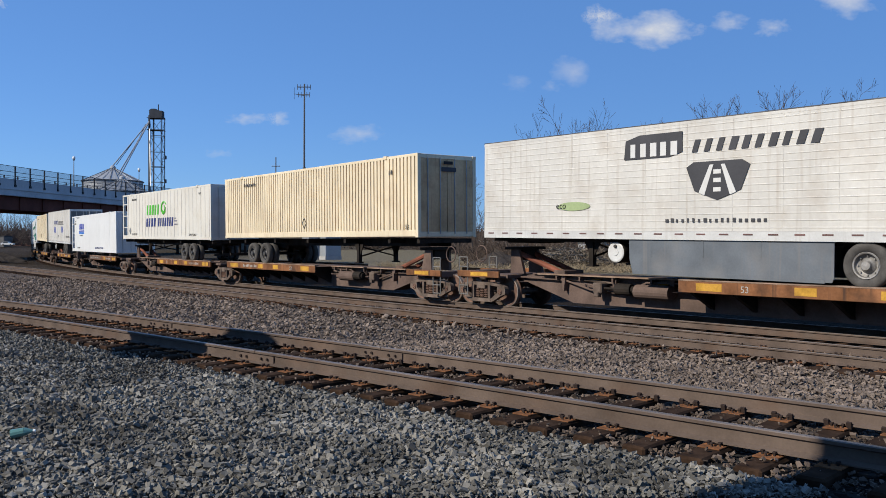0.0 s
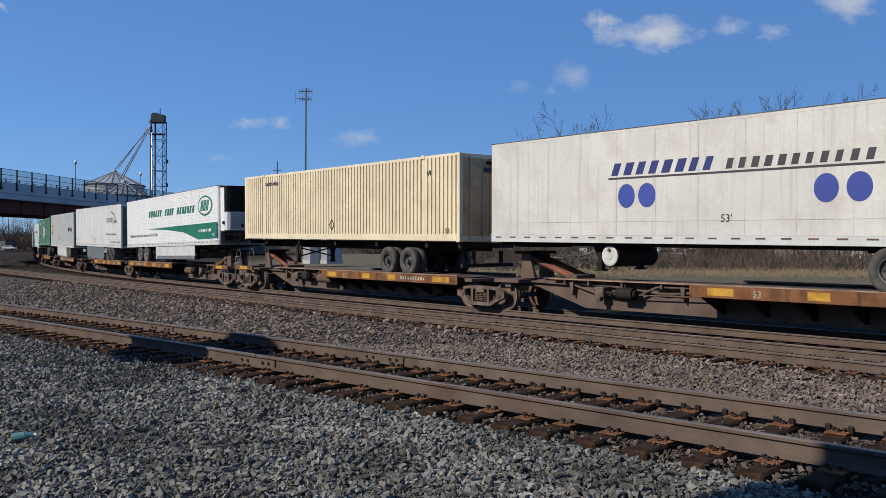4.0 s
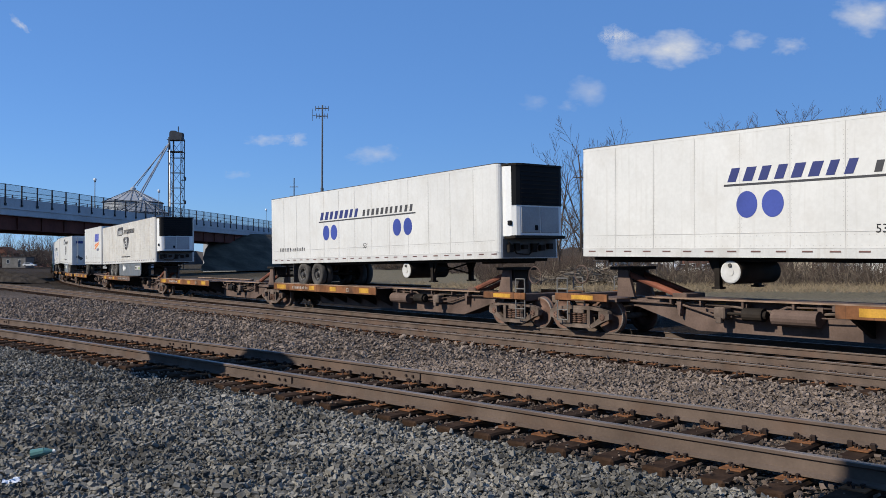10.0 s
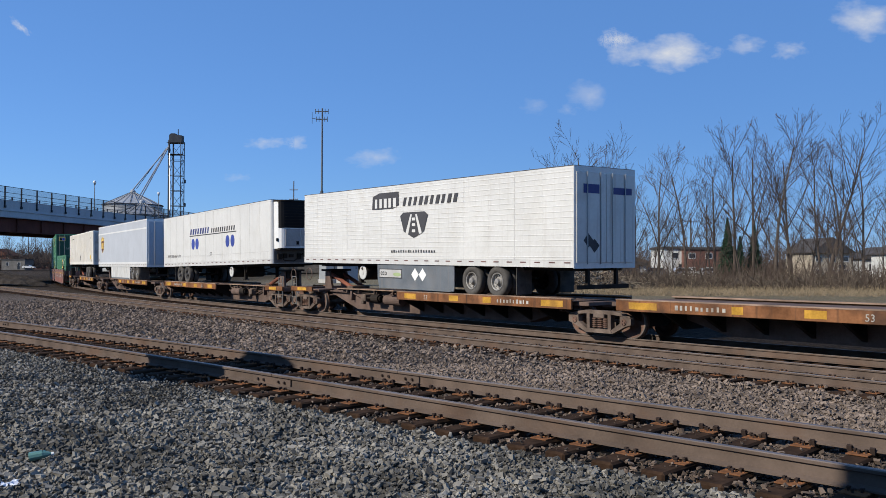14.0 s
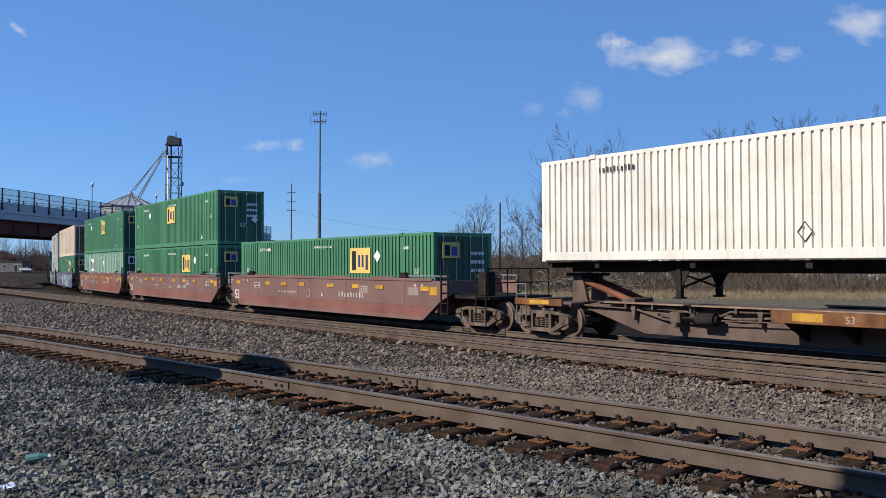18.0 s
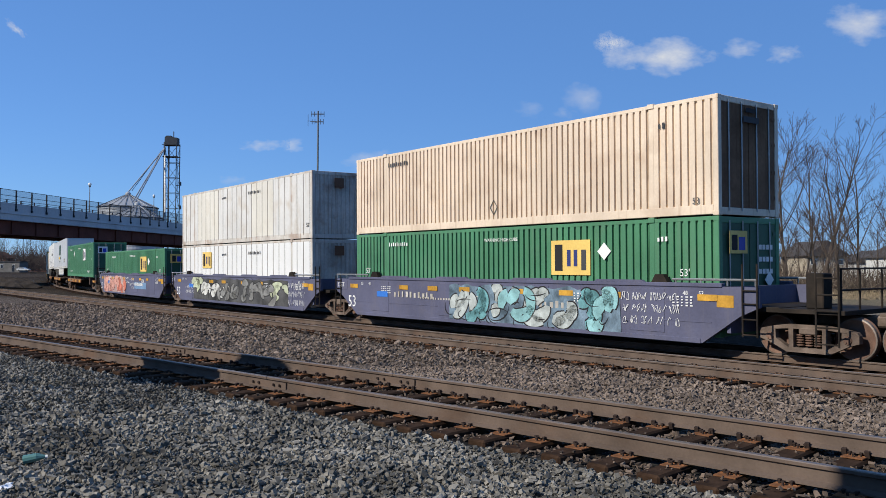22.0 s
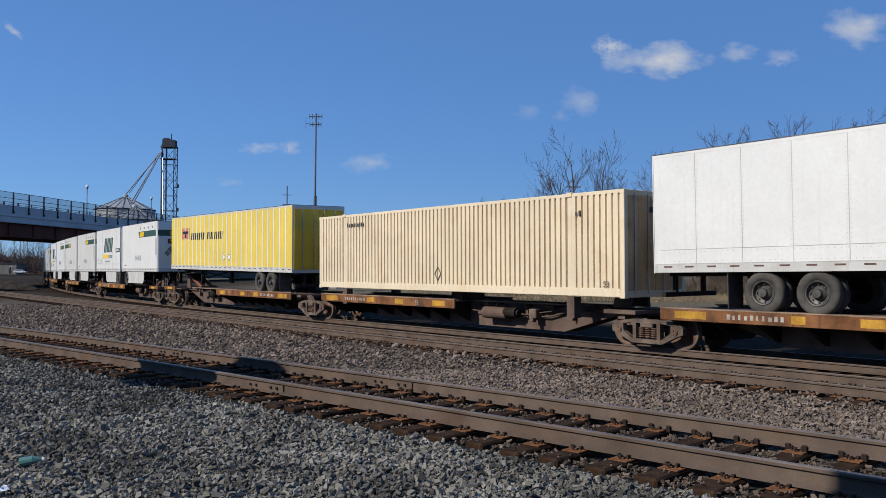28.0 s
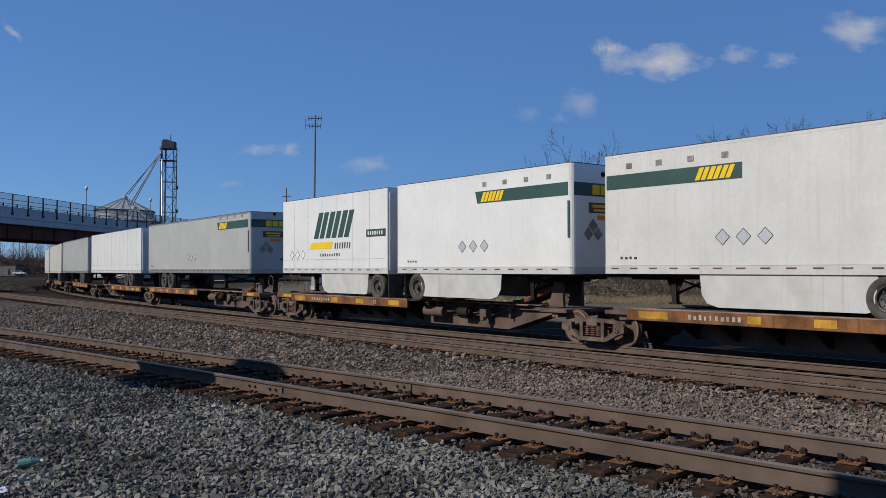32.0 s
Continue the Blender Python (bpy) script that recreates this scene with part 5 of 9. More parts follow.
def ribbon(g, pts, wide, y, z0, z1):
    """A flat tapering brush stroke along points x, z."""
    n = len(pts)
    vs = []
    for i, (x, z) in enumerate(pts):
        p, q = pts[max(0, i - 1)], pts[min(n - 1, i + 1)]
        dx, dz = q[0] - p[0], q[1] - p[1]
        k = math.hypot(dx, dz) or 1.0
        w = wide[i] * 0.5
        for sgn in (1, -1):
            vs.append((x - sgn * dz / k * w, y, max(z0, min(z1, z + sgn * dx / k * w))))
    g.add(vs, [(2 * i, 2 * i + 1, 2 * i + 3, 2 * i + 2) for i in range(n - 1)])


def arc(cx, cz, rx, rz, a0, sweep, n=14, slant=0.2):
    return [(cx + rx * math.cos(a0 + sweep * k / (n - 1)) + slant * rz * math.sin(a0 + sweep * k / (n - 1)), cz + rz * math.sin(a0 + sweep * k / (n - 1))) for k in range(n)]


def sprayed(ob, x0, x1, z0, z1, fills, edge, ground, seed, n, thick, taper=0.85, bleed=0.0):
    """Sprayed letter shapes: curved brush strokes with a rim, over a sprayed ground."""
    rnd = random.Random(seed)
    w = (x1 - x0) / n
    if ground:
        pts = [(x0 - 0.1, z0 + 0.05), (x1 + 0.15, z0 + 0.02)]
        m = 3 * n
        for i in range(m + 1):
            pts.append((x1 + 0.1 - (x1 - x0 + 0.2) * i / m, z1 - rnd.uniform(0.0, 0.12)))
        part("sprayed_ground", Geo().prism(pts, -1.538, -1.535), ground, ob)
    for i in range(n):
        cx, cz = x0 + (i + 0.5) * w, (z0 + z1) / 2
        rz = (z1 - z0) * 0.40
        rim, body = Geo(), Geo()
        y = -1.542 - 0.003 * (i % 2)
        strokes = []
        for k in range(3):
            turn = rnd.choice((-1, 1)) * rnd.uniform(1.3, 2.7)
            strokes.append(arc(cx + rnd.uniform(-0.3, 0.3) * w, cz + rnd.uniform(-0.3, 0.3) * rz, w * rnd.uniform(0.25, 0.55), rz * rnd.uniform(0.5, 0.95), rnd.uniform(0, 6.28), turn, 14, rnd.uniform(0.1, 0.5)))
        for _ in range(1 if bleed else 0):
            strokes.append(arc(cx + rnd.uniform(-0.3, 0.5) * w, cz + rnd.uniform(-0.4, 0.6) * rz, w * rnd.uniform(0.3, 0.7), rz * rnd.uniform(0.3, 0.8), rnd.uniform(0, 6), rnd.choice((-1, 1)) * rnd.uniform(1.2, 2.6)))
        for st in strokes:
            m = len(st)
            wide = [thick * (1 - taper * abs(2 * (k + rnd.uniform(-0.3, 0.3)) / (m - 1) - 1) ** 1.6) for k in range(m)]
            ribbon(rim, st, [q + 0.085 for q in wide], y, z0, z1)
            ribbon(body, st, [max(0.02, q) for q in wide], y - 0.003, z0, z1)
        part("sprayed_outline", rim, edge, ob)
        part("sprayed_letter", body, fills[rnd.randrange(len(fills))], ob)
    if bleed:
        g = Geo()
        for i in range(int(n * bleed)):
            x, z = rnd.uniform(x0, x1), rnd.uniform(z0 + 0.15, z1 - 0.1)
            st = arc(x, z, rnd.uniform(0.2, 0.6), rnd.uniform(0.15, 0.4), rnd.uniform(0, 6), rnd.uniform(-2.5, 2.5), 8)
            ribbon(g, st, [0.035 * (1 - abs(2 * k / 7 - 1)) + 0.008 for k in range(8)], -1.5495, z0, z1)
        part("sprayed_flick", g, edge, ob)["kind"] = "stuff"


def tag_scrawl(ob, x0, x1, z0, z1, material, seed, lines=2):
    """Small handwritten tags that cannot be read."""
    rnd = random.Random(seed)
    for k in range(lines):
        g = Geo()
        h = (z1 - z0) / lines * 0.34
        z = z0 + (k + 0.5) * (z1 - z0) / lines
        x = x0 + rnd.uniform(0, 0.15)
        while x < x1 - 0.1:
            st, cw = [], rnd.uniform(0.07, 0.12)
            a = rnd.uniform(0, 6)
            for q in range(rnd.choice((5, 6, 7))):
                st.append((x + cw * (0.5 + 0.55 * math.cos(a + q * rnd.uniform(0.7, 1.3))), z + h * math.sin(a * 1.7 + q * rnd.uniform(0.8, 1.6))))
            ribbon(g, st, [0.014] * len(st), -1.547, z0, z1)
            x += cw * 1.35 + (0.1 if rnd.random() < 0.15 else 0)
        part("scrawl", g, material, ob)


def trail(ob, s0, d, tilt=0.0115):
    """A 53-foot trailer or chassis load, its nose a little high on the hitch."""
    return ride(ob, s0, d * tilt, d * 5.2)


def load_train():
    # first spine car, its rear platform with the fluted trailer
    rear = lambda s: s + MID
    t = shield_trailer(1, "fluted white trailer with a charcoal badge and grey skirts", False, (-2.4, 3.0), 5.55, u0=3.0, tank_x=-2.95, eco_low=False)
    trail(t, rear(4.67), 1)
    c = cream_box(2.18, CREAM, "cream corrugated steel container on a black chassis")
    ride(c, rear(-14.77))
    ride(chassis(-1, "black chassis carrying a cream container"), rear(-14.77))
    # white container with a green and blue word mark
    c = container("refrigerated_container", 2.14, CREAM_WHITE, "white refrigerated container with green and blue word marks", "flat", True, 1, None, DIRTY_WHITE, joint=SEAM_GREY)
    a = -MID
    part("word_mark", blocks(a + 5.2, a + 7.9, 3.64, 4.24, 5, 0.1, -SIDE - 0.003, 0.2, 51), MARK_GREEN, c)
    g = Geo()
    for k in range(5):
        r = 0.5 - k * 0.07
        g.chain([(a + 8.6 + r * math.cos(q * 0.5 + 0.6 + k), -SIDE - 0.01, 3.98 + 0.8 * r * math.sin(q * 0.5 + 0.6 + k)) for q in range(7)], 0.03, 4)
    part("head_mark", g, MARK_GREEN, c, "green swirl mark")
    part("word_mark", blocks(a + 5.1, a + 7.2, 2.94, 3.44, 4, 0.1, -SIDE - 0.003, 0.18, 52), MARK_NAVY, c)
    part("word_mark", blocks(a + 7.4, a + 10.4, 2.94, 3.44, 7, 0.1, -SIDE - 0.003, 0.2, 53), MARK_NAVY, c)
    for k, z in enumerate((3.02, 3.2, 3.36)):
        part("speed_line", face(a + 10.45, a + 11.0 - 0.12 * k, z, z + 0.045, -SIDE - 0.003), MARK_NAVY, c)
    letters("TOP LIFT ONLY", 0.17, MARK_BLACK, c, a + 2.1, 2.42, -SIDE - 0.012)
    letters("TOP LIFT ONLY", 0.17, MARK_BLACK, c, a + 12.85, 2.38, -SIDE - 0.012)
    letters("WTP", 0.16, MARK_BLACK, c, a + 14.45, 4.55, -SIDE - 0.012)
    part("container_number", bars(a + 2.2, a + 3.2, 4.62, 4.74, 9, -SIDE - 0.01, 54), MARK_BLACK, c)
    part("placard", diamond(a + 1.7, 2.7, 0.2, -SIDE - 0.01), CHROME, c)
    trail(c, rear(-32.75), 1, 0.006)
    trail(chassis(1, "black chassis carrying a white refrigerated container"), rear(-32.75), 1, 0.006)
    # white low container with a blue word mark
    c = container("refrigerated_container", 1.29, BRIGHT_WHITE, "clean white refrigerated container with a blue word mark", "plain", True, 1)
    part("word_mark", blocks(a + 3.1, a + 5.15, 3.08, 3.52, 6, 0.12, -SIDE, 0.16, 61), MARK_BLUE, c)
    for k in range(3):
        part("blue_stripe", Geo().prism([(a + 2.98, 2.72 + k * 0.1), (a + 4.98, 2.72 + k * 0.1), (a + 5.0, 2.8 + k * 0.1), (a + 3.0, 2.8 + k * 0.1)], -SIDE - 0.006, -SIDE), (MARK_SKY, MARK_SKY, MARK_BLUE)[k], c)
    part("web_address", bars(a + 3.3, a + 4.5, 2.56, 2.63, 10, -SIDE, 62), MARK_GREY, c)
    letters("TOP LIFT ONLY", 0.17, MARK_BLACK, c, a + 2.2, 1.56, -SIDE - 0.004)
    letters("SUPER CUBE REEFER CONTAINER", 0.19, MARK_NAVY, c, a + 9.2, 1.57, -SIDE - 0.004, lean=0.25)
    letters("STACK LIMIT 3 HIGH", 0.12, MARK_BLACK, c, a + 2.15, 4.0, -SIDE - 0.004)
    letters("WTP", 0.15, MARK_BLACK, c, a + 1.4, 3.72, -SIDE - 0.012)
    letters("53'", 0.2, MARK_BLACK, c, a + 0.9, 1.56, -SIDE - 0.012)
    part("container_number", bars(a + 1.05, a + 1.85, 3.5, 3.62, 9, -SIDE - 0.004, 63), MARK_BLACK, c)
    ride(c, rear(-50.7))
    trail(dotted_trailer(1, "dirty white trailer with dark blue word mark and blue discs", 4.75, False, DIRTY_WHITE), rear(-67.93), 1)
    trail(cream_box(2.18, CREAM, "cream corrugated steel container on a red-trimmed chassis"), rear(-85.5), 1)
    trail(chassis(1, "black chassis carrying a cream container"), rear(-85.5), 1)
    # refrigerated trailer with the green sweep
    t = trailer("white fluted refrigerated trailer with a green sweep and word mark", BRIGHT_WHITE, -1, style="flute", reefer=True, skirt=WHITE_SKIRT, skirt_x=(-2.15, 4.6), rim=RIM_WHITE, u0=2.5, skirt_low=1.24, skirt_edge=0.18)
    y = -SIDE - 0.016
    part("word_mark", blocks(a + 4.7, a + 7.45, 3.74, 4.12, 6, 0.16, y, 0.18, 71), MARK_TEAL, t)
    part("word_mark", blocks(a + 7.8, a + 9.6, 3.74, 4.12, 4, 0.16, y, 0.18, 72), MARK_TEAL, t)
    part("word_mark", blocks(a + 9.95, a + 13.0, 3.74, 4.12, 7, 0.16, y, 0.18, 73), MARK_TEAL, t)
    o = part("oval", disc(a + 14.45, 4.02, 1.05, 0.52, y), MARK_TEAL, t, "green ringed oval")
    part("oval_field", disc(a + 14.45, 4.02, 0.93, 0.43, y - 0.006), BRIGHT_WHITE, o)
    part("oval_blocks", blocks(a + 13.75, a + 15.15, 3.75, 4.3, 3, 0.2, y - 0.012, 0.15, 74), MARK_TEAL, o)
    part("sweep", Geo().prism([(a + 4.6, 3.04), (a + 8.5, 3.07), (a + 16.1, 3.12), (a + 16.1, 2.3), (a + 13.4, 2.28), (a + 11.0, 2.72), (a + 8.0, 2.93)], y - 0.006, y), MARK_TEAL, t, "deep green sweep")
    letters("Refrigerated Transportation Solutions for Over 65 Years", 0.245, MARK_GREY, t, a + 0.8, 2.6, y - 0.002)
    part("web_address", bars(a + 13.5, a + 15.4, 2.66, 2.82, 11, y - 0.006, 75), MARK_WHITE, t)
    letters("53'", 0.24, MARK_WHITE, t, a + 15.5, 2.4, y - 0.008)
    trail(t, rear(-104.9), -1)
    # white trailer with the swoosh
    t = trailer("white trailer with a grey crescent mark and dark skirts", WHITE_PAINT, 1, style="seam", skirt=GREY_SKIRT, skirt_x=(-3.6, 2.5), rim=RIM_STEEL, end_skin=DOOR_SHADE_GREY)
    part("word_mark", blocks(a + 11.7, a + 13.9, 3.72, 4.06, 7, 0.0, -SIDE, 0.25, 81), MARK_GREY, t)
    part("word_mark", blocks(a + 14.0, a + 15.0, 3.66, 3.86, 7, 0.0, -SIDE, 0.3, 82), MARK_GREY, t)
    pts = [(a + 12.9 + 1.6 * math.cos(q), 4.0 + 0.5 * math.sin(q)) for q in np.linspace(1.5, -1.0, 12)] + [(a + 12.9 + 1.35 * math.cos(q), 3.98 + 0.42 * math.sin(q)) for q in np.linspace(-1.0, 1.5, 12)]
    part("crescent", Geo().prism(pts, -SIDE - 0.006, -SIDE), CHROME, t)
    letters("It's the Network that Delivers!", 0.26, MARK_GREY, t, a + 11.5, 2.82)
    part("web_address", bars(a + 12.8, a + 15.9, 2.28, 2.42, 18, -SIDE, 83), MARK_GREY, t)
    placards(t, [(a + 6.5, 2.6), (a + 7.3, 2.45), (a + 7.75, 2.45)], MARK_WHITE, 0.17)
    letters("53'", 0.22, MARK_BLACK, t, a + 0.1, 2.42)
    trail(t, rear(-122.6), 1)
    # light grey trailer with the brown shield
    t = trailer("light grey trailer with a brown and gold shield and white skirts", GREY_SKIN, 1, style="seam", skirt=WHITE_SKIRT, skirt_x=(-3.1, 3.2), rim=RIM_WHITE, rail=WHITE_SKIRT, end_skin=DOOR_SHADE_GREY, top=4.98)
    shield(t, a + 1.5, 3.65)
    part("word_mark", blocks(a + 12.6, a + 13.6, 3.38, 3.7, 3, 0.0, -SIDE, 0.2, 91), MARK_BLACK, t)
    part("word_mark", blocks(a + 13.8, a + 15.1, 3.38, 3.68, 7, 0.0, -SIDE, 0.3, 92), MARK_BLACK, t)
    part("belt", face(-MID + 0.05, MID - 0.05, 2.36, 2.42), WHITE_SKIRT, t)
    placards(t, [(a + 6.6, 2.82), (a + 7.1, 2.82)], GREY_SKIN, 0.17)
    trail(t, rear(-139.8), 1)
    # green container with the hexagon
    c = green_box(2.18, "green corrugated container with a white hexagon mark", None, paint=GREEN_DARK, white_diamond=0)
    h = [(a + 7.5 + 0.62 * math.cos(math.radians(30 + 60 * k)), 3.66 + 0.66 * math.sin(math.radians(30 + 60 * k))) for k in range(6)]
    s = part("hexagon", Geo().prism(h, -SIDE - 0.01, -SIDE), MARK_WHITE, c, "white hexagon")
    part("hexagon_mark", Geo().box(a + 7.18, a + 7.3, -SIDE - 0.014, -SIDE - 0.01, 3.3, 4.02).box(a + 7.44, a + 7.56, -SIDE - 0.014, -SIDE - 0.01, 3.24, 4.08).box(a + 7.7, a + 7.82, -SIDE - 0.014, -SIDE - 0.01, 3.3, 4.02).box(a + 7.18, a + 7.82, -SIDE - 0.0142, -SIDE - 0.01, 3.56, 3.68), MARK_RED, s)
    part("word_mark", blocks(a + 8.45, a + 9.6, 3.72, 4.05, 3, 0.0, -SIDE - 0.003, 0.2, 93), MARK_WHITE, c)
    part("word_mark", blocks(a + 8.45, a + 10.1, 3.28, 3.6, 5, 0.0, -SIDE - 0.003, 0.2, 94), MARK_WHITE, c)
    ride(c, rear(-157.08))
    ride(chassis(1, "rusty red chassis carrying a green container", CHASSIS_RED, 2.05), rear(-157.08))
    trail(dotted_trailer(1, "white trailer with dark blue word mark and blue discs", 4.6, u0=3.65), rear(-174.2), 1)
    trail(dotted_trailer(-1, "white refrigerated trailer with blue discs and a nose unit", 4.6, True), rear(-193.75), -1)
    trail(shield_trailer(-1, "dirty fluted refrigerated trailer with a charcoal badge", True, (-2.3, 4.35), 5.5), rear(-228.3), -1)
    # short trailer with blue letters and orange strokes
    t = trailer("white short trailer with blue letters and orange strokes", WHITE_PAINT, -1, 4.2, "seam", tandem=False, rim=RIM_STEEL, name="short_trailer", u0=0.95, legs_x=2.0, top=5.08)
    a = -4.2
    part("word_mark", blocks(a + 5.5, a + 7.6, 3.86, 4.5, 3, 0.12, -SIDE, 0.15, 101), MARK_BLUE, t, "large blue letters")
    part("orange_stroke", Geo().prism([(a + 5.5, 3.32), (a + 7.65, 3.72), (a + 7.6, 3.6), (a + 5.5, 3.2)], -SIDE - 0.006, -SIDE).prism([(a + 5.5, 3.62), (a + 7.65, 3.8), (a + 7.65, 3.75), (a + 5.5, 3.45)], -SIDE - 0.006, -SIDE), MARK_ORANGE, t)
    part("word_mark", blocks(a + 6.45, a + 7.65, 3.1, 3.28, 7, 0.0, -SIDE, 0.3, 102), MARK_NAVY, t)
    placards(t, [(a + 0.7, 2.6), (a + 1.05, 2.6)], MARK_WHITE, 0.14)
    part("word_mark", Geo().box(4.2, 4.206, 0.0, 0.9, 3.9, 4.4), MARK_BLUE, t)
    part("orange_stroke", Geo().box(4.2, 4.206, 0.0, 0.9, 3.6, 3.75), MARK_ORANGE, t)
    ride(t, -238.0 + 4.2)
    a = -MID
    trail(shield_trailer(1, "fluted white trailer with charcoal badge, skirts and grey doors", False, (-2.2, 2.55), 5.6, False, u0=3.2), rear(-263.6), 1)
    trail(dotted_trailer(-1, "white refrigerated trailer with blue discs beside its nose unit", 4.85, True), rear(-282.95), -1)
    t = trailer("pale grey-white trailer with a brown and gold shield", BLUEGREY_SKIN, 1, style="plain", skirt=WHITE_SKIRT, skirt_x=(-3.3, 3.05), rim=RIM_WHITE, rail=BRIGHT_WHITE, end_skin=BLUEGREY_SKIN, top=5.15)
    shield(t, a + 1.7, 3.68)
    part("belt", face(-MID + 0.05, MID - 0.05, 4.5, 4.6), BRIGHT_WHITE, t)
    part("belt", face(-MID + 0.05, MID - 0.05, 2.18, 2.3), BRIGHT_WHITE, t)
    letters("53'", 0.2, MARK_BLACK, t, a + 0.3, 2.42)
    ride(t, rear(-303.0))
    c = cream_box(2.16, CREAM_PALE, "off-white corrugated container on a black chassis")
    part("hazard_label", face(6.35, 6.65, 2.66, 2.98, -SIDE - 0.012), MARK_YELLOW, c, "yellow warning label")
    ride(c, rear(-321.7))
    ride(chassis(1, "black chassis carrying an off-white container"), rear(-321.7))
    # the red stack cars
    low, high = 0.36, 3.27
    ride(green_box(low, "green corrugated container low in a well car", MARK_GOLD, 10.6), rear(-343.1))
    ride(green_box(low, "dark green container under another in a well car", MARK_GOLD, 10.3), rear(-362.4))
    ride(green_box(high, "green corrugated container stacked on top", MARK_GOLD, 7.4, white_diamond=3.7), rear(-362.4))
    ride(green_box(low, "faded green flat-sided container under another", MARK_WHITE, 3.35, GREEN_LIGHT, "strip", 9.0), rear(-381.95))
    ride(green_box(high, "green corrugated container stacked on top", MARK_GOLD, 8.0, white_diamond=3.7), rear(-381.95))
    # the blue stack cars
    ride(green_box(low, "dark green container under a cream one", MARK_GOLD, 10.6), rear(-404.95))
    ride(cream_box(high, CREAM_ROSY, "cream corrugated container with a sooty, shade-darkened end, stacked on top"), rear(-404.95))
    for base in (low, high):
        c = container("shipping_container", base, BRIGHT_WHITE if base == low else STAINED_WHITE, "white flat-panelled container with rust at its posts, in a stack", "flat", False, 0, RUSTY_WHITE, SOOTY_SHADED)
        part("container_number", bars(1.4, 2.9, base + 2.32, base + 2.46, 9, -SIDE - 0.01, 7), MARK_GREY, c)
        part("stencil", bars(-2.0, -1.4, base + 2.3, base + 2.4, 4, -SIDE - 0.01, 8), MARK_GREY, c)
        letters("53'", 0.24, MARK_BLACK, c, 7.55, base + 0.52, -SIDE - 0.012)
        part("end_sign", Geo().box(8.13, 8.136, -0.25, 0.2, base + 2.2, base + 2.62), MARK_BROWN, c)
        part("end_number", Geo().box(8.13, 8.135, 0.85, 0.98, base + 1.2, base + 2.6), MARK_BLACK, c)
        if base == high:
            for x0, x1 in ((-5.56, -2.51), (1.76, 4.2)):
                part("yellowed_panel", face(x0 + 0.015, x1 - 0.015, base + 0.27, base + 2.79, -SIDE + 0.008, 0.0025), CREAM_WHITE, c, "yellowed panels")
        if base == low:
            logo_panel(c, a + 3.3, base + 1.65, 1.3, 0.86, MARK_GOLD, 3)
        ride(c, rear(-424.65))
    ride(green_box(low, "green corrugated container low in a painted-over well car", MARK_GOLD, 10.55), rear(-444.15))
    c = green_box(1.29, "green corrugated container straight on a spine car", MARK_WHITE, 10.5, GREEN, "rib", 4.95)
    letters("TOP LIFT ONLY", 0.2, MARK_WHITE, c, a + 2.3, 1.72, -SIDE - 0.02)
    letters("TOP LIFT ONLY", 0.2, MARK_WHITE, c, a + 12.9, 1.74, -SIDE - 0.02)
    ride(c, rear(-465.35))
    t = freight_pup(-1, "long grey-white trailer with a slanted word mark and yellow stroke", MID, True, BLUEGREY_SKIN)
    trail(t, rear(-483.1), -1)
    t = trailer("plain white trailer with a grey word mark and blue globe", BRIGHT_WHITE, -1, style="seam", rim=RIM_STEEL)
    part("word_mark", blocks(a + 10.0, a + 13.3, 3.52, 3.8, 6, 0.05, -SIDE, 0.2, 111), MARK_GREY, t)
    o = part("globe", disc(a + 14.3, 3.7, 0.62, 0.58), MARK_NAVY, t, "blue globe with white wings")
    part("globe_wing", Geo().prism([(a + 13.8, 3.9), (a + 14.2, 3.8), (a + 14.3, 3.3), (a + 14.15, 3.35), (a + 14.05, 3.65)], -SIDE - 0.01, -SIDE - 0.006).prism([(a + 14.8, 3.9), (a + 14.4, 3.8), (a + 14.3, 3.3), (a + 14.45, 3.35), (a + 14.55, 3.65)], -SIDE - 0.01, -SIDE - 0.006), MARK_WHITE, o)
    placards(t, [(a + 7.2, 2.72), (a + 8.2, 2.75), (a + 8.9, 2.6)], BRIGHT_WHITE, 0.2)
    trail(t, rear(-500.4), -1)
    ride(cream_box(1.29, CREAM_WARM, "warm cream corrugated container straight on a spine car"), rear(-517.5))
    t = trailer("yellow trailer with white posts and a dark word mark", YELLOW_SKIN, 1, style="post", rim=RIM_STEEL, rail=DIRTY_WHITE, end_skin=YELLOW_END_WARMED, u0=2.15)
    part("word_mark", blocks(a + 3.4, a + 5.6, 3.6, 3.98, 7, 0.1, -SIDE - 0.005, 0.2, 121), MARK_BLACK, t)
    part("word_mark", blocks(a + 5.85, a + 8.3, 3.6, 3.98, 9, 0.1, -SIDE - 0.005, 0.2, 122), MARK_BLACK, t)
    part("badge", face(a + 1.85, a + 3.2, 3.66, 4.28, -SIDE - 0.005), surf("faded_salmon_badge", (0.50, 0.22, 0.13), 0.6), t, "faded red and black badge")
    part("badge_mark", Geo().box(a + 2.1, a + 3.0, -SIDE - 0.014, -SIDE - 0.011, 3.95, 4.1).box(a + 2.45, a + 2.7, -SIDE - 0.0142, -SIDE - 0.011, 3.72, 4.1), MARK_BLACK, t)
    placards(t, [(a + 8.3, 2.65), (a + 9.0, 2.65)], MARK_WHITE, 0.18)
    trail(t, rear(-536.1), 1)
    # short trailers in pairs
    pup = lambda s: s + 4.265
    ride(band_pup(-1, "white short trailer, green nose band, yellow word mark"), pup(-547.65))
    ride(freight_pup(1, "white short trailer, slanted word mark, yellow stroke"), pup(-556.85))
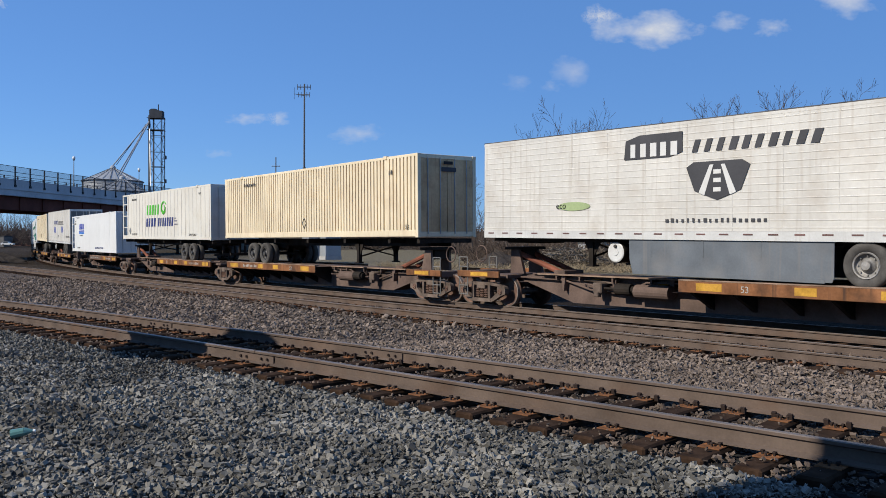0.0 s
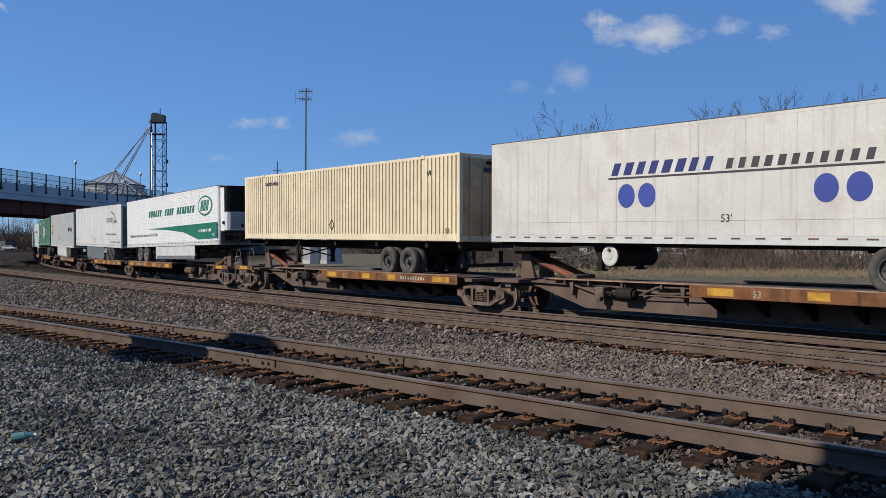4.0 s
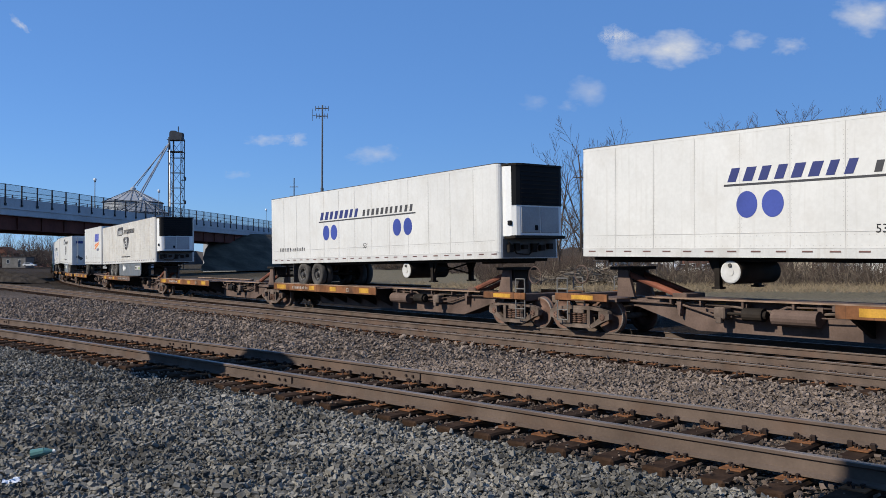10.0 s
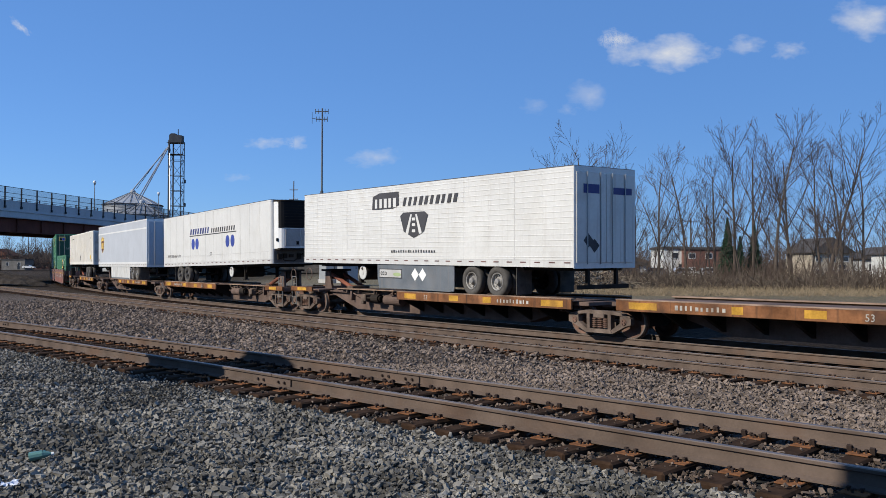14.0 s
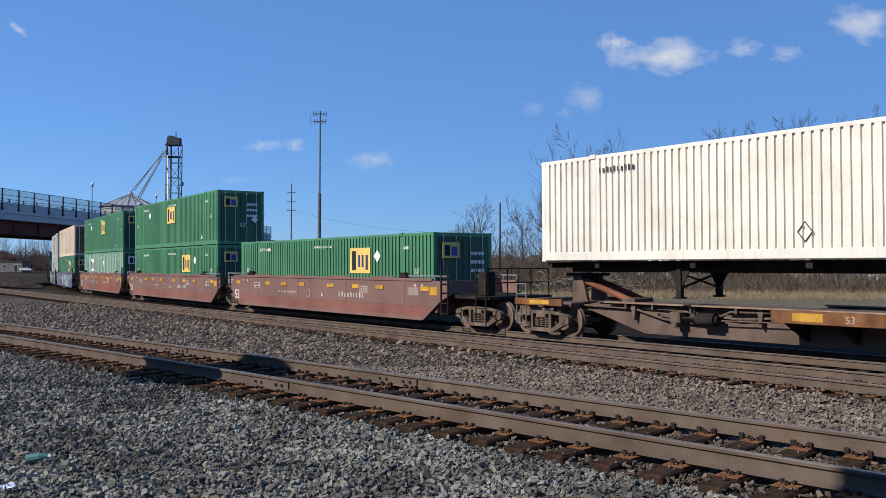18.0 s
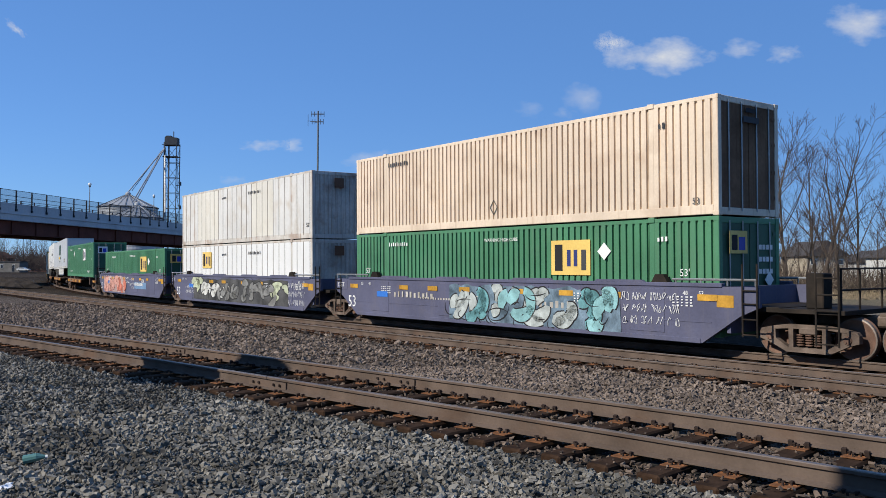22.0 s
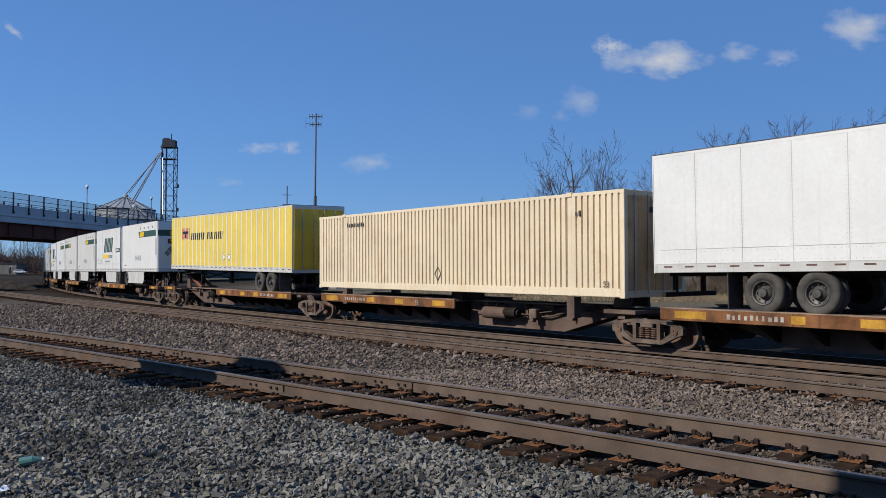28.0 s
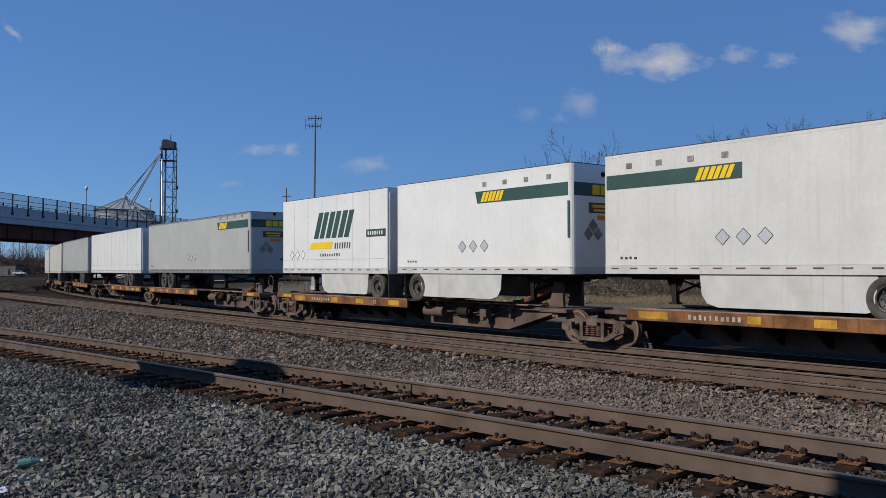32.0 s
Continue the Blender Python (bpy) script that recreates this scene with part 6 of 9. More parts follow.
    ride(band_pup(-1, "off-white short trailer, green nose band, yellow word mark", skin=WHITE_PAINT, seed=2), pup(-566.25))
    ride(band_pup(1, "off-white short trailer with a green band to the rear", skin=WHITE_PAINT), pup(-575.35))
    ride(band_pup(-1, "white short trailer, green nose band, small placards"), pup(-585.0))
    ride(freight_pup(1, "white short trailer, slanted dark word mark, yellow stroke"), pup(-594.2))
    ride(band_pup(-1, "long grey trailer with a green nose band", MID, True, GREY_SKIN), rear(-613.75))
    for k, (lab, skin) in enumerate((("plain white trailer", BRIGHT_WHITE), ("plain light grey trailer", GREY_SKIN), ("plain dirty white trailer", DIRTY_WHITE), ("plain white trailer, a little dusty", WHITE_PAINT))):
        ride(trailer(lab + " far back in the train", skin, 1, style="seam"), rear(-631.6 - 17.7 * k))


def shield(t, cx, cz):
    pts = [(cx - 0.5, cz + 0.5), (cx, cz + 0.62), (cx + 0.5, cz + 0.5), (cx + 0.5, cz - 0.05), (cx + 0.38, cz - 0.35), (cx, cz - 0.62), (cx - 0.38, cz - 0.35), (cx - 0.5, cz - 0.05)]
    s = part("shield", Geo().prism([(cx + (x - cx) * 1.1, cz + (z - cz) * 1.06) for x, z in pts], -SIDE - 0.006, -SIDE), MARK_GOLD, t, "brown shield with a gold edge")
    part("shield_field", Geo().prism(pts, -SIDE - 0.01, -SIDE - 0.006), MARK_BROWN, s)
    part("shield_blocks", blocks(cx - 0.4, cx + 0.4, cz - 0.28, cz + 0.18, 3, 0.0, -SIDE - 0.01, 0.15, 9), MARK_GOLD, s)
    part("shield_arc", Geo().prism([(cx - 0.46, cz + 0.46), (cx, cz + 0.56), (cx + 0.46, cz + 0.46), (cx + 0.46, cz + 0.36), (cx - 0.46, cz + 0.3)], -SIDE - 0.014, -SIDE - 0.01), MARK_GOLD, s)


def cars_of_train():
    """Spine and well cars under the loads, with a truck at each joint."""
    m = bogie()
    joints = []
    # each spine car: middles of its platforms, with the wheel end of each (1 leading, -1 trailing) and what rides
    sets = [
        [(12.75, 1, "t")],
        [(-6.69, -1, "t"), (-24.67, 1, "t"), (-42.62, 1, "c"), (-59.85, 1, "t"), (-77.42, 1, "t")],
        [(-96.82, -1, "t"), (-114.52, 1, "t"), (-131.72, 1, "t"), (-149.0, 1, "t"), (-166.12, 1, "t")],
        [(-185.67, -1, "t"), (-203.0, -1, "t"), (-220.2, -1, "t"), (-238.0, -1, "t"), (-255.5, 1, "t")],
        [(-274.9, -1, "t"), (-294.9, 1, "t"), (-313.6, 1, "t")],
        [(-457.27, -1, "c"), (-475.0, -1, "t"), (-492.3, -1, "t"), (-509.4, -1, "c"), (-528.0, 1, "t")],
        [(-547.9, -1, "t"), (-566.6, -1, "t"), (-585.3, -1, "t")],
        [(-605.7, -1, "t"), (-623.5, 1, "t"), (-641.2, 1, "t"), (-658.9, 1, "t"), (-676.6, 1, "t")]]
    k = 0
    for units in sets:
        mids = [u[0] for u in units]
        for i, (s, d, kind) in enumerate(units):
            k += 1
            lead = (mids[i - 1] + s) / 2 if i else s + 8.75
            trail = (mids[i + 1] + s) / 2 if i + 1 < len(mids) else s - 8.75
            half = min(lead - s, s - trail)
            outer = 1 if i == 0 else -1 if i + 1 == len(mids) else 0
            if len(units) == 1:
                outer = -1
            unit = spine_unit(d, k, outer, "container" if kind == "c" else "trailer", half=half,
                              label="empty rusty spine car platform with an upright hitch" if s in (-203.0,) else None)
            if s in (-42.62, -131.72, -220.2):
                x = {-42.62: -0.5, -131.72: 0.73, -220.2: -2.38}[s]
                part("dark_panel", face(x - 0.35, x + 3.6, 0.79, 1.03, -1.3055, 0.003), CAR_BROWN, unit, "dark worn panel with a stencil")
                letters("ALL PURPOSE SPINE CAR", 0.14, MARK_DUSTY, unit, x, 0.87, -1.3085, squeeze=1.7)
            ride(unit, s)
            joints.append(lead - (0.35 if i == 0 else 0.0))
            if i + 1 == len(mids):
                joints.append(trail + 0.35)
    for mids, paint, lab in (((-335.02, -354.32, -373.87), WELL_RED, "brick-red well car with white stencils and yellow marks"),
                             ((-396.87, -416.57, -436.07), WELL_BLUE, "faded navy well car covered in sprayed letters")):
        for i, s in enumerate(mids):
            w = well_unit(WELL_BROWN if paint is WELL_RED else paint, 200 + i, i == 0, i == 2, lab)
            if paint is WELL_BLUE:
                a = -MID
                if i == 0:
                    sprayed(w, a + 6.2, a + 13.2, 0.3, 1.52, [surf("spray_teal", (0.16, 0.36, 0.38), 0.6, vary=0.45, big=2.5), surf("spray_pale_grey", (0.44, 0.48, 0.46), 0.6, vary=0.4, big=2.5), surf("spray_aqua", (0.26, 0.48, 0.49), 0.6, vary=0.4, big=2.5)], MARK_BLACK, surf("spray_slate_blue", (0.17, 0.24, 0.30), 0.6, vary=0.6, big=2.0), 5, 8, 0.40, 0.5, 3.0)
                    tag_scrawl(w, a + 13.3, a + 15.2, 0.55, 1.45, MARK_WHITE, 6, 3)
                    part("reporting_mark", bars(a + 2.9, a + 5.3, 0.97, 1.17, 10, -1.535, 8), MARK_DUSTY, w)
                elif i == 1:
                    sprayed(w, a + 2.6, a + 14.2, 0.3, 1.52, [surf("spray_white", (0.60, 0.60, 0.56), 0.6, vary=0.4, big=2.5), surf("spray_lime_white", (0.50, 0.54, 0.38), 0.6, vary=0.4, big=2.5), surf("spray_mid_grey", (0.22, 0.22, 0.21), 0.6, vary=0.5, big=2.0)], surf("spray_charcoal", (0.04, 0.04, 0.04), 0.6, vary=0.4, big=2.0), surf("spray_soot", (0.09, 0.09, 0.09), 0.7, vary=0.6, big=1.2), 9, 9, 0.36, 0.75, 3.0)
                    tag_scrawl(w, a + 14.3, a + 16.0, 0.35, 1.45, MARK_WHITE, 10, 3)
                    tag_scrawl(w, a + 1.2, a + 2.5, 0.6, 1.1, MARK_WHITE, 11, 2)
                else:
                    sprayed(w, a + 0.8, a + 7.1, 0.3, 1.5, [surf("spray_salmon", (0.58, 0.20, 0.14), 0.6, vary=0.35, big=2.0), surf("spray_pink", (0.60, 0.32, 0.26), 0.6, vary=0.3, big=2.0)], surf("spray_dark_red", (0.22, 0.05, 0.045), 0.6), surf("spray_rose", (0.5, 0.36, 0.33), 0.6, vary=0.5, big=1.5), 12, 6, 0.42, 0.35, 1.5)
                    tag_scrawl(w, a + 7.2, a + 8.6, 1.0, 1.45, MARK_WHITE, 13, 2)
                    tag_scrawl(w, a + 8.8, a + 9.8, 0.6, 1.4, MARK_WHITE, 14, 3)
                    part("repaint_panel", face(a + 9.85, a + 12.8, 0.68, 1.1, -1.532, 0.003), surf("pale_blue_patch", (0.16, 0.26, 0.40), 0.6), w)
                    part("reporting_mark", bars(a + 9.9, a + 11.8, 0.88, 1.08, 10, -1.54, 8), MARK_WHITE, w)
                part("blue_patch", face(-6.3, -5.6, 0.95, 1.15, -1.54, 0.003), MARK_SKY, w)
            if paint is WELL_RED and i == 2:
                part("repaint_panel", face(-0.4, 7.6, 0.34, 1.5, -1.5255, 0.004), WELL_RED, w, "redder repainted stretch")
            ride(w, s)
            joints.append((mids[i - 1] + s) / 2 if i else s + 10.1)
            if i == 2:
                joints.append(s - 10.1)
    ride(m, joints[0])
    for s in joints[1:]:
        ride(copy_thing(m, m.matrix_basis), s)

# ---- the ground ----
def line_offsets(line, x, y):
    """Signed level distance of points to a track's middle: negative on the viewer's side."""
    px, py, h = line.x[::4], line.y[::4], line.h[::4]
    out = np.empty(x.shape)
    flat_x, flat_y, res, st = x.ravel(), y.ravel(), np.empty(x.size), np.empty(x.size)
    for i in range(0, x.size, 4000):
        dx, dy = flat_x[i:i + 4000, None] - px[None], flat_y[i:i + 4000, None] - py[None]
        j = np.argmin(dx * dx + dy * dy, 1)
        k = np.arange(len(j))
        res[i:i + 4000] = -np.sin(h[j]) * dx[k, j] + np.cos(h[j]) * dy[k, j]
        st[i:i + 4000] = line.s[::4][j] + np.cos(h[j]) * dx[k, j] + np.sin(h[j]) * dy[k, j]
    return res.reshape(x.shape), st.reshape(x.shape)


def step(a, b, v):
    q = np.clip((v - a) / (b - a), 0, 1)
    return q * q * (3 - 2 * q)


def ground_height(x, y):
    """Level of the ground sheet over the whole place."""
    d1, s1 = line_offsets(NEAR, x, y)
    d2, s2 = line_offsets(SECOND, x, y)
    d3, s3 = line_offsets(MAIN, x, y)
    slope = 0.0024 * np.clip(s3, -200, 60)
    base = 0.17 * (1 - step(1.5, 4.0, d1)) - 0.28 * step(1.5, 4.0, d1)
    base = base + step(3.0, 14.0, d3) * 0.18 + step(14.0, 70.0, d3) * 0.55 + slope * step(0, 20, d1)
    far = np.hypot(x, y)
    base = base + 0.5 * step(150, 400, far)
    for d, s, line in ((d1, s1, NEAR), (d2, s2, SECOND), (d3, s3, MAIN)):
        crest = line.z + line.grade * np.clip(s, -200, 60) - 0.255
        inside = (s > line.s[0] + 1) & (s < line.s[-1] - 1)
        bank = crest - np.clip(np.abs(d) - 1.55, 0, 3) * 0.45
        base = np.where(inside, np.maximum(base, np.minimum(bank, crest)), base)
    return base


def spread(lo, fine_lo, fine_hi, hi, fine):
    """Grid lines, fine in the middle and growing outwards."""
    mid = list(np.arange(fine_lo, fine_hi + fine / 2, fine))
    w, v = fine, fine_hi
    while v < hi:
        w *= 1.12
        v += w
        mid.append(v)
    w, v, left = fine, fine_lo, []
    while v > lo:
        w *= 1.12
        v -= w
        left.append(v)
    return np.array(left[::-1] + mid)


def ground_material():
    m = bpy.data.materials.new("ballast_earth_and_shade")
    m.use_nodes = True
    n, l = m.node_tree.nodes, m.node_tree.links
    b = n["Principled BSDF"]
    b.inputs["Roughness"].default_value = 0.95
    b.inputs["Specular IOR Level"].default_value = 0.05
    tc = n.new("ShaderNodeTexCoord")
    vo = n.new("ShaderNodeTexVoronoi")
    vo.inputs["Scale"].default_value = 15.0
    l.new(tc.outputs["Object"], vo.inputs["Vector"])
    no = n.new("ShaderNodeTexNoise")
    no.inputs["Scale"].default_value, no.inputs["Detail"].default_value = 0.35, 6.0
    l.new(tc.outputs["Object"], no.inputs["Vector"])
    at = n.new("ShaderNodeAttribute")
    at.attribute_name = "cover"
    sep = n.new("ShaderNodeSeparateColor")
    l.new(at.outputs["Color"], sep.inputs["Color"])

    def mix(kind, fac, a, c):
        x = n.new("ShaderNodeMix")
        x.data_type, x.blend_type = "RGBA", kind
        for sock, val in ((x.inputs[0], fac), (x.inputs[6], a), (x.inputs[7], c)):
            if isinstance(val, (int, float)):
                sock.default_value = val
            elif isinstance(val, tuple):
                sock.default_value = (*val, 1.0)
            else:
                l.new(val, sock)
        return x.outputs[2]

    bw = n.new("ShaderNodeSeparateColor")
    l.new(vo.outputs["Color"], bw.inputs["Color"])
    fine = n.new("ShaderNodeTexNoise")
    fine.inputs["Scale"].default_value, fine.inputs["Detail"].default_value = 6.0, 8.0
    l.new(tc.outputs["Object"], fine.inputs["Vector"])
    crisp = n.new("ShaderNodeMapRange")
    crisp.inputs["From Min"].default_value, crisp.inputs["From Max"].default_value = 0.35, 0.65
    l.new(fine.outputs["Fac"], crisp.inputs["Value"])
    cell = mix("MIX", bw.outputs["Red"], (0.12, 0.12, 0.12), (1.35, 1.35, 1.35))
    # near-black tone that paints the shade in the gaps between loose grey stones
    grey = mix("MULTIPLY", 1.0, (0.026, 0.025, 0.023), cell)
    brown = mix("MULTIPLY", 1.0, (0.135, 0.108, 0.09), cell)
    patch = mix("MIX", no.outputs["Fac"], (0.7, 0.7, 0.7), (1.2, 1.2, 1.2))
    brown = mix("MULTIPLY", 1.0, brown, patch)
    earth = mix("MIX", crisp.outputs["Result"], (0.08, 0.066, 0.052), (0.22, 0.185, 0.145))
    # near-black ground: the train's shade painted in, also the dark ground far left
    shade_dark = mix("MULTIPLY", 1.0, (0.027, 0.020, 0.014), cell)
    grass = mix("MIX", crisp.outputs["Result"], (0.095, 0.082, 0.05), (0.21, 0.175, 0.11))
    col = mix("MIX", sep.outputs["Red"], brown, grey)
    col = mix("MIX", sep.outputs["Green"], col, earth)
    col = mix("MIX", sep.outputs["Blue"], col, grass)
    col = mix("MIX", at.outputs["Alpha"], col, shade_dark)
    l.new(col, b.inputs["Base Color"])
    bp = n.new("ShaderNodeBump")
    bp.inputs["Strength"].default_value, bp.inputs["Distance"].default_value = 0.9, 0.03
    l.new(vo.outputs["Distance"], bp.inputs["Height"])
    bp.invert = True
    l.new(bp.outputs["Normal"], b.inputs["Normal"])
    return m


def build_ground():
    gx, gy = spread(-3200, -16, 14, 3200, 0.28), spread(-400, 3, 34, 4200, 0.28)
    X, Y = np.meshgrid(gx, gy)
    Z = ground_height(X, Y)
    rng = np.random.RandomState(4)
    Z = Z + rng.uniform(-0.012, 0.012, Z.shape) * (np.hypot(X, Y) < 60)
    nx, ny = len(gx), len(gy)
    me = bpy.data.meshes.new("ground")
    idx = np.arange(nx * ny).reshape(ny, nx)
    quads = np.stack([idx[:-1, :-1], idx[:-1, 1:], idx[1:, 1:], idx[1:, :-1]], -1).reshape(-1, 4)
    me.from_pydata(np.stack([X, Y, Z], -1).reshape(-1, 3).tolist(), [], quads.tolist())
    d1, _ = line_offsets(NEAR, X, Y)
    d3, s3 = line_offsets(MAIN, X, Y)
    cover = np.zeros((ny, nx, 4))
    # red puts the painted gap shade under the foreground stones
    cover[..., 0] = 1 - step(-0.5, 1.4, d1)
    cover[..., 1] = np.maximum(step(2.6, 5.0, d3), step(60, 90, np.hypot(X, Y)) * 0.3)
    cover[..., 2] = step(16, 30, d3) * 0.8
    # alpha paints the train's shade under it and on the ground behind
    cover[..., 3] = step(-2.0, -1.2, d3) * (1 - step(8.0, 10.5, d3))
    # and darkens the ground far off to the left
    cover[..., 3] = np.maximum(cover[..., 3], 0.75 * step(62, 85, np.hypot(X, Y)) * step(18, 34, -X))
    att = me.color_attributes.new("cover", "FLOAT_COLOR", "POINT")
    att.data.foreach_set("color", cover.reshape(-1))
    me.shade_smooth()
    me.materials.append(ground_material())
    tagged(new("ground", me), "grey and brown crushed-stone ground by the railway, shade painted in", "ground", kind="structure")


def scatter(name, points, sizes, material, label, seed, coarse=False):
    """Many loose broken stones in one mesh: blunt wedges and slabs, or, farther off, plainer chips."""
    rng = np.random.RandomState(seed)
    if coarse:
        base = np.array([(1, 0.1, -0.1), (-0.95, 0.2, 0.1), (0.15, 0.85, 0.05), (-0.1, -0.8, -0.1), (0.2, 0.05, 0.6), (-0.1, 0.1, -0.6)])
        faces = np.array([(4, 0, 2), (4, 2, 1), (4, 1, 3), (4, 3, 0), (5, 2, 0), (5, 1, 2), (5, 3, 1), (5, 0, 3)])
    else:
        base = np.array([(sx * 1.1, sy * 0.76, sz * 0.52) for sx in (-1, 1) for sy in (-1, 1) for sz in (-1, 1)], dtype=float) * 0.9
        faces = np.array([(0, 1, 3), (0, 3, 2), (4, 6, 7), (4, 7, 5), (0, 4, 5), (0, 5, 1), (2, 3, 7), (2, 7, 6), (1, 5, 7), (1, 7, 3), (0, 2, 6), (0, 6, 4)])
    n = len(points)
    turn, tip, roll = rng.uniform(0, 6.28319, n), rng.normal(0, 0.6, n), rng.normal(0, 0.6, n)
    ca, sa, cb, sb, cc, sc = np.cos(turn), np.sin(turn), np.cos(tip), np.sin(tip), np.cos(roll), np.sin(roll)
    R = np.stack([ca * cc - sa * sb * sc, -sa * cb, ca * sc + sa * sb * cc, sa * cc + ca * sb * sc, ca * cb, sa * sc - ca * sb * cc,
                  -cb * sc, sb, cb * cc], 1).reshape(n, 3, 3)
    v = base[None] * rng.uniform(0.5, 1.15, (n, len(base), 3)) * (sizes[:, None, None] * rng.uniform(0.6, 1.2, (n, 1, 3)))
    v = np.einsum("nij,nkj->nki", R, v) + points[:, None, :]
    f = faces[None] + (np.arange(n) * len(base))[:, None, None]
    me = bpy.data.meshes.new(name)
    nv, nf = n * len(base), n * len(faces)
    me.vertices.add(nv)
    me.vertices.foreach_set("co", v.reshape(-1))
    me.loops.add(nf * 3)
    me.loops.foreach_set("vertex_index", f.reshape(-1).astype(np.int32))
    me.polygons.add(nf)
    me.polygons.foreach_set("loop_start", np.arange(0, nf * 3, 3, dtype=np.int32))
    me.polygons.foreach_set("loop_total", np.full(nf, 3, dtype=np.int32))
    me.update(calc_edges=True)
    me.shade_flat()
    me.materials.append(material)
    return tagged(new(name, me), label, "ballast", kind="stuff")


def build_ballast():
    rng = np.random.RandomState(11)

    def field(dense, x0, x1, y0, y1, keep, mean, big=0.05):
        n = int(dense * (x1 - x0) * (y1 - y0))
        x, y = rng.uniform(x0, x1, n), rng.uniform(y0, y1, n)
        ok = np.abs(x) < 0.55 * y + 0.4
        x, y = x[ok], y[ok]
        d1, s1 = line_offsets(NEAR, x, y)
        d2, s2 = line_offsets(SECOND, x, y)
        ok = keep(d1, d2, x, y, np.abs(s1 % 0.5 - 0.25), np.abs(s2 % 0.5 - 0.25))
        x, y = x[ok], y[ok]
        size = rng.gamma(3.2, mean / 3.2, len(x)).clip(mean * 0.4, big)
        return np.stack([x, y, ground_height(x, y) + size * rng.uniform(-0.9, 1.7, len(x))], 1), size

    p, size = field(4300, -9.5, 4.6, 5.9, 18.0, lambda d1, d2, x, y, a, b: (d1 < -1.42) & (np.hypot(x, y) < 8.6), 0.0142, 0.036)
    scatter("gravel", p, size, STONE_GREY, "loose grey crushed stone beside the near track", 1)
    p, size = field(2500, -9.5, 4.6, 5.9, 18.0, lambda d1, d2, x, y, a, b: (d1 < -1.42) & (np.hypot(x, y) >= 8.6) & (np.hypot(x, y) < 11.5), 0.0165, 0.038)
    scatter("gravel", p, size, STONE_GREY, "loose grey crushed stone before the near track", 7)
    p, size = field(900, -10.5, 0.0, 9.0, 20.0, lambda d1, d2, x, y, a, b: (d1 < -1.4) & (np.hypot(x, y) >= 11.5), 0.025, 0.046)
    scatter("gravel", p, size, STONE_GREY, "loose grey crushed stone farther along the near track", 2, True)
    rusty = surf("rust_dusted_stone", (0.15, 0.115, 0.092), 0.93, 0.0, 0.3, 0, (0, 0, 0), 1.2, 50, island=0.9)
    p, size = field(750, -13, 6.5, 4.6, 26, lambda d1, d2, x, y, a, b: (np.abs(d1) < 1.27) & (a > 0.12) & ((np.abs(d1) > 0.84) | (np.abs(d1) < 0.67)), 0.0165, 0.032)
    q, extra = field(60, -10, 6.5, 4.6, 20, lambda d1, d2, x, y, a, b: (np.abs(d1) < 1.27) & (a < 0.11) & ((np.abs(d1) > 0.97) | (np.abs(d1) < 0.54)), 0.014, 0.024)
    q[:, 2] = NEAR.z - 0.19 + extra * 0.5
    p, size = np.concatenate([p, q]), np.concatenate([size, extra])
    scatter("gravel", p, size, rusty, "rust-dusted stone between the ties of the near track", 3)
    p, size = field(800, -12, 13, 7.0, 24, lambda d1, d2, x, y, a, b: (d1 > 1.26) & (d2 < -1.3) & (np.hypot(x, y) < 19), 0.0235, 0.046)
    scatter("gravel", p, size, STONE_BROWN, "brown ballast between the near and second tracks", 4)
    p, size = field(120, -32, 14, 14.0, 52, lambda d1, d2, x, y, a, b: (d1 > 1.26) & (d2 < -1.3) & (np.hypot(x, y) >= 19), 0.055, 0.1)
    scatter("gravel", p, size, STONE_BROWN, "brown ballast farther along between the tracks", 5, True)
    p, size = field(160, -20, 14, 12.0, 46, lambda d1, d2, x, y, a, b: (np.abs(d2) < 1.3) & (b > 0.12) & ((np.abs(d2) > 0.84) | (np.abs(d2) < 0.67)), 0.042, 0.07)
    scatter("gravel", p, size, rusty, "rust-dusted stone between the ties of the second track", 6, True)


# ---- tracks ----
def rail_mesh(line, off, s0, s1, top_mat, stepm=1.0):
    prof = [(-0.07, -0.171), (-0.07, -0.158), (-0.012, -0.135), (-0.009, -0.045), (-0.035, -0.034), (-0.036, -0.008), (-0.028, 0.0),
            (0.028, 0.0), (0.036, -0.008), (0.035, -0.034), (0.009, -0.045), (0.012, -0.135), (0.07, -0.158), (0.07, -0.171)]
    ss = np.arange(s0, s1 + 0.01, stepm)
    g = Geo()
    vs = []
    for s in ss:
        for a, b in prof:
            vs.append(line.at(s, off + a, b)[0])
    n = len(prof)
    fs = [(i * n + k, i * n + (k + 1) % n, (i + 1) * n + (k + 1) % n, (i + 1) * n + k) for i in range(len(ss) - 1) for k in range(n)]
    g.add(vs, fs)
    me = g.mesh("rail")
    me.materials.append(STEEL_RUST)
    me.materials.append(top_mat)
    for i, poly in enumerate(me.polygons):
        if i % n in (5, 6, 7):
            poly.material_index = 1
    return me


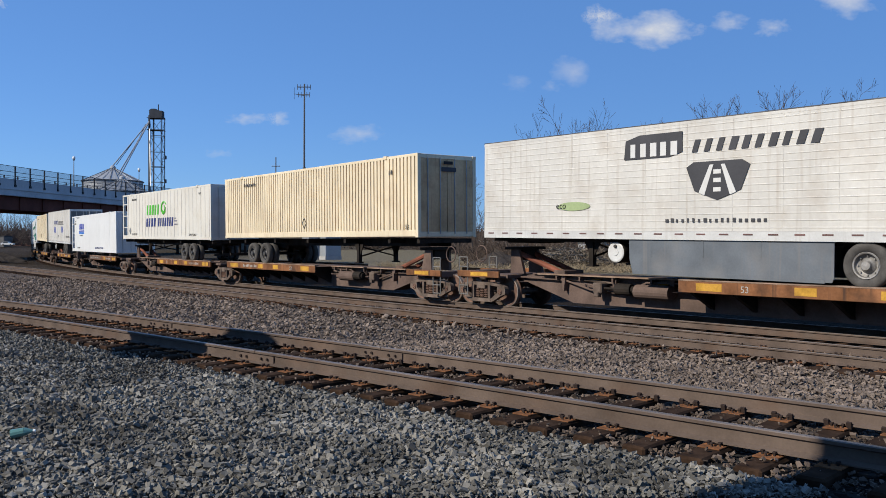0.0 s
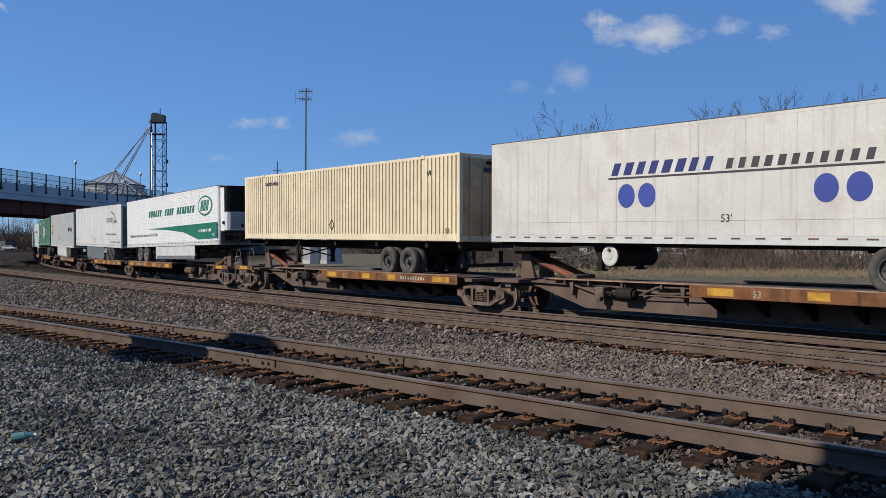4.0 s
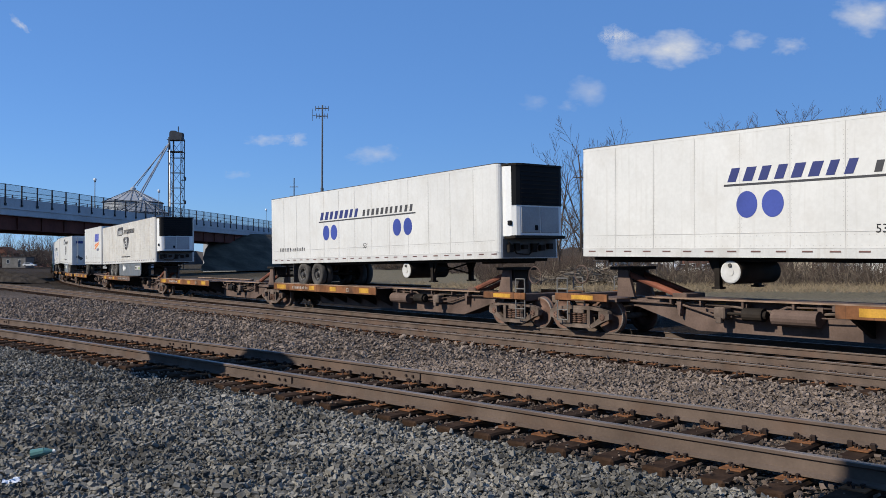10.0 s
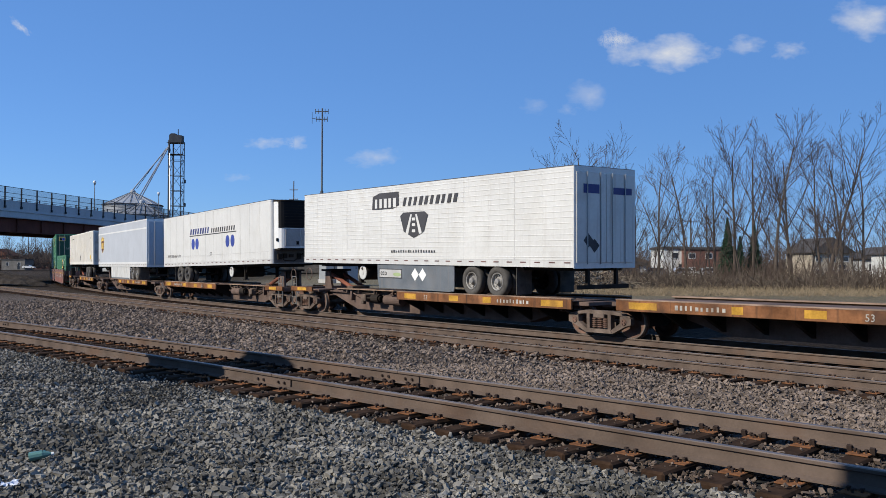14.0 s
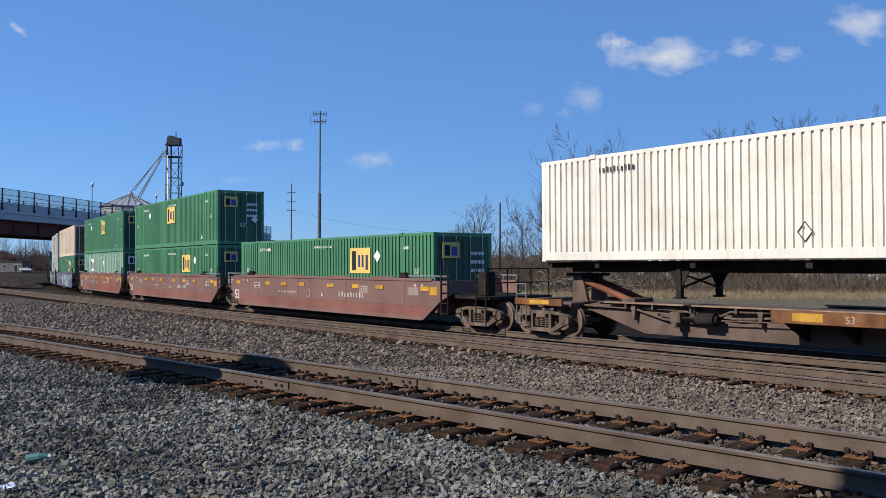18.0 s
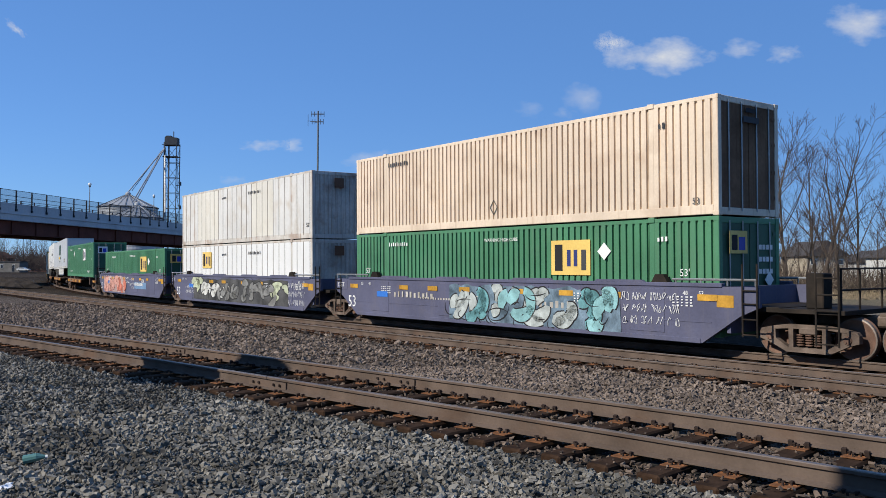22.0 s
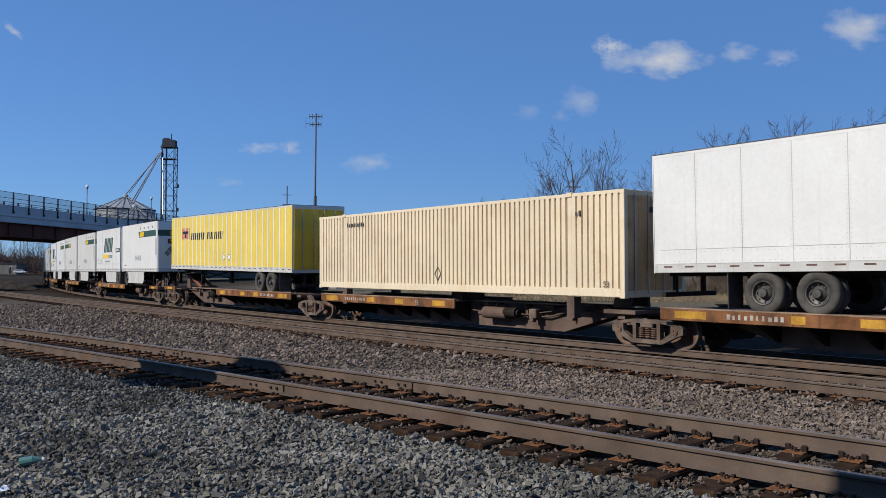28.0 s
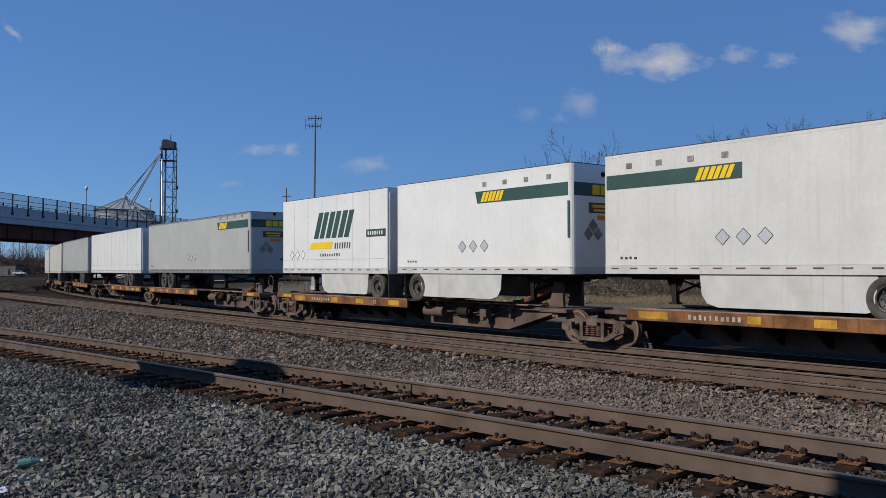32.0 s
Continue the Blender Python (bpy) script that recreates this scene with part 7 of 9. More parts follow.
def build_track(name, line, s0, s1, top_mat, label, fancy_from, fancy_to, spacing=0.5):
    root = thing(name, label, "railway track", kind="structure")
    for off in (-0.7525, 0.7525):
        r = new("rail", rail_mesh(line, off, s0, s1, top_mat))
        r.parent = root
    rng = random.Random(len(name))
    ties = []
    for k in range(5):
        c = 0.02
        q = Geo()
        jig = [rng.uniform(-0.012, 0.012) for _ in range(8)]
        q.box(-0.115 + jig[0], 0.115 + jig[1], -1.29 + jig[2] * 4, 1.29 + jig[3] * 4, -0.18, jig[4] * 0.5, c)
        ties.append(q.mesh("tie"))
        ties[-1].materials.append(TIE_WOOD)
    plate = Geo().box(-0.098, 0.098, -0.19, 0.19, 0.0, 0.014, 0.003)
    plate.box(-0.085, 0.085, -0.088, -0.075, 0.012, 0.02).box(-0.085, 0.085, 0.075, 0.088, 0.012, 0.02)
    plate = plate.mesh("tie_plate")
    plate.materials.append(PLATE_RUST)
    sp = Geo()
    for x, y in ((-0.05, -0.092), (0.05, -0.092), (-0.05, 0.092), (0.05, 0.092), (0.0, -0.14), (0.03, 0.14)):
        sp.box(x - 0.008, x + 0.008, y - 0.008, y + 0.008, -0.01, 0.022)
        sp.box(x - 0.013, x + 0.013, y - 0.014 - (0.012 if y > 0 else 0), y + 0.014 + (0.012 if y < 0 else 0), 0.02, 0.032)
    sp = sp.mesh("spike")
    sp.materials.append(SPIKE)
    an = Geo().prism([(-0.085, -0.03), (-0.105, 0.03), (-0.075, 0.04), (-0.05, 0.012), (0.05, 0.012), (0.065, 0.03), (0.09, 0.03), (0.085, -0.03)], -0.022, 0.022, "x")
    an = an.mesh("rail_anchor")
    an.materials.append(SPIKE)
    s, extra = s0 + 0.25, Geo()
    far_ties = Geo()
    while s < s1:
        m = line.seat(s + rng.uniform(-0.03, 0.03), 0, -0.19 - rng.uniform(0, 0.012)) @ pose(0, 0, 0, 0, 0, rng.uniform(-1.2, 1.2))
        if fancy_from <= s <= fancy_to:
            t = new("tie", rng.choice(ties))
            t.parent, t.matrix_basis = root, m
            for off in (-0.7525, 0.7525):
                p = new("tie_plate", plate)
                p.parent, p.matrix_basis = t, Matrix.Translation((0, off, 0.0))
                k = new("spike", sp)
                k.parent, k.matrix_basis = t, Matrix.Translation((rng.uniform(-0.01, 0.01), off, 0.012 + rng.uniform(0, 0.012)))
        else:
            v = [m @ Vector(c) for c in ((-0.11, -1.28, -0.15), (0.11, -1.28, -0.15), (0.11, 1.28, -0.15), (-0.11, 1.28, -0.15), (-0.11, -1.28, 0), (0.11, -1.28, 0), (0.11, 1.28, 0), (-0.11, 1.28, 0))]
            far_ties.add(v, [(4, 5, 6, 7), (0, 1, 5, 4), (1, 2, 6, 5), (2, 3, 7, 6), (3, 0, 4, 7)])
        s += spacing
    if far_ties.v:
        o = part("ties_far_along", far_ties, TIE_WOOD, root)
        o["kind"] = "stuff"
    return root, an


def build_tracks():
    near, anchor = build_track("near_track", NEAR, -62.0, 16.0, RAIL_DULL, "rusty near siding track on dark wooden ties", -16, 10)
    rng = random.Random(5)
    for off, side in ((0.7525, -0.085),):
        s = -15.0
        while s < 10:
            for q in (-0.15, 0.15):
                a = new("rail_anchor", anchor)
                a.parent = near
                a.matrix_basis = NEAR.seat(s + q + rng.uniform(-0.03, 0.03), off, -0.165)
            s += 0.5
    # bolted joints in both rails
    for off, s in ((-0.7525, -2.6), (0.7525, -1.62), (0.7525, -8.0), (-0.7525, -14.6), (0.7525, -17.5)):
        g = Geo()
        for sy in (-1, 1):
            g.prism([(-0.45, -0.145), (0.45, -0.145), (0.45, -0.05), (-0.45, -0.05)], sy * 0.012, sy * 0.034)
        j = part("joint_bar", g, STEEL_RUST, near)
        j.matrix_basis = NEAR.seat(s, off)
        for x in (-0.32, -0.18, 0.18, 0.32):
            b = part("bolt", Geo().rod((x, -0.034, -0.095), (x, -0.058, -0.095), 0.019, 6), SPIKE, j)
        part("rail_gap", Geo().box(-0.006, 0.006, -0.0365, 0.0365, -0.04, 0.0012), SPIKE, j)
    build_track("second_track", SECOND, -150.0, 34.0, RAIL_TOP, "brown-railed second track on dark ties", -22, 18)
    build_track("main_track", MAIN, -230.0, 40.0, RAIL_TOP, "main track that carries the train", 1, 0)


# ---- bridge ----
def build_bridge():
    d = Vector((0.1497, 0.9887, 0)).normalized()
    nrm = Vector((-d.y, d.x, 0))                 # away from the viewer
    p0 = Vector((-65.2, 125.0, 0)) - d * 46
    frame_m = Matrix((( d.x, nrm.x, 0, p0.x), (d.y, nrm.y, 0, p0.y), (0, 0, 1, 0), (0, 0, 0, 1)))
    L = 160.0
    concrete = surf("pale_bridge_concrete", (0.46, 0.47, 0.48), 0.8, 0.0, 0.15, 0.3, (0.3, 0.29, 0.28), 0.2, 6, True, bump=0.004, bump_scale=20)
    girder_p = surf("dark_red_girder_paint", (0.13, 0.042, 0.03), 0.6, 0.05, 0.3, 0.4, (0.07, 0.03, 0.025), 0.3, 6, True)
    black = surf("black_fence_paint", (0.02, 0.022, 0.026), 0.5, 0.2, 0.2)
    ob = thing("road_bridge", "dark red girder road bridge with concrete parapet and tall fence", "bridge", kind="structure")
    ob.matrix_basis = frame_m
    for y in (0.35, 3.9, 7.4, 10.9):
        g = Geo().box(0, L - 14, y - 0.04, y + 0.04, 6.95, 9.0)
        g.box(0, L - 14, y - 0.28, y + 0.28, 6.9, 6.98).box(0, L - 14, y - 0.28, y + 0.28, 8.95, 9.03)
        gd = part("girder", g, girder_p, ob)
        if y < 1:
            for i in range(24):
                part("stiffener", Geo().box(2 + i * 6.0, 2.05 + i * 6.0, y - 0.26, y - 0.04, 6.98, 8.95), girder_p, gd)
    part("deck", Geo().box(0, L, -0.5, 12.0, 9.03, 9.5), concrete, ob, "concrete deck slab")
    part("parapet", Geo().prism([(-0.55, 9.1), (-0.55, 10.0), (-0.45, 10.15), (-0.45, 11.65), (-0.1, 11.65), (-0.1, 9.5)], 0, L, "x"), concrete, ob)
    part("parapet", Geo().box(0, L, 11.6, 12.05, 9.1, 11.65), concrete, ob)
    part("ledge", Geo().box(0, L, -0.68, -0.45, 9.98, 10.12), concrete, ob)
    n = int(L / 3.8)
    mesh_m = bpy.data.materials.new("fence_mesh")
    mesh_m.use_nodes = True
    mn, ml = mesh_m.node_tree.nodes, mesh_m.node_tree.links
    mn["Principled BSDF"].inputs["Base Color"].default_value = (0.03, 0.035, 0.045, 1)
    mn["Principled BSDF"].inputs["Alpha"].default_value = 0.22
    far_posts = Geo()
    for side, y, z0 in ((0, -0.52, 10.7), (1, 11.9, 11.2)):
        for i in range(n + 1):
            x = 0.6 + i * 3.8
            if side:
                far_posts.box(x - 0.09, x + 0.09, y - 0.09, y + 0.09, z0, 13.65)
                continue
            p = part("fence_post", Geo().box(x - 0.09, x + 0.09, y - 0.09, y + 0.09, z0, 13.65, 0.02), black, ob)
            if not side:
                part("post_shoe", Geo().box(x - 0.2, x + 0.2, y - 0.14, y + 0.05, 10.45, 10.8, 0.02), black, p)
        for z in (11.75, 12.7, 13.6):
            part("fence_rail", Geo().box(0, L, y - 0.03, y + 0.03, z - 0.035, z + 0.035), black, ob)
        if side == 0:
            part("fence_mesh", Geo().box(0, L, y - 0.006, y + 0.006, 11.7, 13.6), mesh_m, ob)
    part("far_fence_posts", far_posts, black, ob)["kind"] = "stuff"
    part("abutment", Geo().box(L - 18, L - 8, -0.6, 12.0, -1.0, 9.03), concrete, ob, "concrete abutment wall")
    part("wing_wall", Geo().prism([(L - 30, 0.3), (L - 8, 0.3), (L - 8, 10.0), (L - 17, 9.0)], -0.7, -0.3), concrete, ob)
    part("pier", Geo().box(28, 30, 0.2, 11.2, -0.5, 6.9, 0.2), concrete, ob)
    # globe street lamps that stand on the parapet
    lamp_p = surf("grey_lamp_post_paint", (0.16, 0.17, 0.18), 0.5, 0.3, 0.2)
    for x in (71.0, 94.5, 156.0):
        lp = thing("street_lamp", "slim grey globe street lamp on the bridge", "street lamp", "bridge lamps")
        lp.matrix_basis = frame_m @ Matrix.Translation((x, 0.1, 11.65))
        part("post", Geo().rod((0, 0, -0.2), (0, 0, 4.6), 0.085, 10, 0.06), lamp_p, lp)
        part("base", Geo().rod((0, 0, -0.2), (0, 0, 0.6), 0.17, 10, 0.12), lamp_p, lp)
        part("collar", Geo().rod((0, 0, 4.55), (0, 0, 4.75), 0.14, 10, 0.2), lamp_p, lp)
        part("globe", Geo().lathe_z([(0.02, 4.72), (0.2, 4.8), (0.28, 5.0), (0.22, 5.22), (0.02, 5.32)], 0, 0, 14), surf("frosted_lamp_globe", (0.75, 0.75, 0.72), 0.3), lp, "pale frosted globe", True)


def build_bank():
    """The approach bank at the bridge's end, with brush on it."""
    g = Geo()
    spine = [(-58.0, 214.0, 8.4), (-49.5, 228.0, 9.3), (-42.0, 240.0, 9.3), (-30.0, 247.0, 8.6), (-16.0, 250.0, 7.5), (0.0, 250.0, 6.4), (16.0, 248.0, 5.2), (34.0, 244.0, 4.0), (60.0, 238.0, 2.0), (90.0, 232.0, 0.4)]
    rng = random.Random(8)
    rows = []
    for x, y, z in spine:
        row = []
        for k in range(9):
            q = k / 8
            w = 4.0 + z * 2.0
            row.append((x + rng.uniform(-0.7, 0.7) + 0.25 * w * q, y - 6 - w * q + rng.uniform(-0.5, 0.5), max(0.1, z * (1 - q) ** 1.1 + rng.uniform(-0.25, 0.25) + 0.2)))
        rows.append([(x, y + 30, z), (x, y - 4, z)] + row)
    m = len(rows[0])
    g.add([p for r in rows for p in r], [(i * m + k, i * m + k + 1, (i + 1) * m + k + 1, (i + 1) * m + k) for i in range(len(rows) - 1) for k in range(m - 1)])
    earth = surf("bank_earth_and_weeds", (0.10, 0.082, 0.06), 0.95, 0.0, 0.5, 0.6, (0.06, 0.05, 0.036), 0.25, 2.5, bump=0.15, bump_scale=3)
    solid("road_bank", g, earth, "weedy brown earth bank leading up to the bridge", "bank", kind="structure", smooth=True)
    rail = thing("guardrail", "pale steel guardrail along the road bank", "guardrail", kind="structure")
    pts = [Vector((x, y - 4.5, z)) for x, y, z in spine[3:9]]
    gr = Geo()
    for p, q in zip(pts, pts[1:]):
        gr.add([p + Vector((0, 0, 0.5)), q + Vector((0, 0, 0.5)), q + Vector((0, 0, 0.85)), p + Vector((0, 0, 0.85)), p + Vector((0, 0.1, 0.5)), q + Vector((0, 0.1, 0.5)), q + Vector((0, 0.1, 0.85)), p + Vector((0, 0.1, 0.85))],
               [(0, 1, 2, 3), (7, 6, 5, 4), (3, 2, 6, 7), (0, 4, 5, 1)])
    part("beam", gr, CHROME, rail)
    for p, q in zip(pts, pts[1:]):
        for k in range(5):
            c = p.lerp(q, k / 5)
            part("post", Geo().box(c.x - 0.1, c.x + 0.1, c.y + 0.1, c.y + 0.3, c.z - 0.4, c.z + 0.85), TRUCK_IRON, rail)


def build_grain_plant():
    skin = surf("galvanised_bin_sheet", (0.40, 0.41, 0.42), 0.5, 0.35, 0.15, 0.3, (0.25, 0.24, 0.23), 0.1, 4, True)
    dark = surf("dark_plant_steel", (0.05, 0.055, 0.065), 0.6, 0.3, 0.2)
    for cx, cy, r, eave, peak in ((-101.0, 276.0, 9.2, 21.6, 25.6), (-93.0, 262.0, 7.6, 17.4, 21.2)):
        b = thing("grain_bin", "round galvanised grain bin with a ribbed conical roof", "grain bin", "grain bins")
        b.location = (cx, cy, 0)
        prof = []
        for k in range(18):
            z = eave * k / 17
            prof += [(r, z), (r + 0.06, z + eave / 34)]
        part("wall", Geo().lathe_z(prof[:-1], 0, 0, 40), skin, b)
        part("roof", Geo().lathe_z([(r + 0.35, eave - 0.25), (r * 0.08, peak), (0.0, peak)], 0, 0, 40), skin, b)
        for k in range(24):
            a = k * 6.28319 / 24
            part("roof_rib", Geo().rod((r * 1.02 * math.cos(a), r * 1.02 * math.sin(a), eave), (r * 0.1 * math.cos(a), r * 0.1 * math.sin(a), peak + 0.1), 0.08, 4), dark if k % 2 else skin, b)
        part("cap", Geo().lathe_z([(0.9, peak - 0.5), (0.9, peak + 0.6), (0.4, peak + 1.1), (0.0, peak + 1.2)], 0, 0, 16), skin, b)
        part("eave_ring", Geo().lathe_z([(r + 0.3, eave - 0.3), (r + 0.4, eave - 0.15), (r + 0.3, eave)], 0, 0, 40), dark, b)
    t = thing("grain_elevator_tower", "dark lattice grain elevator tower with a head house and spouts", "elevator tower")
    cx, cy, w, top = -91.2, 290.0, 1.95, 44.5
    for sx in (-1, 1):
        for sy in (-1, 1):
            part("tower_leg", Geo().rod((cx + sx * w, cy + sy * w, 0), (cx + sx * w, cy + sy * w, top), 0.17, 6), dark, t)
    z, k = 1.5, 0
    while z < top - 3:
        for a, b in (((-1, -1), (1, -1)), ((1, -1), (1, 1)), ((1, 1), (-1, 1)), ((-1, 1), (-1, -1))):
            part("girt", Geo().rod((cx + a[0] * w, cy + a[1] * w, z), (cx + b[0] * w, cy + b[1] * w, z), 0.09, 5), dark, t)
            p, q = (a, b) if k % 2 else (b, a)
            part("brace", Geo().rod((cx + p[0] * w, cy + p[1] * w, z), (cx + q[0] * w, cy + q[1] * w, z + 5.2), 0.07, 5), dark, t)
        z, k = z + 5.2, k + 1
    for dx in (-2.75, -1.2):
        part("leg_casing", Geo().box(cx + dx - 0.18, cx + dx + 0.18, cy - 0.3, cy + 0.3, 0, top + 0.5), surf("weathered_leg_casing", (0.09, 0.095, 0.105), 0.6, 0.3, 0.2), t)
    part("head_house", Geo().prism([(-2.3, top - 0.4), (-2.3, top + 2.0), (-1.7, top + 2.6), (-0.3, top + 2.6), (0.1, top + 2.1), (2.0, top + 1.9), (2.0, top - 0.4)], cy - 1.3, cy + 1.3), dark, t).location = (cx, 0, 0)
    part("head_rod", Geo().rod((cx + 0.4, cy, top + 1.9), (cx + 0.4, cy, top + 4.2), 0.16, 8), dark, t)
    for zp in (top - 4.5, top - 0.5):
        part("platform", Geo().box(cx - 2.9, cx + 2.2, cy - 2.1, cy + 2.1, zp - 0.12, zp), dark, t)
    for x1, y1, z1 in ((-101.0, 276.0, 26.6), (-96.5, 268.0, 23.0), (-93.6, 262.0, 22.4), (-88.8, 276.0, 14.0)):
        part("spout", Geo().rod((cx - 2.3, cy - 0.6, top - 1.4), (x1, y1, z1), 0.2, 8), CHROME, t)
        if x1 < -96:
            part("spout_truss", Geo().rod((cx - 3.6, cy - 0.6, top - 2.6), (x1 + 1.2, y1, z1 + 0.4), 0.1, 5), dark, t)
    g = Geo()
    for z in np.arange(4, top, 1.2):
        g.rod((cx + w + 0.5, cy - w, z), (cx + w + 1.1, cy - w, z), 0.05, 4)
    for dx in (0.5, 1.1):
        g.rod((cx + w + dx, cy - w, 2), (cx + w + dx, cy - w, top - 1), 0.05, 4)
    part("ladder", g, dark, t)
    for z in (14.0, 22.0, 30.0):
        part("ladder_landing", Geo().box(cx + w, cx + w + 1.6, cy - w - 0.8, cy - w + 0.8, z, z + 0.1).box(cx + w + 1.5, cx + w + 1.6, cy - w - 0.8, cy - w + 0.8, z, z + 1.2), dark, t)


def build_masts():
    steel = surf("dull_mast_steel", (0.11, 0.115, 0.12), 0.55, 0.5, 0.2)
    wood = surf("grey_pole_wood", (0.085, 0.065, 0.05), 0.9, 0.0, 0.35, 0.3, (0.14, 0.12, 0.1), 2.0, 20)
    x, y = -13.3, 93.0
    m = thing("radio_mast", "slim grey steel radio mast with aerials at its top", "mast")
    part("lower_pole", Geo().rod((x, y, 0.3), (x, y, 10.2), 0.2, 14, 0.17), steel, m)
    part("upper_pole", Geo().rod((x, y, 10.2), (x, y, 19.3), 0.1, 10, 0.08), steel, m)
    part("foot", Geo().box(x - 0.35, x + 0.35, y - 0.35, y + 0.35, 0.2, 0.5, 0.03), CHROME, m)
    for z, w in ((18.95, 0.75), (18.1, 0.65)):
        a = part("aerial", Geo().rod((x - w, y, z), (x + w * 0.9, y, z), 0.055, 6), steel, m)
        for k in range(5):
            q = x - w + k * w * 0.47
            part("element", Geo().rod((q, y, z - 0.28), (q, y, z + 0.28), 0.035, 5), steel, a)
    part("side_aerial", Geo().rod((x, y, 18.0), (x - 1.1, y, 18.2), 0.03, 5).rod((x - 1.1, y, 17.6), (x - 1.1, y, 18.9), 0.025, 5), steel, m)
    # equipment cabinets at its foot
    cab = surf("grey_cabinet_paint", (0.36, 0.38, 0.39), 0.45, 0.3, 0.12, 0.2, (0.25, 0.23, 0.2))
    for k, (cx, w, dpt) in enumerate(((-12.4, 1.25, 1.5), (-10.45, 1.9, 1.9))):
        c = thing("equipment_cabinet", "grey metal trackside equipment cabinet on the ground", "cabinet", "trackside cabinets")
        c.matrix_basis = pose(cx, 91.5, 0.45, 0, 0, 38)
        part("body", Geo().box(-w / 2, w / 2, -dpt / 2, dpt / 2, 0.12, 2.62, 0.02), cab, c)
        part("roof", Geo().prism([(-w / 2 - 0.1, 2.62), (w / 2 + 0.1, 2.62), (w / 2 + 0.1, 2.7), (0, 2.82), (-w / 2 - 0.1, 2.7)], -dpt / 2 - 0.1, dpt / 2 + 0.1), cab, c)
        part("plinth", Geo().box(-w / 2 - 0.05, w / 2 + 0.05, -dpt / 2 - 0.05, dpt / 2 + 0.05, -0.3, 0.12), surf("cast_concrete", (0.4, 0.39, 0.37), 0.9, 0, 0.2), c)
        d = part("door", Geo().box(-w / 2 + 0.12, w / 2 - 0.12, -dpt / 2 - 0.02, -dpt / 2, 0.25, 2.4, 0.01), cab, c)
        part("handle", Geo().box(w / 2 - 0.3, w / 2 - 0.24, -dpt / 2 - 0.06, -dpt / 2 - 0.02, 1.2, 1.45), SPIKE, d)
        part("vent", Geo().box(w / 2, w / 2 + 0.02, -0.4, 0.2, 1.3, 1.7), SPIKE, c)
        part("door", Geo().box(w / 2, w / 2 + 0.02, -dpt / 2 + 0.15, dpt / 2 - 0.15, 0.25, 2.4, 0.01), cab, c)

    def pole(x, y, top, arms, base=0.3, lean=0.0, r=0.15):
        p = thing("utility_pole", "weathered wooden utility pole", "utility pole", "utility poles")
        part("pole", Geo().rod((x, y, base), (x + lean, y, top), r, 10, r * 0.65), wood, p)
        for z, w in arms:
            a = part("crossarm", Geo().box(x - w, x + w, y - 0.16, y - 0.05, z - 0.06, z + 0.06), wood, p)
            for q in (-0.9, -0.45, 0.45, 0.9):
                part("insulator", Geo().rod((x + q * w, y - 0.1, z + 0.05), (x + q * w, y - 0.1, z + 0.25), 0.05, 6), CHROME, a)

    pole(-31.7, 180.0, 20.0, ((18.1, 0.9), (16.1, 0.9), (14.3, 0.9)))
    pole(4.1, 150.0, 9.0, ((8.2, 0.8),))
    pole(7.7, 110.0, 10.6, ())
    pole(4.2, 108.0, 8.0, (), 0.3, 0.1, 0.1)
    pole(17.0, 105.0, 13.5, ((12.6, 0.9),))
    pole(38.0, 130.0, 9.5, ((8.9, 1.0),))
    pole(-166.0, 340.0, 17.5, ((16.5, 1.2),))
    pole(-180.0, 375.0, 16.0, ((15.0, 1.2),))
    pole(-171.0, 350.0, 12.0, ())
    # wires between the far poles
    g = Geo()
    for a, b in (((4.1, 150.0, 8.3), (17.0, 105.0, 12.7)), ((17.0, 105.0, 12.7), (38.0, 130.0, 9.0)), ((4.1, 150.0, 8.3), (-31.7, 180.0, 14.4))):
        a, b = Vector(a), Vector(b)
        g.chain([a.lerp(b, k / 6) - Vector((0, 0, 1.2 * (1 - (2 * k / 6 - 1) ** 2))) for k in range(7)], 0.018, 4)
    solid("overhead_wires", g, SPIKE, "thin dark sagging overhead wires", "wires")


# ---- trees and brush ----
BARK = surf("grey_brown_bark", (0.10, 0.08, 0.066), 0.95, 0.0, 0.35, 0.3, (0.12, 0.105, 0.09), 1.5, 18)
TWIG = surf("dark_twig_bark", (0.085, 0.066, 0.056), 0.95, 0.0, 0.3)


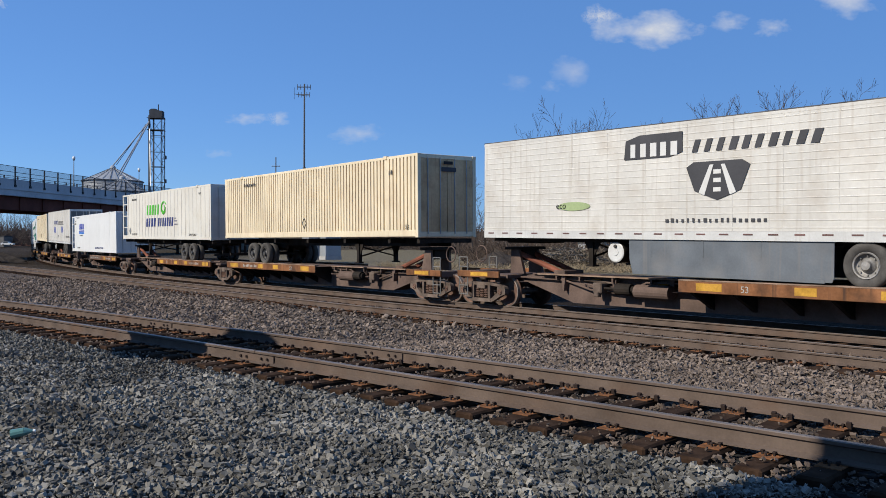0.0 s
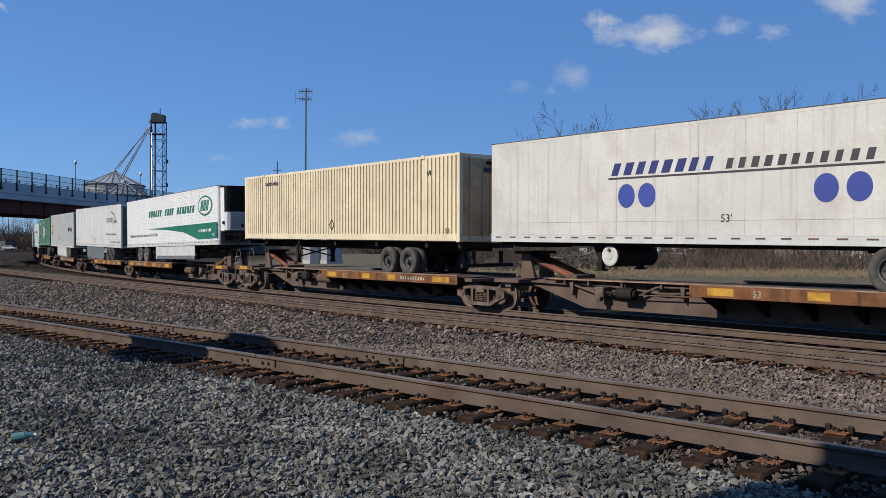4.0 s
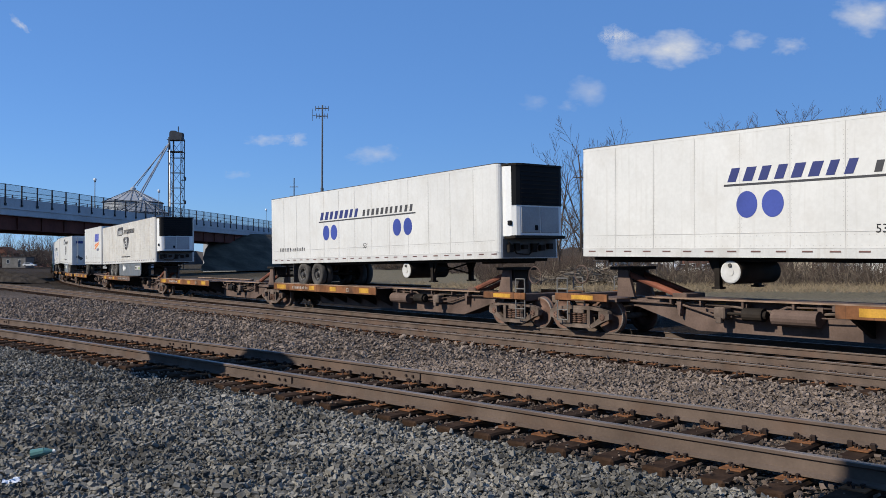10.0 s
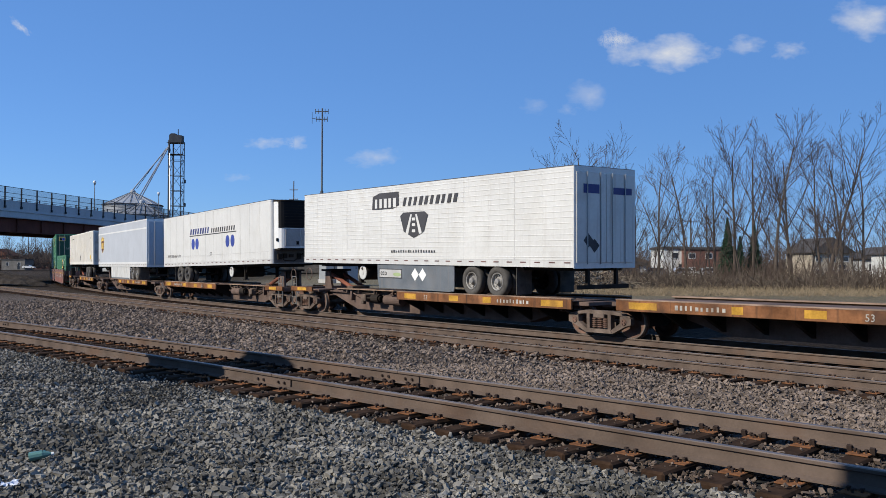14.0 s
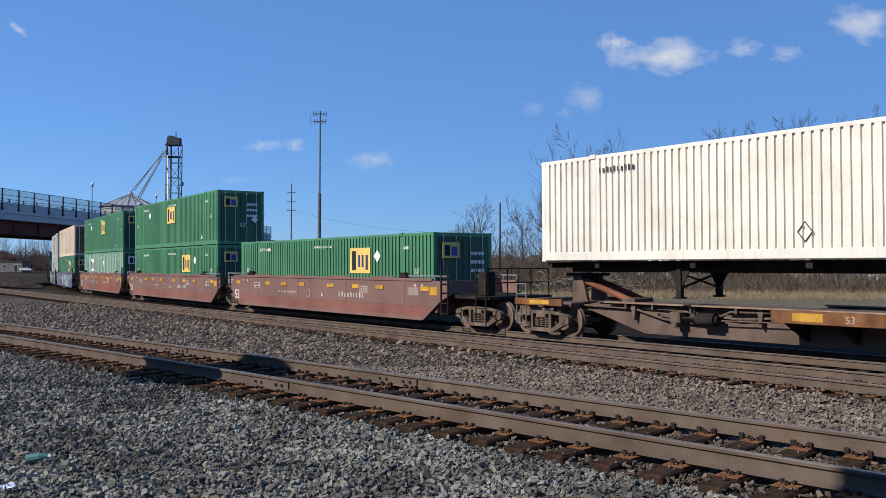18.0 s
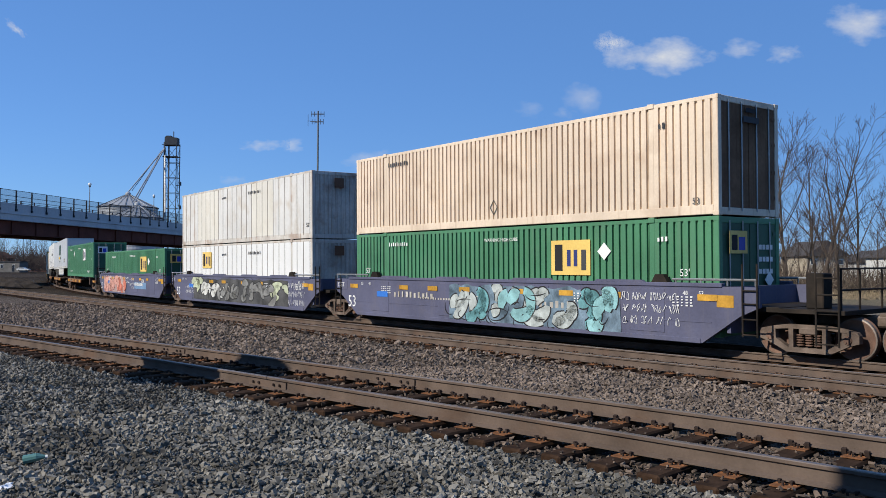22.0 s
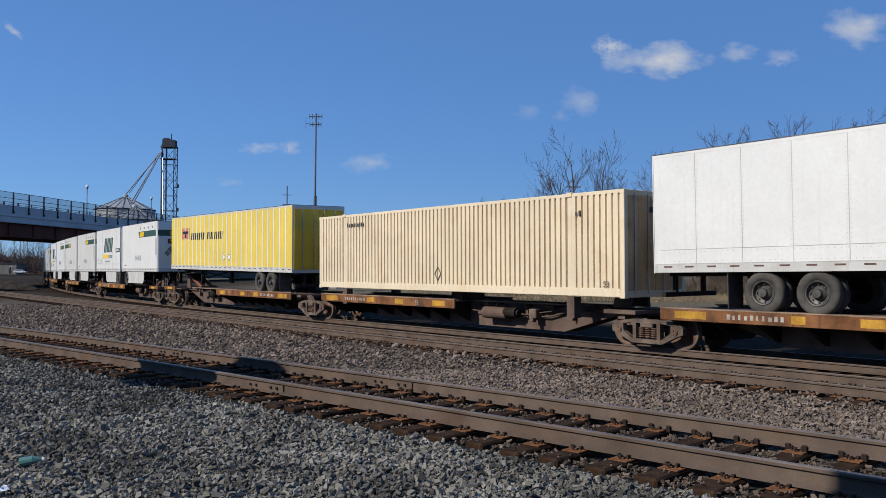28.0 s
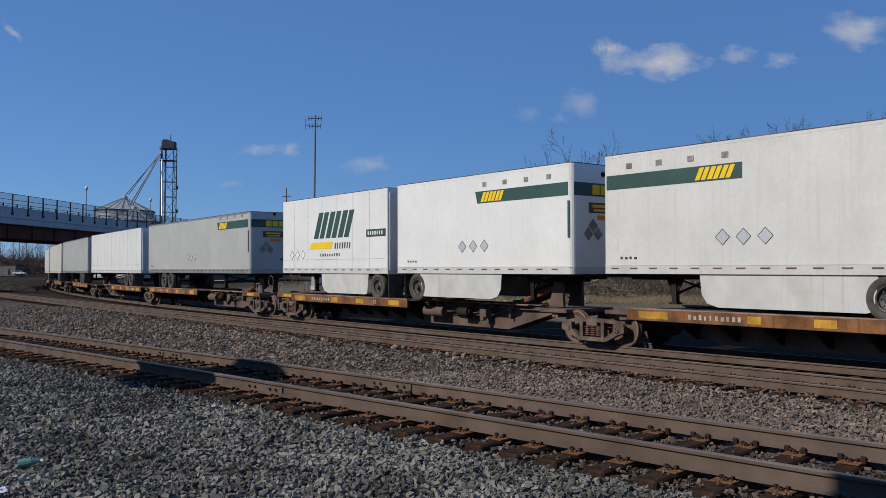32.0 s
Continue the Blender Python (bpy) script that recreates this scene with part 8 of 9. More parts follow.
def bare_tree(seed, height, spread_by=0.5, forks=3, sucker=0):
    """A leafless tree: trunk with limbs, and a crown of fine twigs."""
    rng = random.Random(seed)
    trunk, crown = Geo(), Geo()

    def bough(p, d, length, r, depth):
        segs = (9, 6, 4, 1, 1)[depth]
        first = 2 if depth == 0 else 1
        tip = r * (0.28 if depth < 2 else 0.4)
        for k in range(segs):
            q = p + d * (length / segs)
            ra, rb = r + (tip - r) * k / segs, r + (tip - r) * (k + 1) / segs
            (trunk if depth < 2 else crown).rod(p, q, max(ra, 0.017), (8, 6, 4, 3, 3)[depth], max(rb, 0.013), False)
            bend = 0.05 + 0.03 * depth
            d = (d + Vector((rng.uniform(-1, 1), rng.uniform(-1, 1), rng.uniform(-0.3, 0.9))) * bend).normalized()
            p = q
            if depth < 4 and k + 1 >= first:
                for _ in range(rng.choice((0, 1, 1, 1, 2)) if depth < 1 else rng.choice((0, 1, 1, 2)) if depth < 2 else rng.choice((0, 1, 1, 2)) if depth < 3 else rng.choice((0, 1))):
                    a = rng.uniform(0, 6.28319)
                    u = d.orthogonal().normalized()
                    side = u * math.cos(a) + d.cross(u) * math.sin(a)
                    opening = spread_by * rng.uniform(0.75, 1.35)
                    left = 1 - 0.62 * (k + 1) / segs
                    bough(p, (d + side * opening + Vector((0, 0, 0.25))).normalized(), length * left * rng.uniform(0.5, 0.85), rb * rng.uniform(0.42, 0.68), depth + 1)

    for k in range(forks):
        a = rng.uniform(0, 6.28)
        out = Vector((math.cos(a), math.sin(a), 0))
        bough(out * (0.25 if forks > 1 else 0) + Vector((0, 0, -0.3)), (Vector((0, 0, 1)) + out * (rng.uniform(0.1, 0.28) if k or forks > 1 else 0.04)).normalized(), height * (1.0 if k == 0 else rng.uniform(0.7, 0.95)), height * 0.0135 * (1.0 if k == 0 else 0.75), 0)
    for k in range(sucker):
        a = rng.uniform(0, 6.28)
        bough(Vector((0.6 * math.cos(a), 0.6 * math.sin(a), -0.2)), Vector((0.3 * math.cos(a), 0.3 * math.sin(a), 1)).normalized(), height * 0.35, height * 0.004, 2)
    top = max(v[2] for v in crown.v)
    k = height / top
    for g in (trunk, crown):
        g.v = [(a * k, b * k, c * k) for a, b, c in g.v]
    ob = thing("bare_tree", "tall leafless tree with a grey trunk behind the railway", "tree", "trees behind the railway")
    part("trunk", trunk, BARK, ob)
    part("crown", crown, TWIG, ob, "crown of bare grey-brown twigs")
    return ob


def conifer(seed, height):
    rng = random.Random(seed)
    g = Geo()
    n = int(height * 90)
    for k in range(n):
        z = height * (0.08 + 0.92 * (k / n))
        r = (height - z) * 0.24 + 0.08
        a = k * 2.4 + rng.uniform(-0.3, 0.3)
        q = r * rng.uniform(0.6, 1.12)
        p = Vector((0.1 * math.cos(a), 0.1 * math.sin(a), z))
        e = Vector((q * math.cos(a), q * math.sin(a), z - q * 0.35 + rng.uniform(-0.1, 0.1)))
        w = Vector((-math.sin(a), math.cos(a), 0)) * (0.16 + 0.1 * q)
        m = p.lerp(e, 0.6)
        g.add([p, m + w + Vector((0, 0, -0.1)), e, m - w + Vector((0, 0, -0.1)), m + Vector((0, 0, 0.08))], [(0, 1, 4), (1, 2, 4), (2, 3, 4), (3, 0, 4)])
    ob = thing("conifer", "dark green conifer among bare trees", "tree", "conifers behind the railway")
    part("trunk", Geo().rod((0, 0, -0.2), (0, 0, height * 0.9), 0.16, 8, 0.04), BARK, ob)
    part("crown", g, surf("dark_conifer_needles", (0.022, 0.045, 0.026), 0.9, 0.0, 0.4, island=0.5), ob, "dense dark green needles")
    return ob


def build_trees():
    kinds = [bare_tree(3, 15.5, 0.75, 1), bare_tree(7, 16.5, 0.62, 2, 2), bare_tree(12, 17.5, 0.66, 1), bare_tree(21, 15.0, 0.7, 2, 2), bare_tree(34, 9.5, 0.75, 2, 1)]
    used = set()
    rng = random.Random(2)

    def plant(k, x, y, turn, size, lean=0):
        m = pose(x, y, 0.35, lean, 0, turn) @ Matrix.Scale(size, 4)
        if k in used:
            o = copy_thing(kinds[k], m)
            o.matrix_basis = m
        else:
            used.add(k)
            kinds[k].matrix_basis = m

    for k, px, y, turn, size in ((4, 872, 88, 30, 1.0), (3, 985, 86, 10, 0.96), (0, 1030, 80, 80, 1.0), (1, 1068, 90, 160, 1.0), (3, 1120, 96, 210, 0.9),
                                 (0, 1165, 84, 250, 0.92), (2, 1215, 90, 20, 0.85), (1, 1262, 94, 290, 0.95), (2, 1300, 86, 100, 0.94), (0, 1335, 94, 130, 1.16),
                                 (2, 1372, 84, 200, 1.0), (3, 1458, 86, 300, 1.2), (2, 1492, 92, 330, 0.95), (0, 1530, 84, 70, 0.95), (1, 1405, 96, 40, 1.1),
                                 (3, 1610, 86, 20, 1.0), (2, 1660, 90, 60, 1.0), (0, 1720, 84, 170, 1.0), (4, 925, 100, 100, 1.0), (4, 955, 95, 190, 1.1), (4, 1100, 78, 20, 0.8),
                                 (4, 1035, 78, 55, 0.8), (4, 1150, 79, 140, 0.8), (4, 1315, 77, 10, 0.85), (4, 1350, 80, 95, 0.75), (4, 1430, 78, 120, 0.85), (4, 1520, 77, 330, 0.8), (4, 1565, 76, 250, 0.8), (4, 1190, 76, 80, 0.7), (4, 1240, 77, 150, 0.75), (4, 1390, 76, 200, 0.7), (4, 1470, 75, 260, 0.8), (4, 840, 130, 40, 1.0), (4, 815, 170, 90, 1.1)):
        plant(k, (px - 784) / 1502 * y, y, turn, size)
    # far trees beyond the bridge
    for i in range(16):
        px = -60 + i * 14 + rng.uniform(-4, 4)
        y = rng.uniform(330, 460)
        plant(rng.randrange(5), (px - 784) / 1502 * y, y, rng.uniform(0, 360), rng.uniform(0.9, 1.25))
    for i in range(12):
        px = 760 + i * 75 + rng.uniform(-20, 20)
        y = rng.uniform(200, 300)
        plant(rng.randrange(5), (px - 784) / 1502 * y, y, rng.uniform(0, 360), rng.uniform(0.7, 0.95))
    for px, y, h, t in ((1288, 112, 8.2, 0), (1335, 114, 7.6, 50), (1310, 118, 6.0, 90)):
        c = conifer(px, h)
        c.location = ((px - 784) / 1502 * y, y, 0.3)


def twig_field(name, n, place, length, r, label, seed, material):
    rng = random.Random(seed)
    g = Geo()
    for _ in range(n):
        x, y, z = place(rng)
        d = Vector((rng.uniform(-1, 1), rng.uniform(-1, 1), rng.uniform(0.1, 1.4))).normalized()
        q = rng.uniform(*length)
        p = Vector((x, y, z))
        m = p + d * q * 0.55
        e = m + (d + Vector((rng.uniform(-0.5, 0.5), rng.uniform(-0.5, 0.5), rng.uniform(-0.3, 0.3)))).normalized() * q * 0.45
        g.rod(p, m, r, 3, r * 0.7, False)
        g.rod(m, e, r * 0.7, 3, r * 0.3, False)
    return solid(name, g, material, label, "brush", kind="stuff")


def build_brush():
    straw = surf("dry_straw_stems", (0.24, 0.19, 0.125), 0.95, 0.0, 0.35, island=0.5)
    bramble = surf("brown_bramble_stems", (0.07, 0.052, 0.041), 0.95, 0.0, 0.35, island=0.5)
    at = lambda px, y: (px - 784) / 1502 * y

    def strip(rng):
        y = 58 + 34 * rng.random() ** 0.7
        return at(rng.uniform(850, 1700), y), y, 0.35

    twig_field("undergrowth", 6800, strip, (0.5, 2.9), 0.02, "brown leafless undergrowth below the trees", 1, bramble)

    def grass(rng):
        y = rng.uniform(48, 64)
        return at(rng.uniform(700, 1700), y), y, 0.3

    twig_field("dry_grass", 9000, grass, (0.15, 0.6), 0.012, "dry pale grass behind the train", 2, straw)

    def woods(rng):
        y = rng.uniform(135, 215)
        px = rng.uniform(790, 1760)
        return at(px, y), y, 0.3

    def beyond(rng):
        y = rng.uniform(330, 440)
        return at(rng.uniform(-90, 250), y), y, 0.4 + rng.random() ** 1.6 * 6.0

    twig_field("far_woods", 3200, beyond, (3.0, 8.0), 0.13, "dark tangle of bare woods beyond the bridge", 6, TWIG)
    twig_field("far_woods", 9000, woods, (2.5, 8.5), 0.05, "grey-brown tangle of far bare woods", 5, TWIG)

    def bank(rng):
        q = rng.random()
        x = -44 + 90 * q
        z = 9.0 - 5.0 * q
        k = rng.random()
        return x, 243 - k * (5 + 2 * z), max(0.4, (z - 0.6) * (1 - k))

    twig_field("undergrowth", 9000, bank, (0.6, 2.4), 0.06, "brown brush over the road bank", 3, bramble)

    def pile(rng):
        px = rng.uniform(955, 1140)
        y = rng.uniform(60, 64)
        h = 1.25 * (1 - abs(px - 1040) / 110) + 0.1
        return at(px, y), y, 0.35 + rng.random() * max(0.1, h)

    rng = random.Random(4)
    g = Geo()
    for _ in range(420):
        x, y, z = pile(rng)
        d = Vector((rng.uniform(-1, 1), rng.uniform(-1, 1), rng.uniform(-0.25, 0.3))).normalized() * rng.uniform(0.5, 1.6)
        g.rod((x, y, z), (x + d.x, y + d.y, max(0.35, z + d.z)), rng.uniform(0.02, 0.06), 5, 0.02)
    solid("brush_pile", g, surf("bleached_cut_branches", (0.21, 0.175, 0.135), 0.95, 0.0, 0.3, island=0.6), "long pile of cut grey branches on the ground", "brush pile", kind="stuff")
    def cuttings(rng):
        px = rng.uniform(985, 1640)
        y = rng.uniform(59, 68)
        return at(px, y), y, 0.3 + rng.random() ** 2 * 0.9

    twig_field("cut_branches", 1900, cuttings, (0.5, 1.7), 0.022, "tangle of pale cut branches behind the train", 7, surf("grey_cut_branches", (0.12, 0.098, 0.077), 0.95, 0.0, 0.4, island=0.8))
    # long dark mound between the lines, far along
    g = Geo()
    rows, n = [], 40
    for k in range(11):
        q = k / 10
        for i in range(n):
            a = i * 6.28319 / n
            r = q * (1 + 0.1 * math.sin(3 * a + 1) + 0.07 * math.sin(7 * a) + 0.04 * rng.uniform(-1, 1))
            rows.append((-54.5 + 9.0 * r * math.cos(a), 102.5 + 2.6 * r * math.sin(a) - 0.75 * 9.0 * r * math.cos(a), -0.3 + 1.45 * (1 - q) ** 0.55 + 0.12 * rng.uniform(-1, 1)))
    g.add(rows, [(k * n + i, (k + 1) * n + i, (k + 1) * n + (i + 1) % n, k * n + (i + 1) % n) for k in range(10) for i in range(n)])
    solid("earth_mound", g, surf("dark_dumped_earth", (0.038, 0.032, 0.028), 0.95, 0.0, 0.5, 0.35, (0.09, 0.078, 0.066), 0.8, 6, bump=0.08, bump_scale=6), "long dark mound of dumped earth between the tracks", "earth heap")
    # heap of earth
    g = Geo()
    rows, n = [], 28
    cx, cy = at(903, 60), 60.0
    for k in range(9):
        q = k / 8
        for i in range(n):
            a = i * 6.28319 / n
            r = 2.4 * q * (1 + 0.12 * math.sin(3 * a + 1) + 0.06 * rng.uniform(-1, 1))
            rows.append((cx + r * math.cos(a), cy + r * 0.8 * math.sin(a), 0.3 + 1.35 * (1 - q) ** 0.8 * (0.8 + 0.2 * math.cos(a + 0.6)) + 0.11 * rng.uniform(-1, 1) * (1 - 0.6 * q)))
    g.add(rows, [(k * n + i, (k + 1) * n + i, (k + 1) * n + (i + 1) % n, k * n + (i + 1) % n) for k in range(8) for i in range(n)])
    solid("earth_heap", g, surf("dug_earth", (0.07, 0.056, 0.045), 0.95, 0.0, 0.35, 0.4, (0.07, 0.055, 0.04), 1.0, 10, bump=0.05, bump_scale=8), "heap of dug brown earth beside cut branches", "earth heap")


# ---- buildings behind ----
def house(x, y, w, dpt, h, roof_h, wall_m, roof_m, label, turn=0, rows=1, cols=3, gable=True):
    ob = thing("house", label, "house", "houses beyond the railway")
    ob.matrix_basis = pose(x, y, 0.35, 0, 0, turn)
    part("wall", Geo().box(-w / 2, w / 2, -dpt / 2, dpt / 2, -0.3, h), wall_m, ob)
    if gable:
        g = Geo().prism([(-w / 2 - 0.4, h), (w / 2 + 0.4, h), (w / 2 + 0.4, h + 0.15), (0, h + roof_h), (-w / 2 - 0.4, h + 0.15)], -dpt / 2 - 0.4, dpt / 2 + 0.4)
    else:
        g = Geo().box(-w / 2 - 0.2, w / 2 + 0.2, -dpt / 2 - 0.2, dpt / 2 + 0.2, h, h + 0.35)
    part("roof", g, roof_m, ob)
    glass = surf("dark_window_glass", (0.03, 0.035, 0.045), 0.15, 0.0, 0.2)
    frame_p = surf("window_trim_paint", (0.6, 0.6, 0.57), 0.5, 0.0, 0.1)
    sh = h / rows
    for r in range(rows):
        for c in range(cols):
            cx = -w / 2 + (c + 0.5) * w / cols
            z0 = r * sh + sh * 0.35
            wdw = part("window", Geo().box(cx - 0.5, cx + 0.5, -dpt / 2 - 0.05, -dpt / 2, z0, z0 + sh * 0.42), frame_p, ob)
            part("pane", Geo().box(cx - 0.42, cx + 0.42, -dpt / 2 - 0.07, -dpt / 2 - 0.05, z0 + 0.08, z0 + sh * 0.42 - 0.08), glass, wdw)
    part("door", Geo().box(w * 0.18, w * 0.18 + 0.95, -dpt / 2 - 0.05, -dpt / 2, 0, 2.05), glass, ob)
    return ob


def build_town():
    at = lambda px, y: (px - 784) / 1502 * y
    brick = surf("dull_red_brick", (0.17, 0.088, 0.07), 0.9, 0.0, 0.25, 0.3, (0.1, 0.07, 0.06), 0.5, 20)
    pale = surf("pale_siding", (0.52, 0.52, 0.50), 0.7, 0.0, 0.12, 0.2, (0.35, 0.33, 0.3))
    tan = surf("tan_siding", (0.36, 0.31, 0.24), 0.7, 0.0, 0.12)
    slate = surf("dark_shingle_roof", (0.07, 0.066, 0.066), 0.9, 0.0, 0.25)
    rust_roof = surf("brown_roof", (0.15, 0.07, 0.05), 0.9, 0.0, 0.25)
    house(at(1240, 128), 128, 7.4, 8, 4.2, 0, brick, slate, "two-storey dull brick building with a flat roof", 0, 2, 3, False)
    house(at(1182, 129), 129, 3.2, 8, 4.3, 0, pale, slate, "pale flat-roofed wing of the brick building", 0, 2, 1, False)
    house(at(1098, 116), 116, 5.6, 6, 1.9, 0.8, pale, slate, "low pale shed with a grey roof", 0, 1, 2)
    house(at(1448, 126), 126, 6.2, 7, 3.7, 2.3, tan, slate, "tan house with a steep dark gable roof", 8, 2, 3)
    house(at(1548, 140), 140, 6.5, 7, 3.0, 2.0, pale, slate, "pale gabled house behind bare trees", -8, 1, 2)
    house(at(1620, 128), 128, 9.0, 8, 3.6, 2.4, pale, slate, "white house behind bare trees", 5, 1, 3)
    house(at(905, 205), 205, 7.5, 7, 2.6, 2.6, pale, slate, "small white gabled house far off", 0, 1, 2)
    house(at(955, 200), 200, 5.5, 6, 2.8, 2.2, tan, slate, "small tan gabled house far off", 20, 1, 2)
    house(at(1010, 230), 230, 12, 8, 3.4, 2.6, brick, slate, "brick house far off", 0, 1, 3)
    house(at(785, 290), 290, 24, 10, 6.6, 0, tan, slate, "long low flat-roofed hall far off", 0, 1, 6, False)
    house(at(8, 360), 360, 10, 8, 5.4, 3.0, brick, rust_roof, "red-brown gabled house beyond the bridge", 0, 2, 3)
    house(at(32, 330), 330, 9, 7, 3.6, 0, surf("grey_block_wall", (0.17, 0.16, 0.145), 0.9), slate, "low grey building beyond the bridge", 0, 1, 2, False)
    house(at(-30, 390), 390, 12, 8, 5.0, 3.0, tan, slate, "tan house beyond the bridge", 0, 2, 3)
    house(at(70, 420), 420, 14, 8, 4.6, 3.0, brick, slate, "brick house beyond the bridge", 0, 2, 4)
    house(at(100, 400), 400, 10, 8, 4.6, 3.0, brick, slate, "dull brick house beyond the bridge", 0, 2, 3)
    for px, y, rgb, lab in ((1215, 114, (0.62, 0.62, 0.6), "white parked car near a building"), (1262, 118, (0.3, 0.31, 0.33), "grey parked car near a building"), (1110, 108, (0.04, 0.04, 0.05), "black parked car beside a shed"), (52, 320, (0.7, 0.7, 0.7), "white parked car beyond the bridge"), (1165, 116, (0.1, 0.12, 0.16), "dark blue parked car by the building")):
        car = thing("parked_car", lab, "car", "parked cars")
        car.matrix_basis = pose(at(px, y), y, 0.45 if y < 200 else 0.6)
        p = surf("car_paint_" + lab.split()[0], rgb, 0.25, 0.0, 0.05, coat=0.5)
        part("body", Geo().prism([(-2.2, 0.3), (2.2, 0.3), (2.25, 0.75), (1.3, 0.9), (-2.2, 0.95), (-2.25, 0.6)], -0.88, 0.88), p, car)
        part("cabin", Geo().prism([(-1.9, 0.94), (0.95, 0.9), (0.35, 1.42), (-1.4, 1.44)], -0.8, 0.8), p, car)
        part("side_window", Geo().prism([(-1.65, 0.98), (0.7, 0.95), (0.25, 1.36), (-1.3, 1.38)], -0.82, -0.8), surf("dark_window_glass", (0.03, 0.035, 0.045), 0.15), car)
        for x in (-1.35, 1.4):
            for sy in (-1, 1):
                part("wheel", Geo().lathe([(0.0, sy * 0.9), (0.2, sy * 0.9), (0.32, sy * 0.87), (0.32, sy * 0.68), (0, sy * 0.68)], x, 0.32, 16), RUBBER, car)
    # a distant low wooded rise closes the view
    g = Geo()
    rng = random.Random(9)
    pts = []
    for i in range(121):
        a = math.radians(-75 + i * 1.25)
        r = 900 + 60 * math.sin(i * 0.7)
        pts.append((r * math.sin(a), r * math.cos(a), 7 + 5 * rng.random() + 4 * math.sin(i * 0.31)))
    vs = [(x, y, z) for x, y, h in pts for z in (-2, h)]
    g.add(vs, [(2 * i, 2 * i + 2, 2 * i + 3, 2 * i + 1) for i in range(120)])
    solid("backdrop", g, surf("hazy_winter_woods", (0.13, 0.115, 0.11), 1.0, 0.0, 0.3, 0, (0, 0, 0), 0.02, 0.2), "distant grey-brown winter woods", "woods", kind="structure")


# ---- unseen stand-ins added outside the view to throw shade into it ----
def build_shade_casters():
    t = Vector((SUN_TOWARDS.x, SUN_TOWARDS.y, 0)).normalized()
    reach = 1 / math.tan(SUN_ELEVATION)
    spot = Vector((-3.83, 14.02, 0.3))
    h = 4.6
    b = spot + t * (h * reach)
    # added board, sized and placed for the shadow across the near rails
    s = thing("trackside_board", "unseen dark oval board on two posts, added to cast a shadow", "sign board")
    s.matrix_basis = pose(b.x, b.y, 0.15, 0, 0, -60.6)
    for x in (-0.5, 0.5):
        part("post", Geo().rod((x, 0.05, 0), (x, 0.05, 4.5), 0.05, 10), CHROME, s)
    part("board", disc(0, 4.75, 1.25, 0.95, 0.0, 20, 0.04), BLACK_GRILLE, s)
    part("base", Geo().box(-0.8, 0.8, -0.2, 0.3, -0.2, 0.15, 0.03), CHROME, s)
    # unseen block added at the viewer's left; its long shadow crosses the right foreground
    w = thing("wall_west", "plain unseen brick block, added to shade the right foreground", "building", kind="structure")
    c = Vector((3.1, 6.62, 0)) + t * (7.4 * reach)
    w.matrix_basis = pose(c.x, c.y, 0.1, 0, 0, math.degrees(math.atan2(t.y, t.x)) + 180)
    part("building_wall", Geo().box(-9, 0, -7.0, 0, 0, 9.4), surf("dull_red_brick", (0.17, 0.088, 0.07)), w)


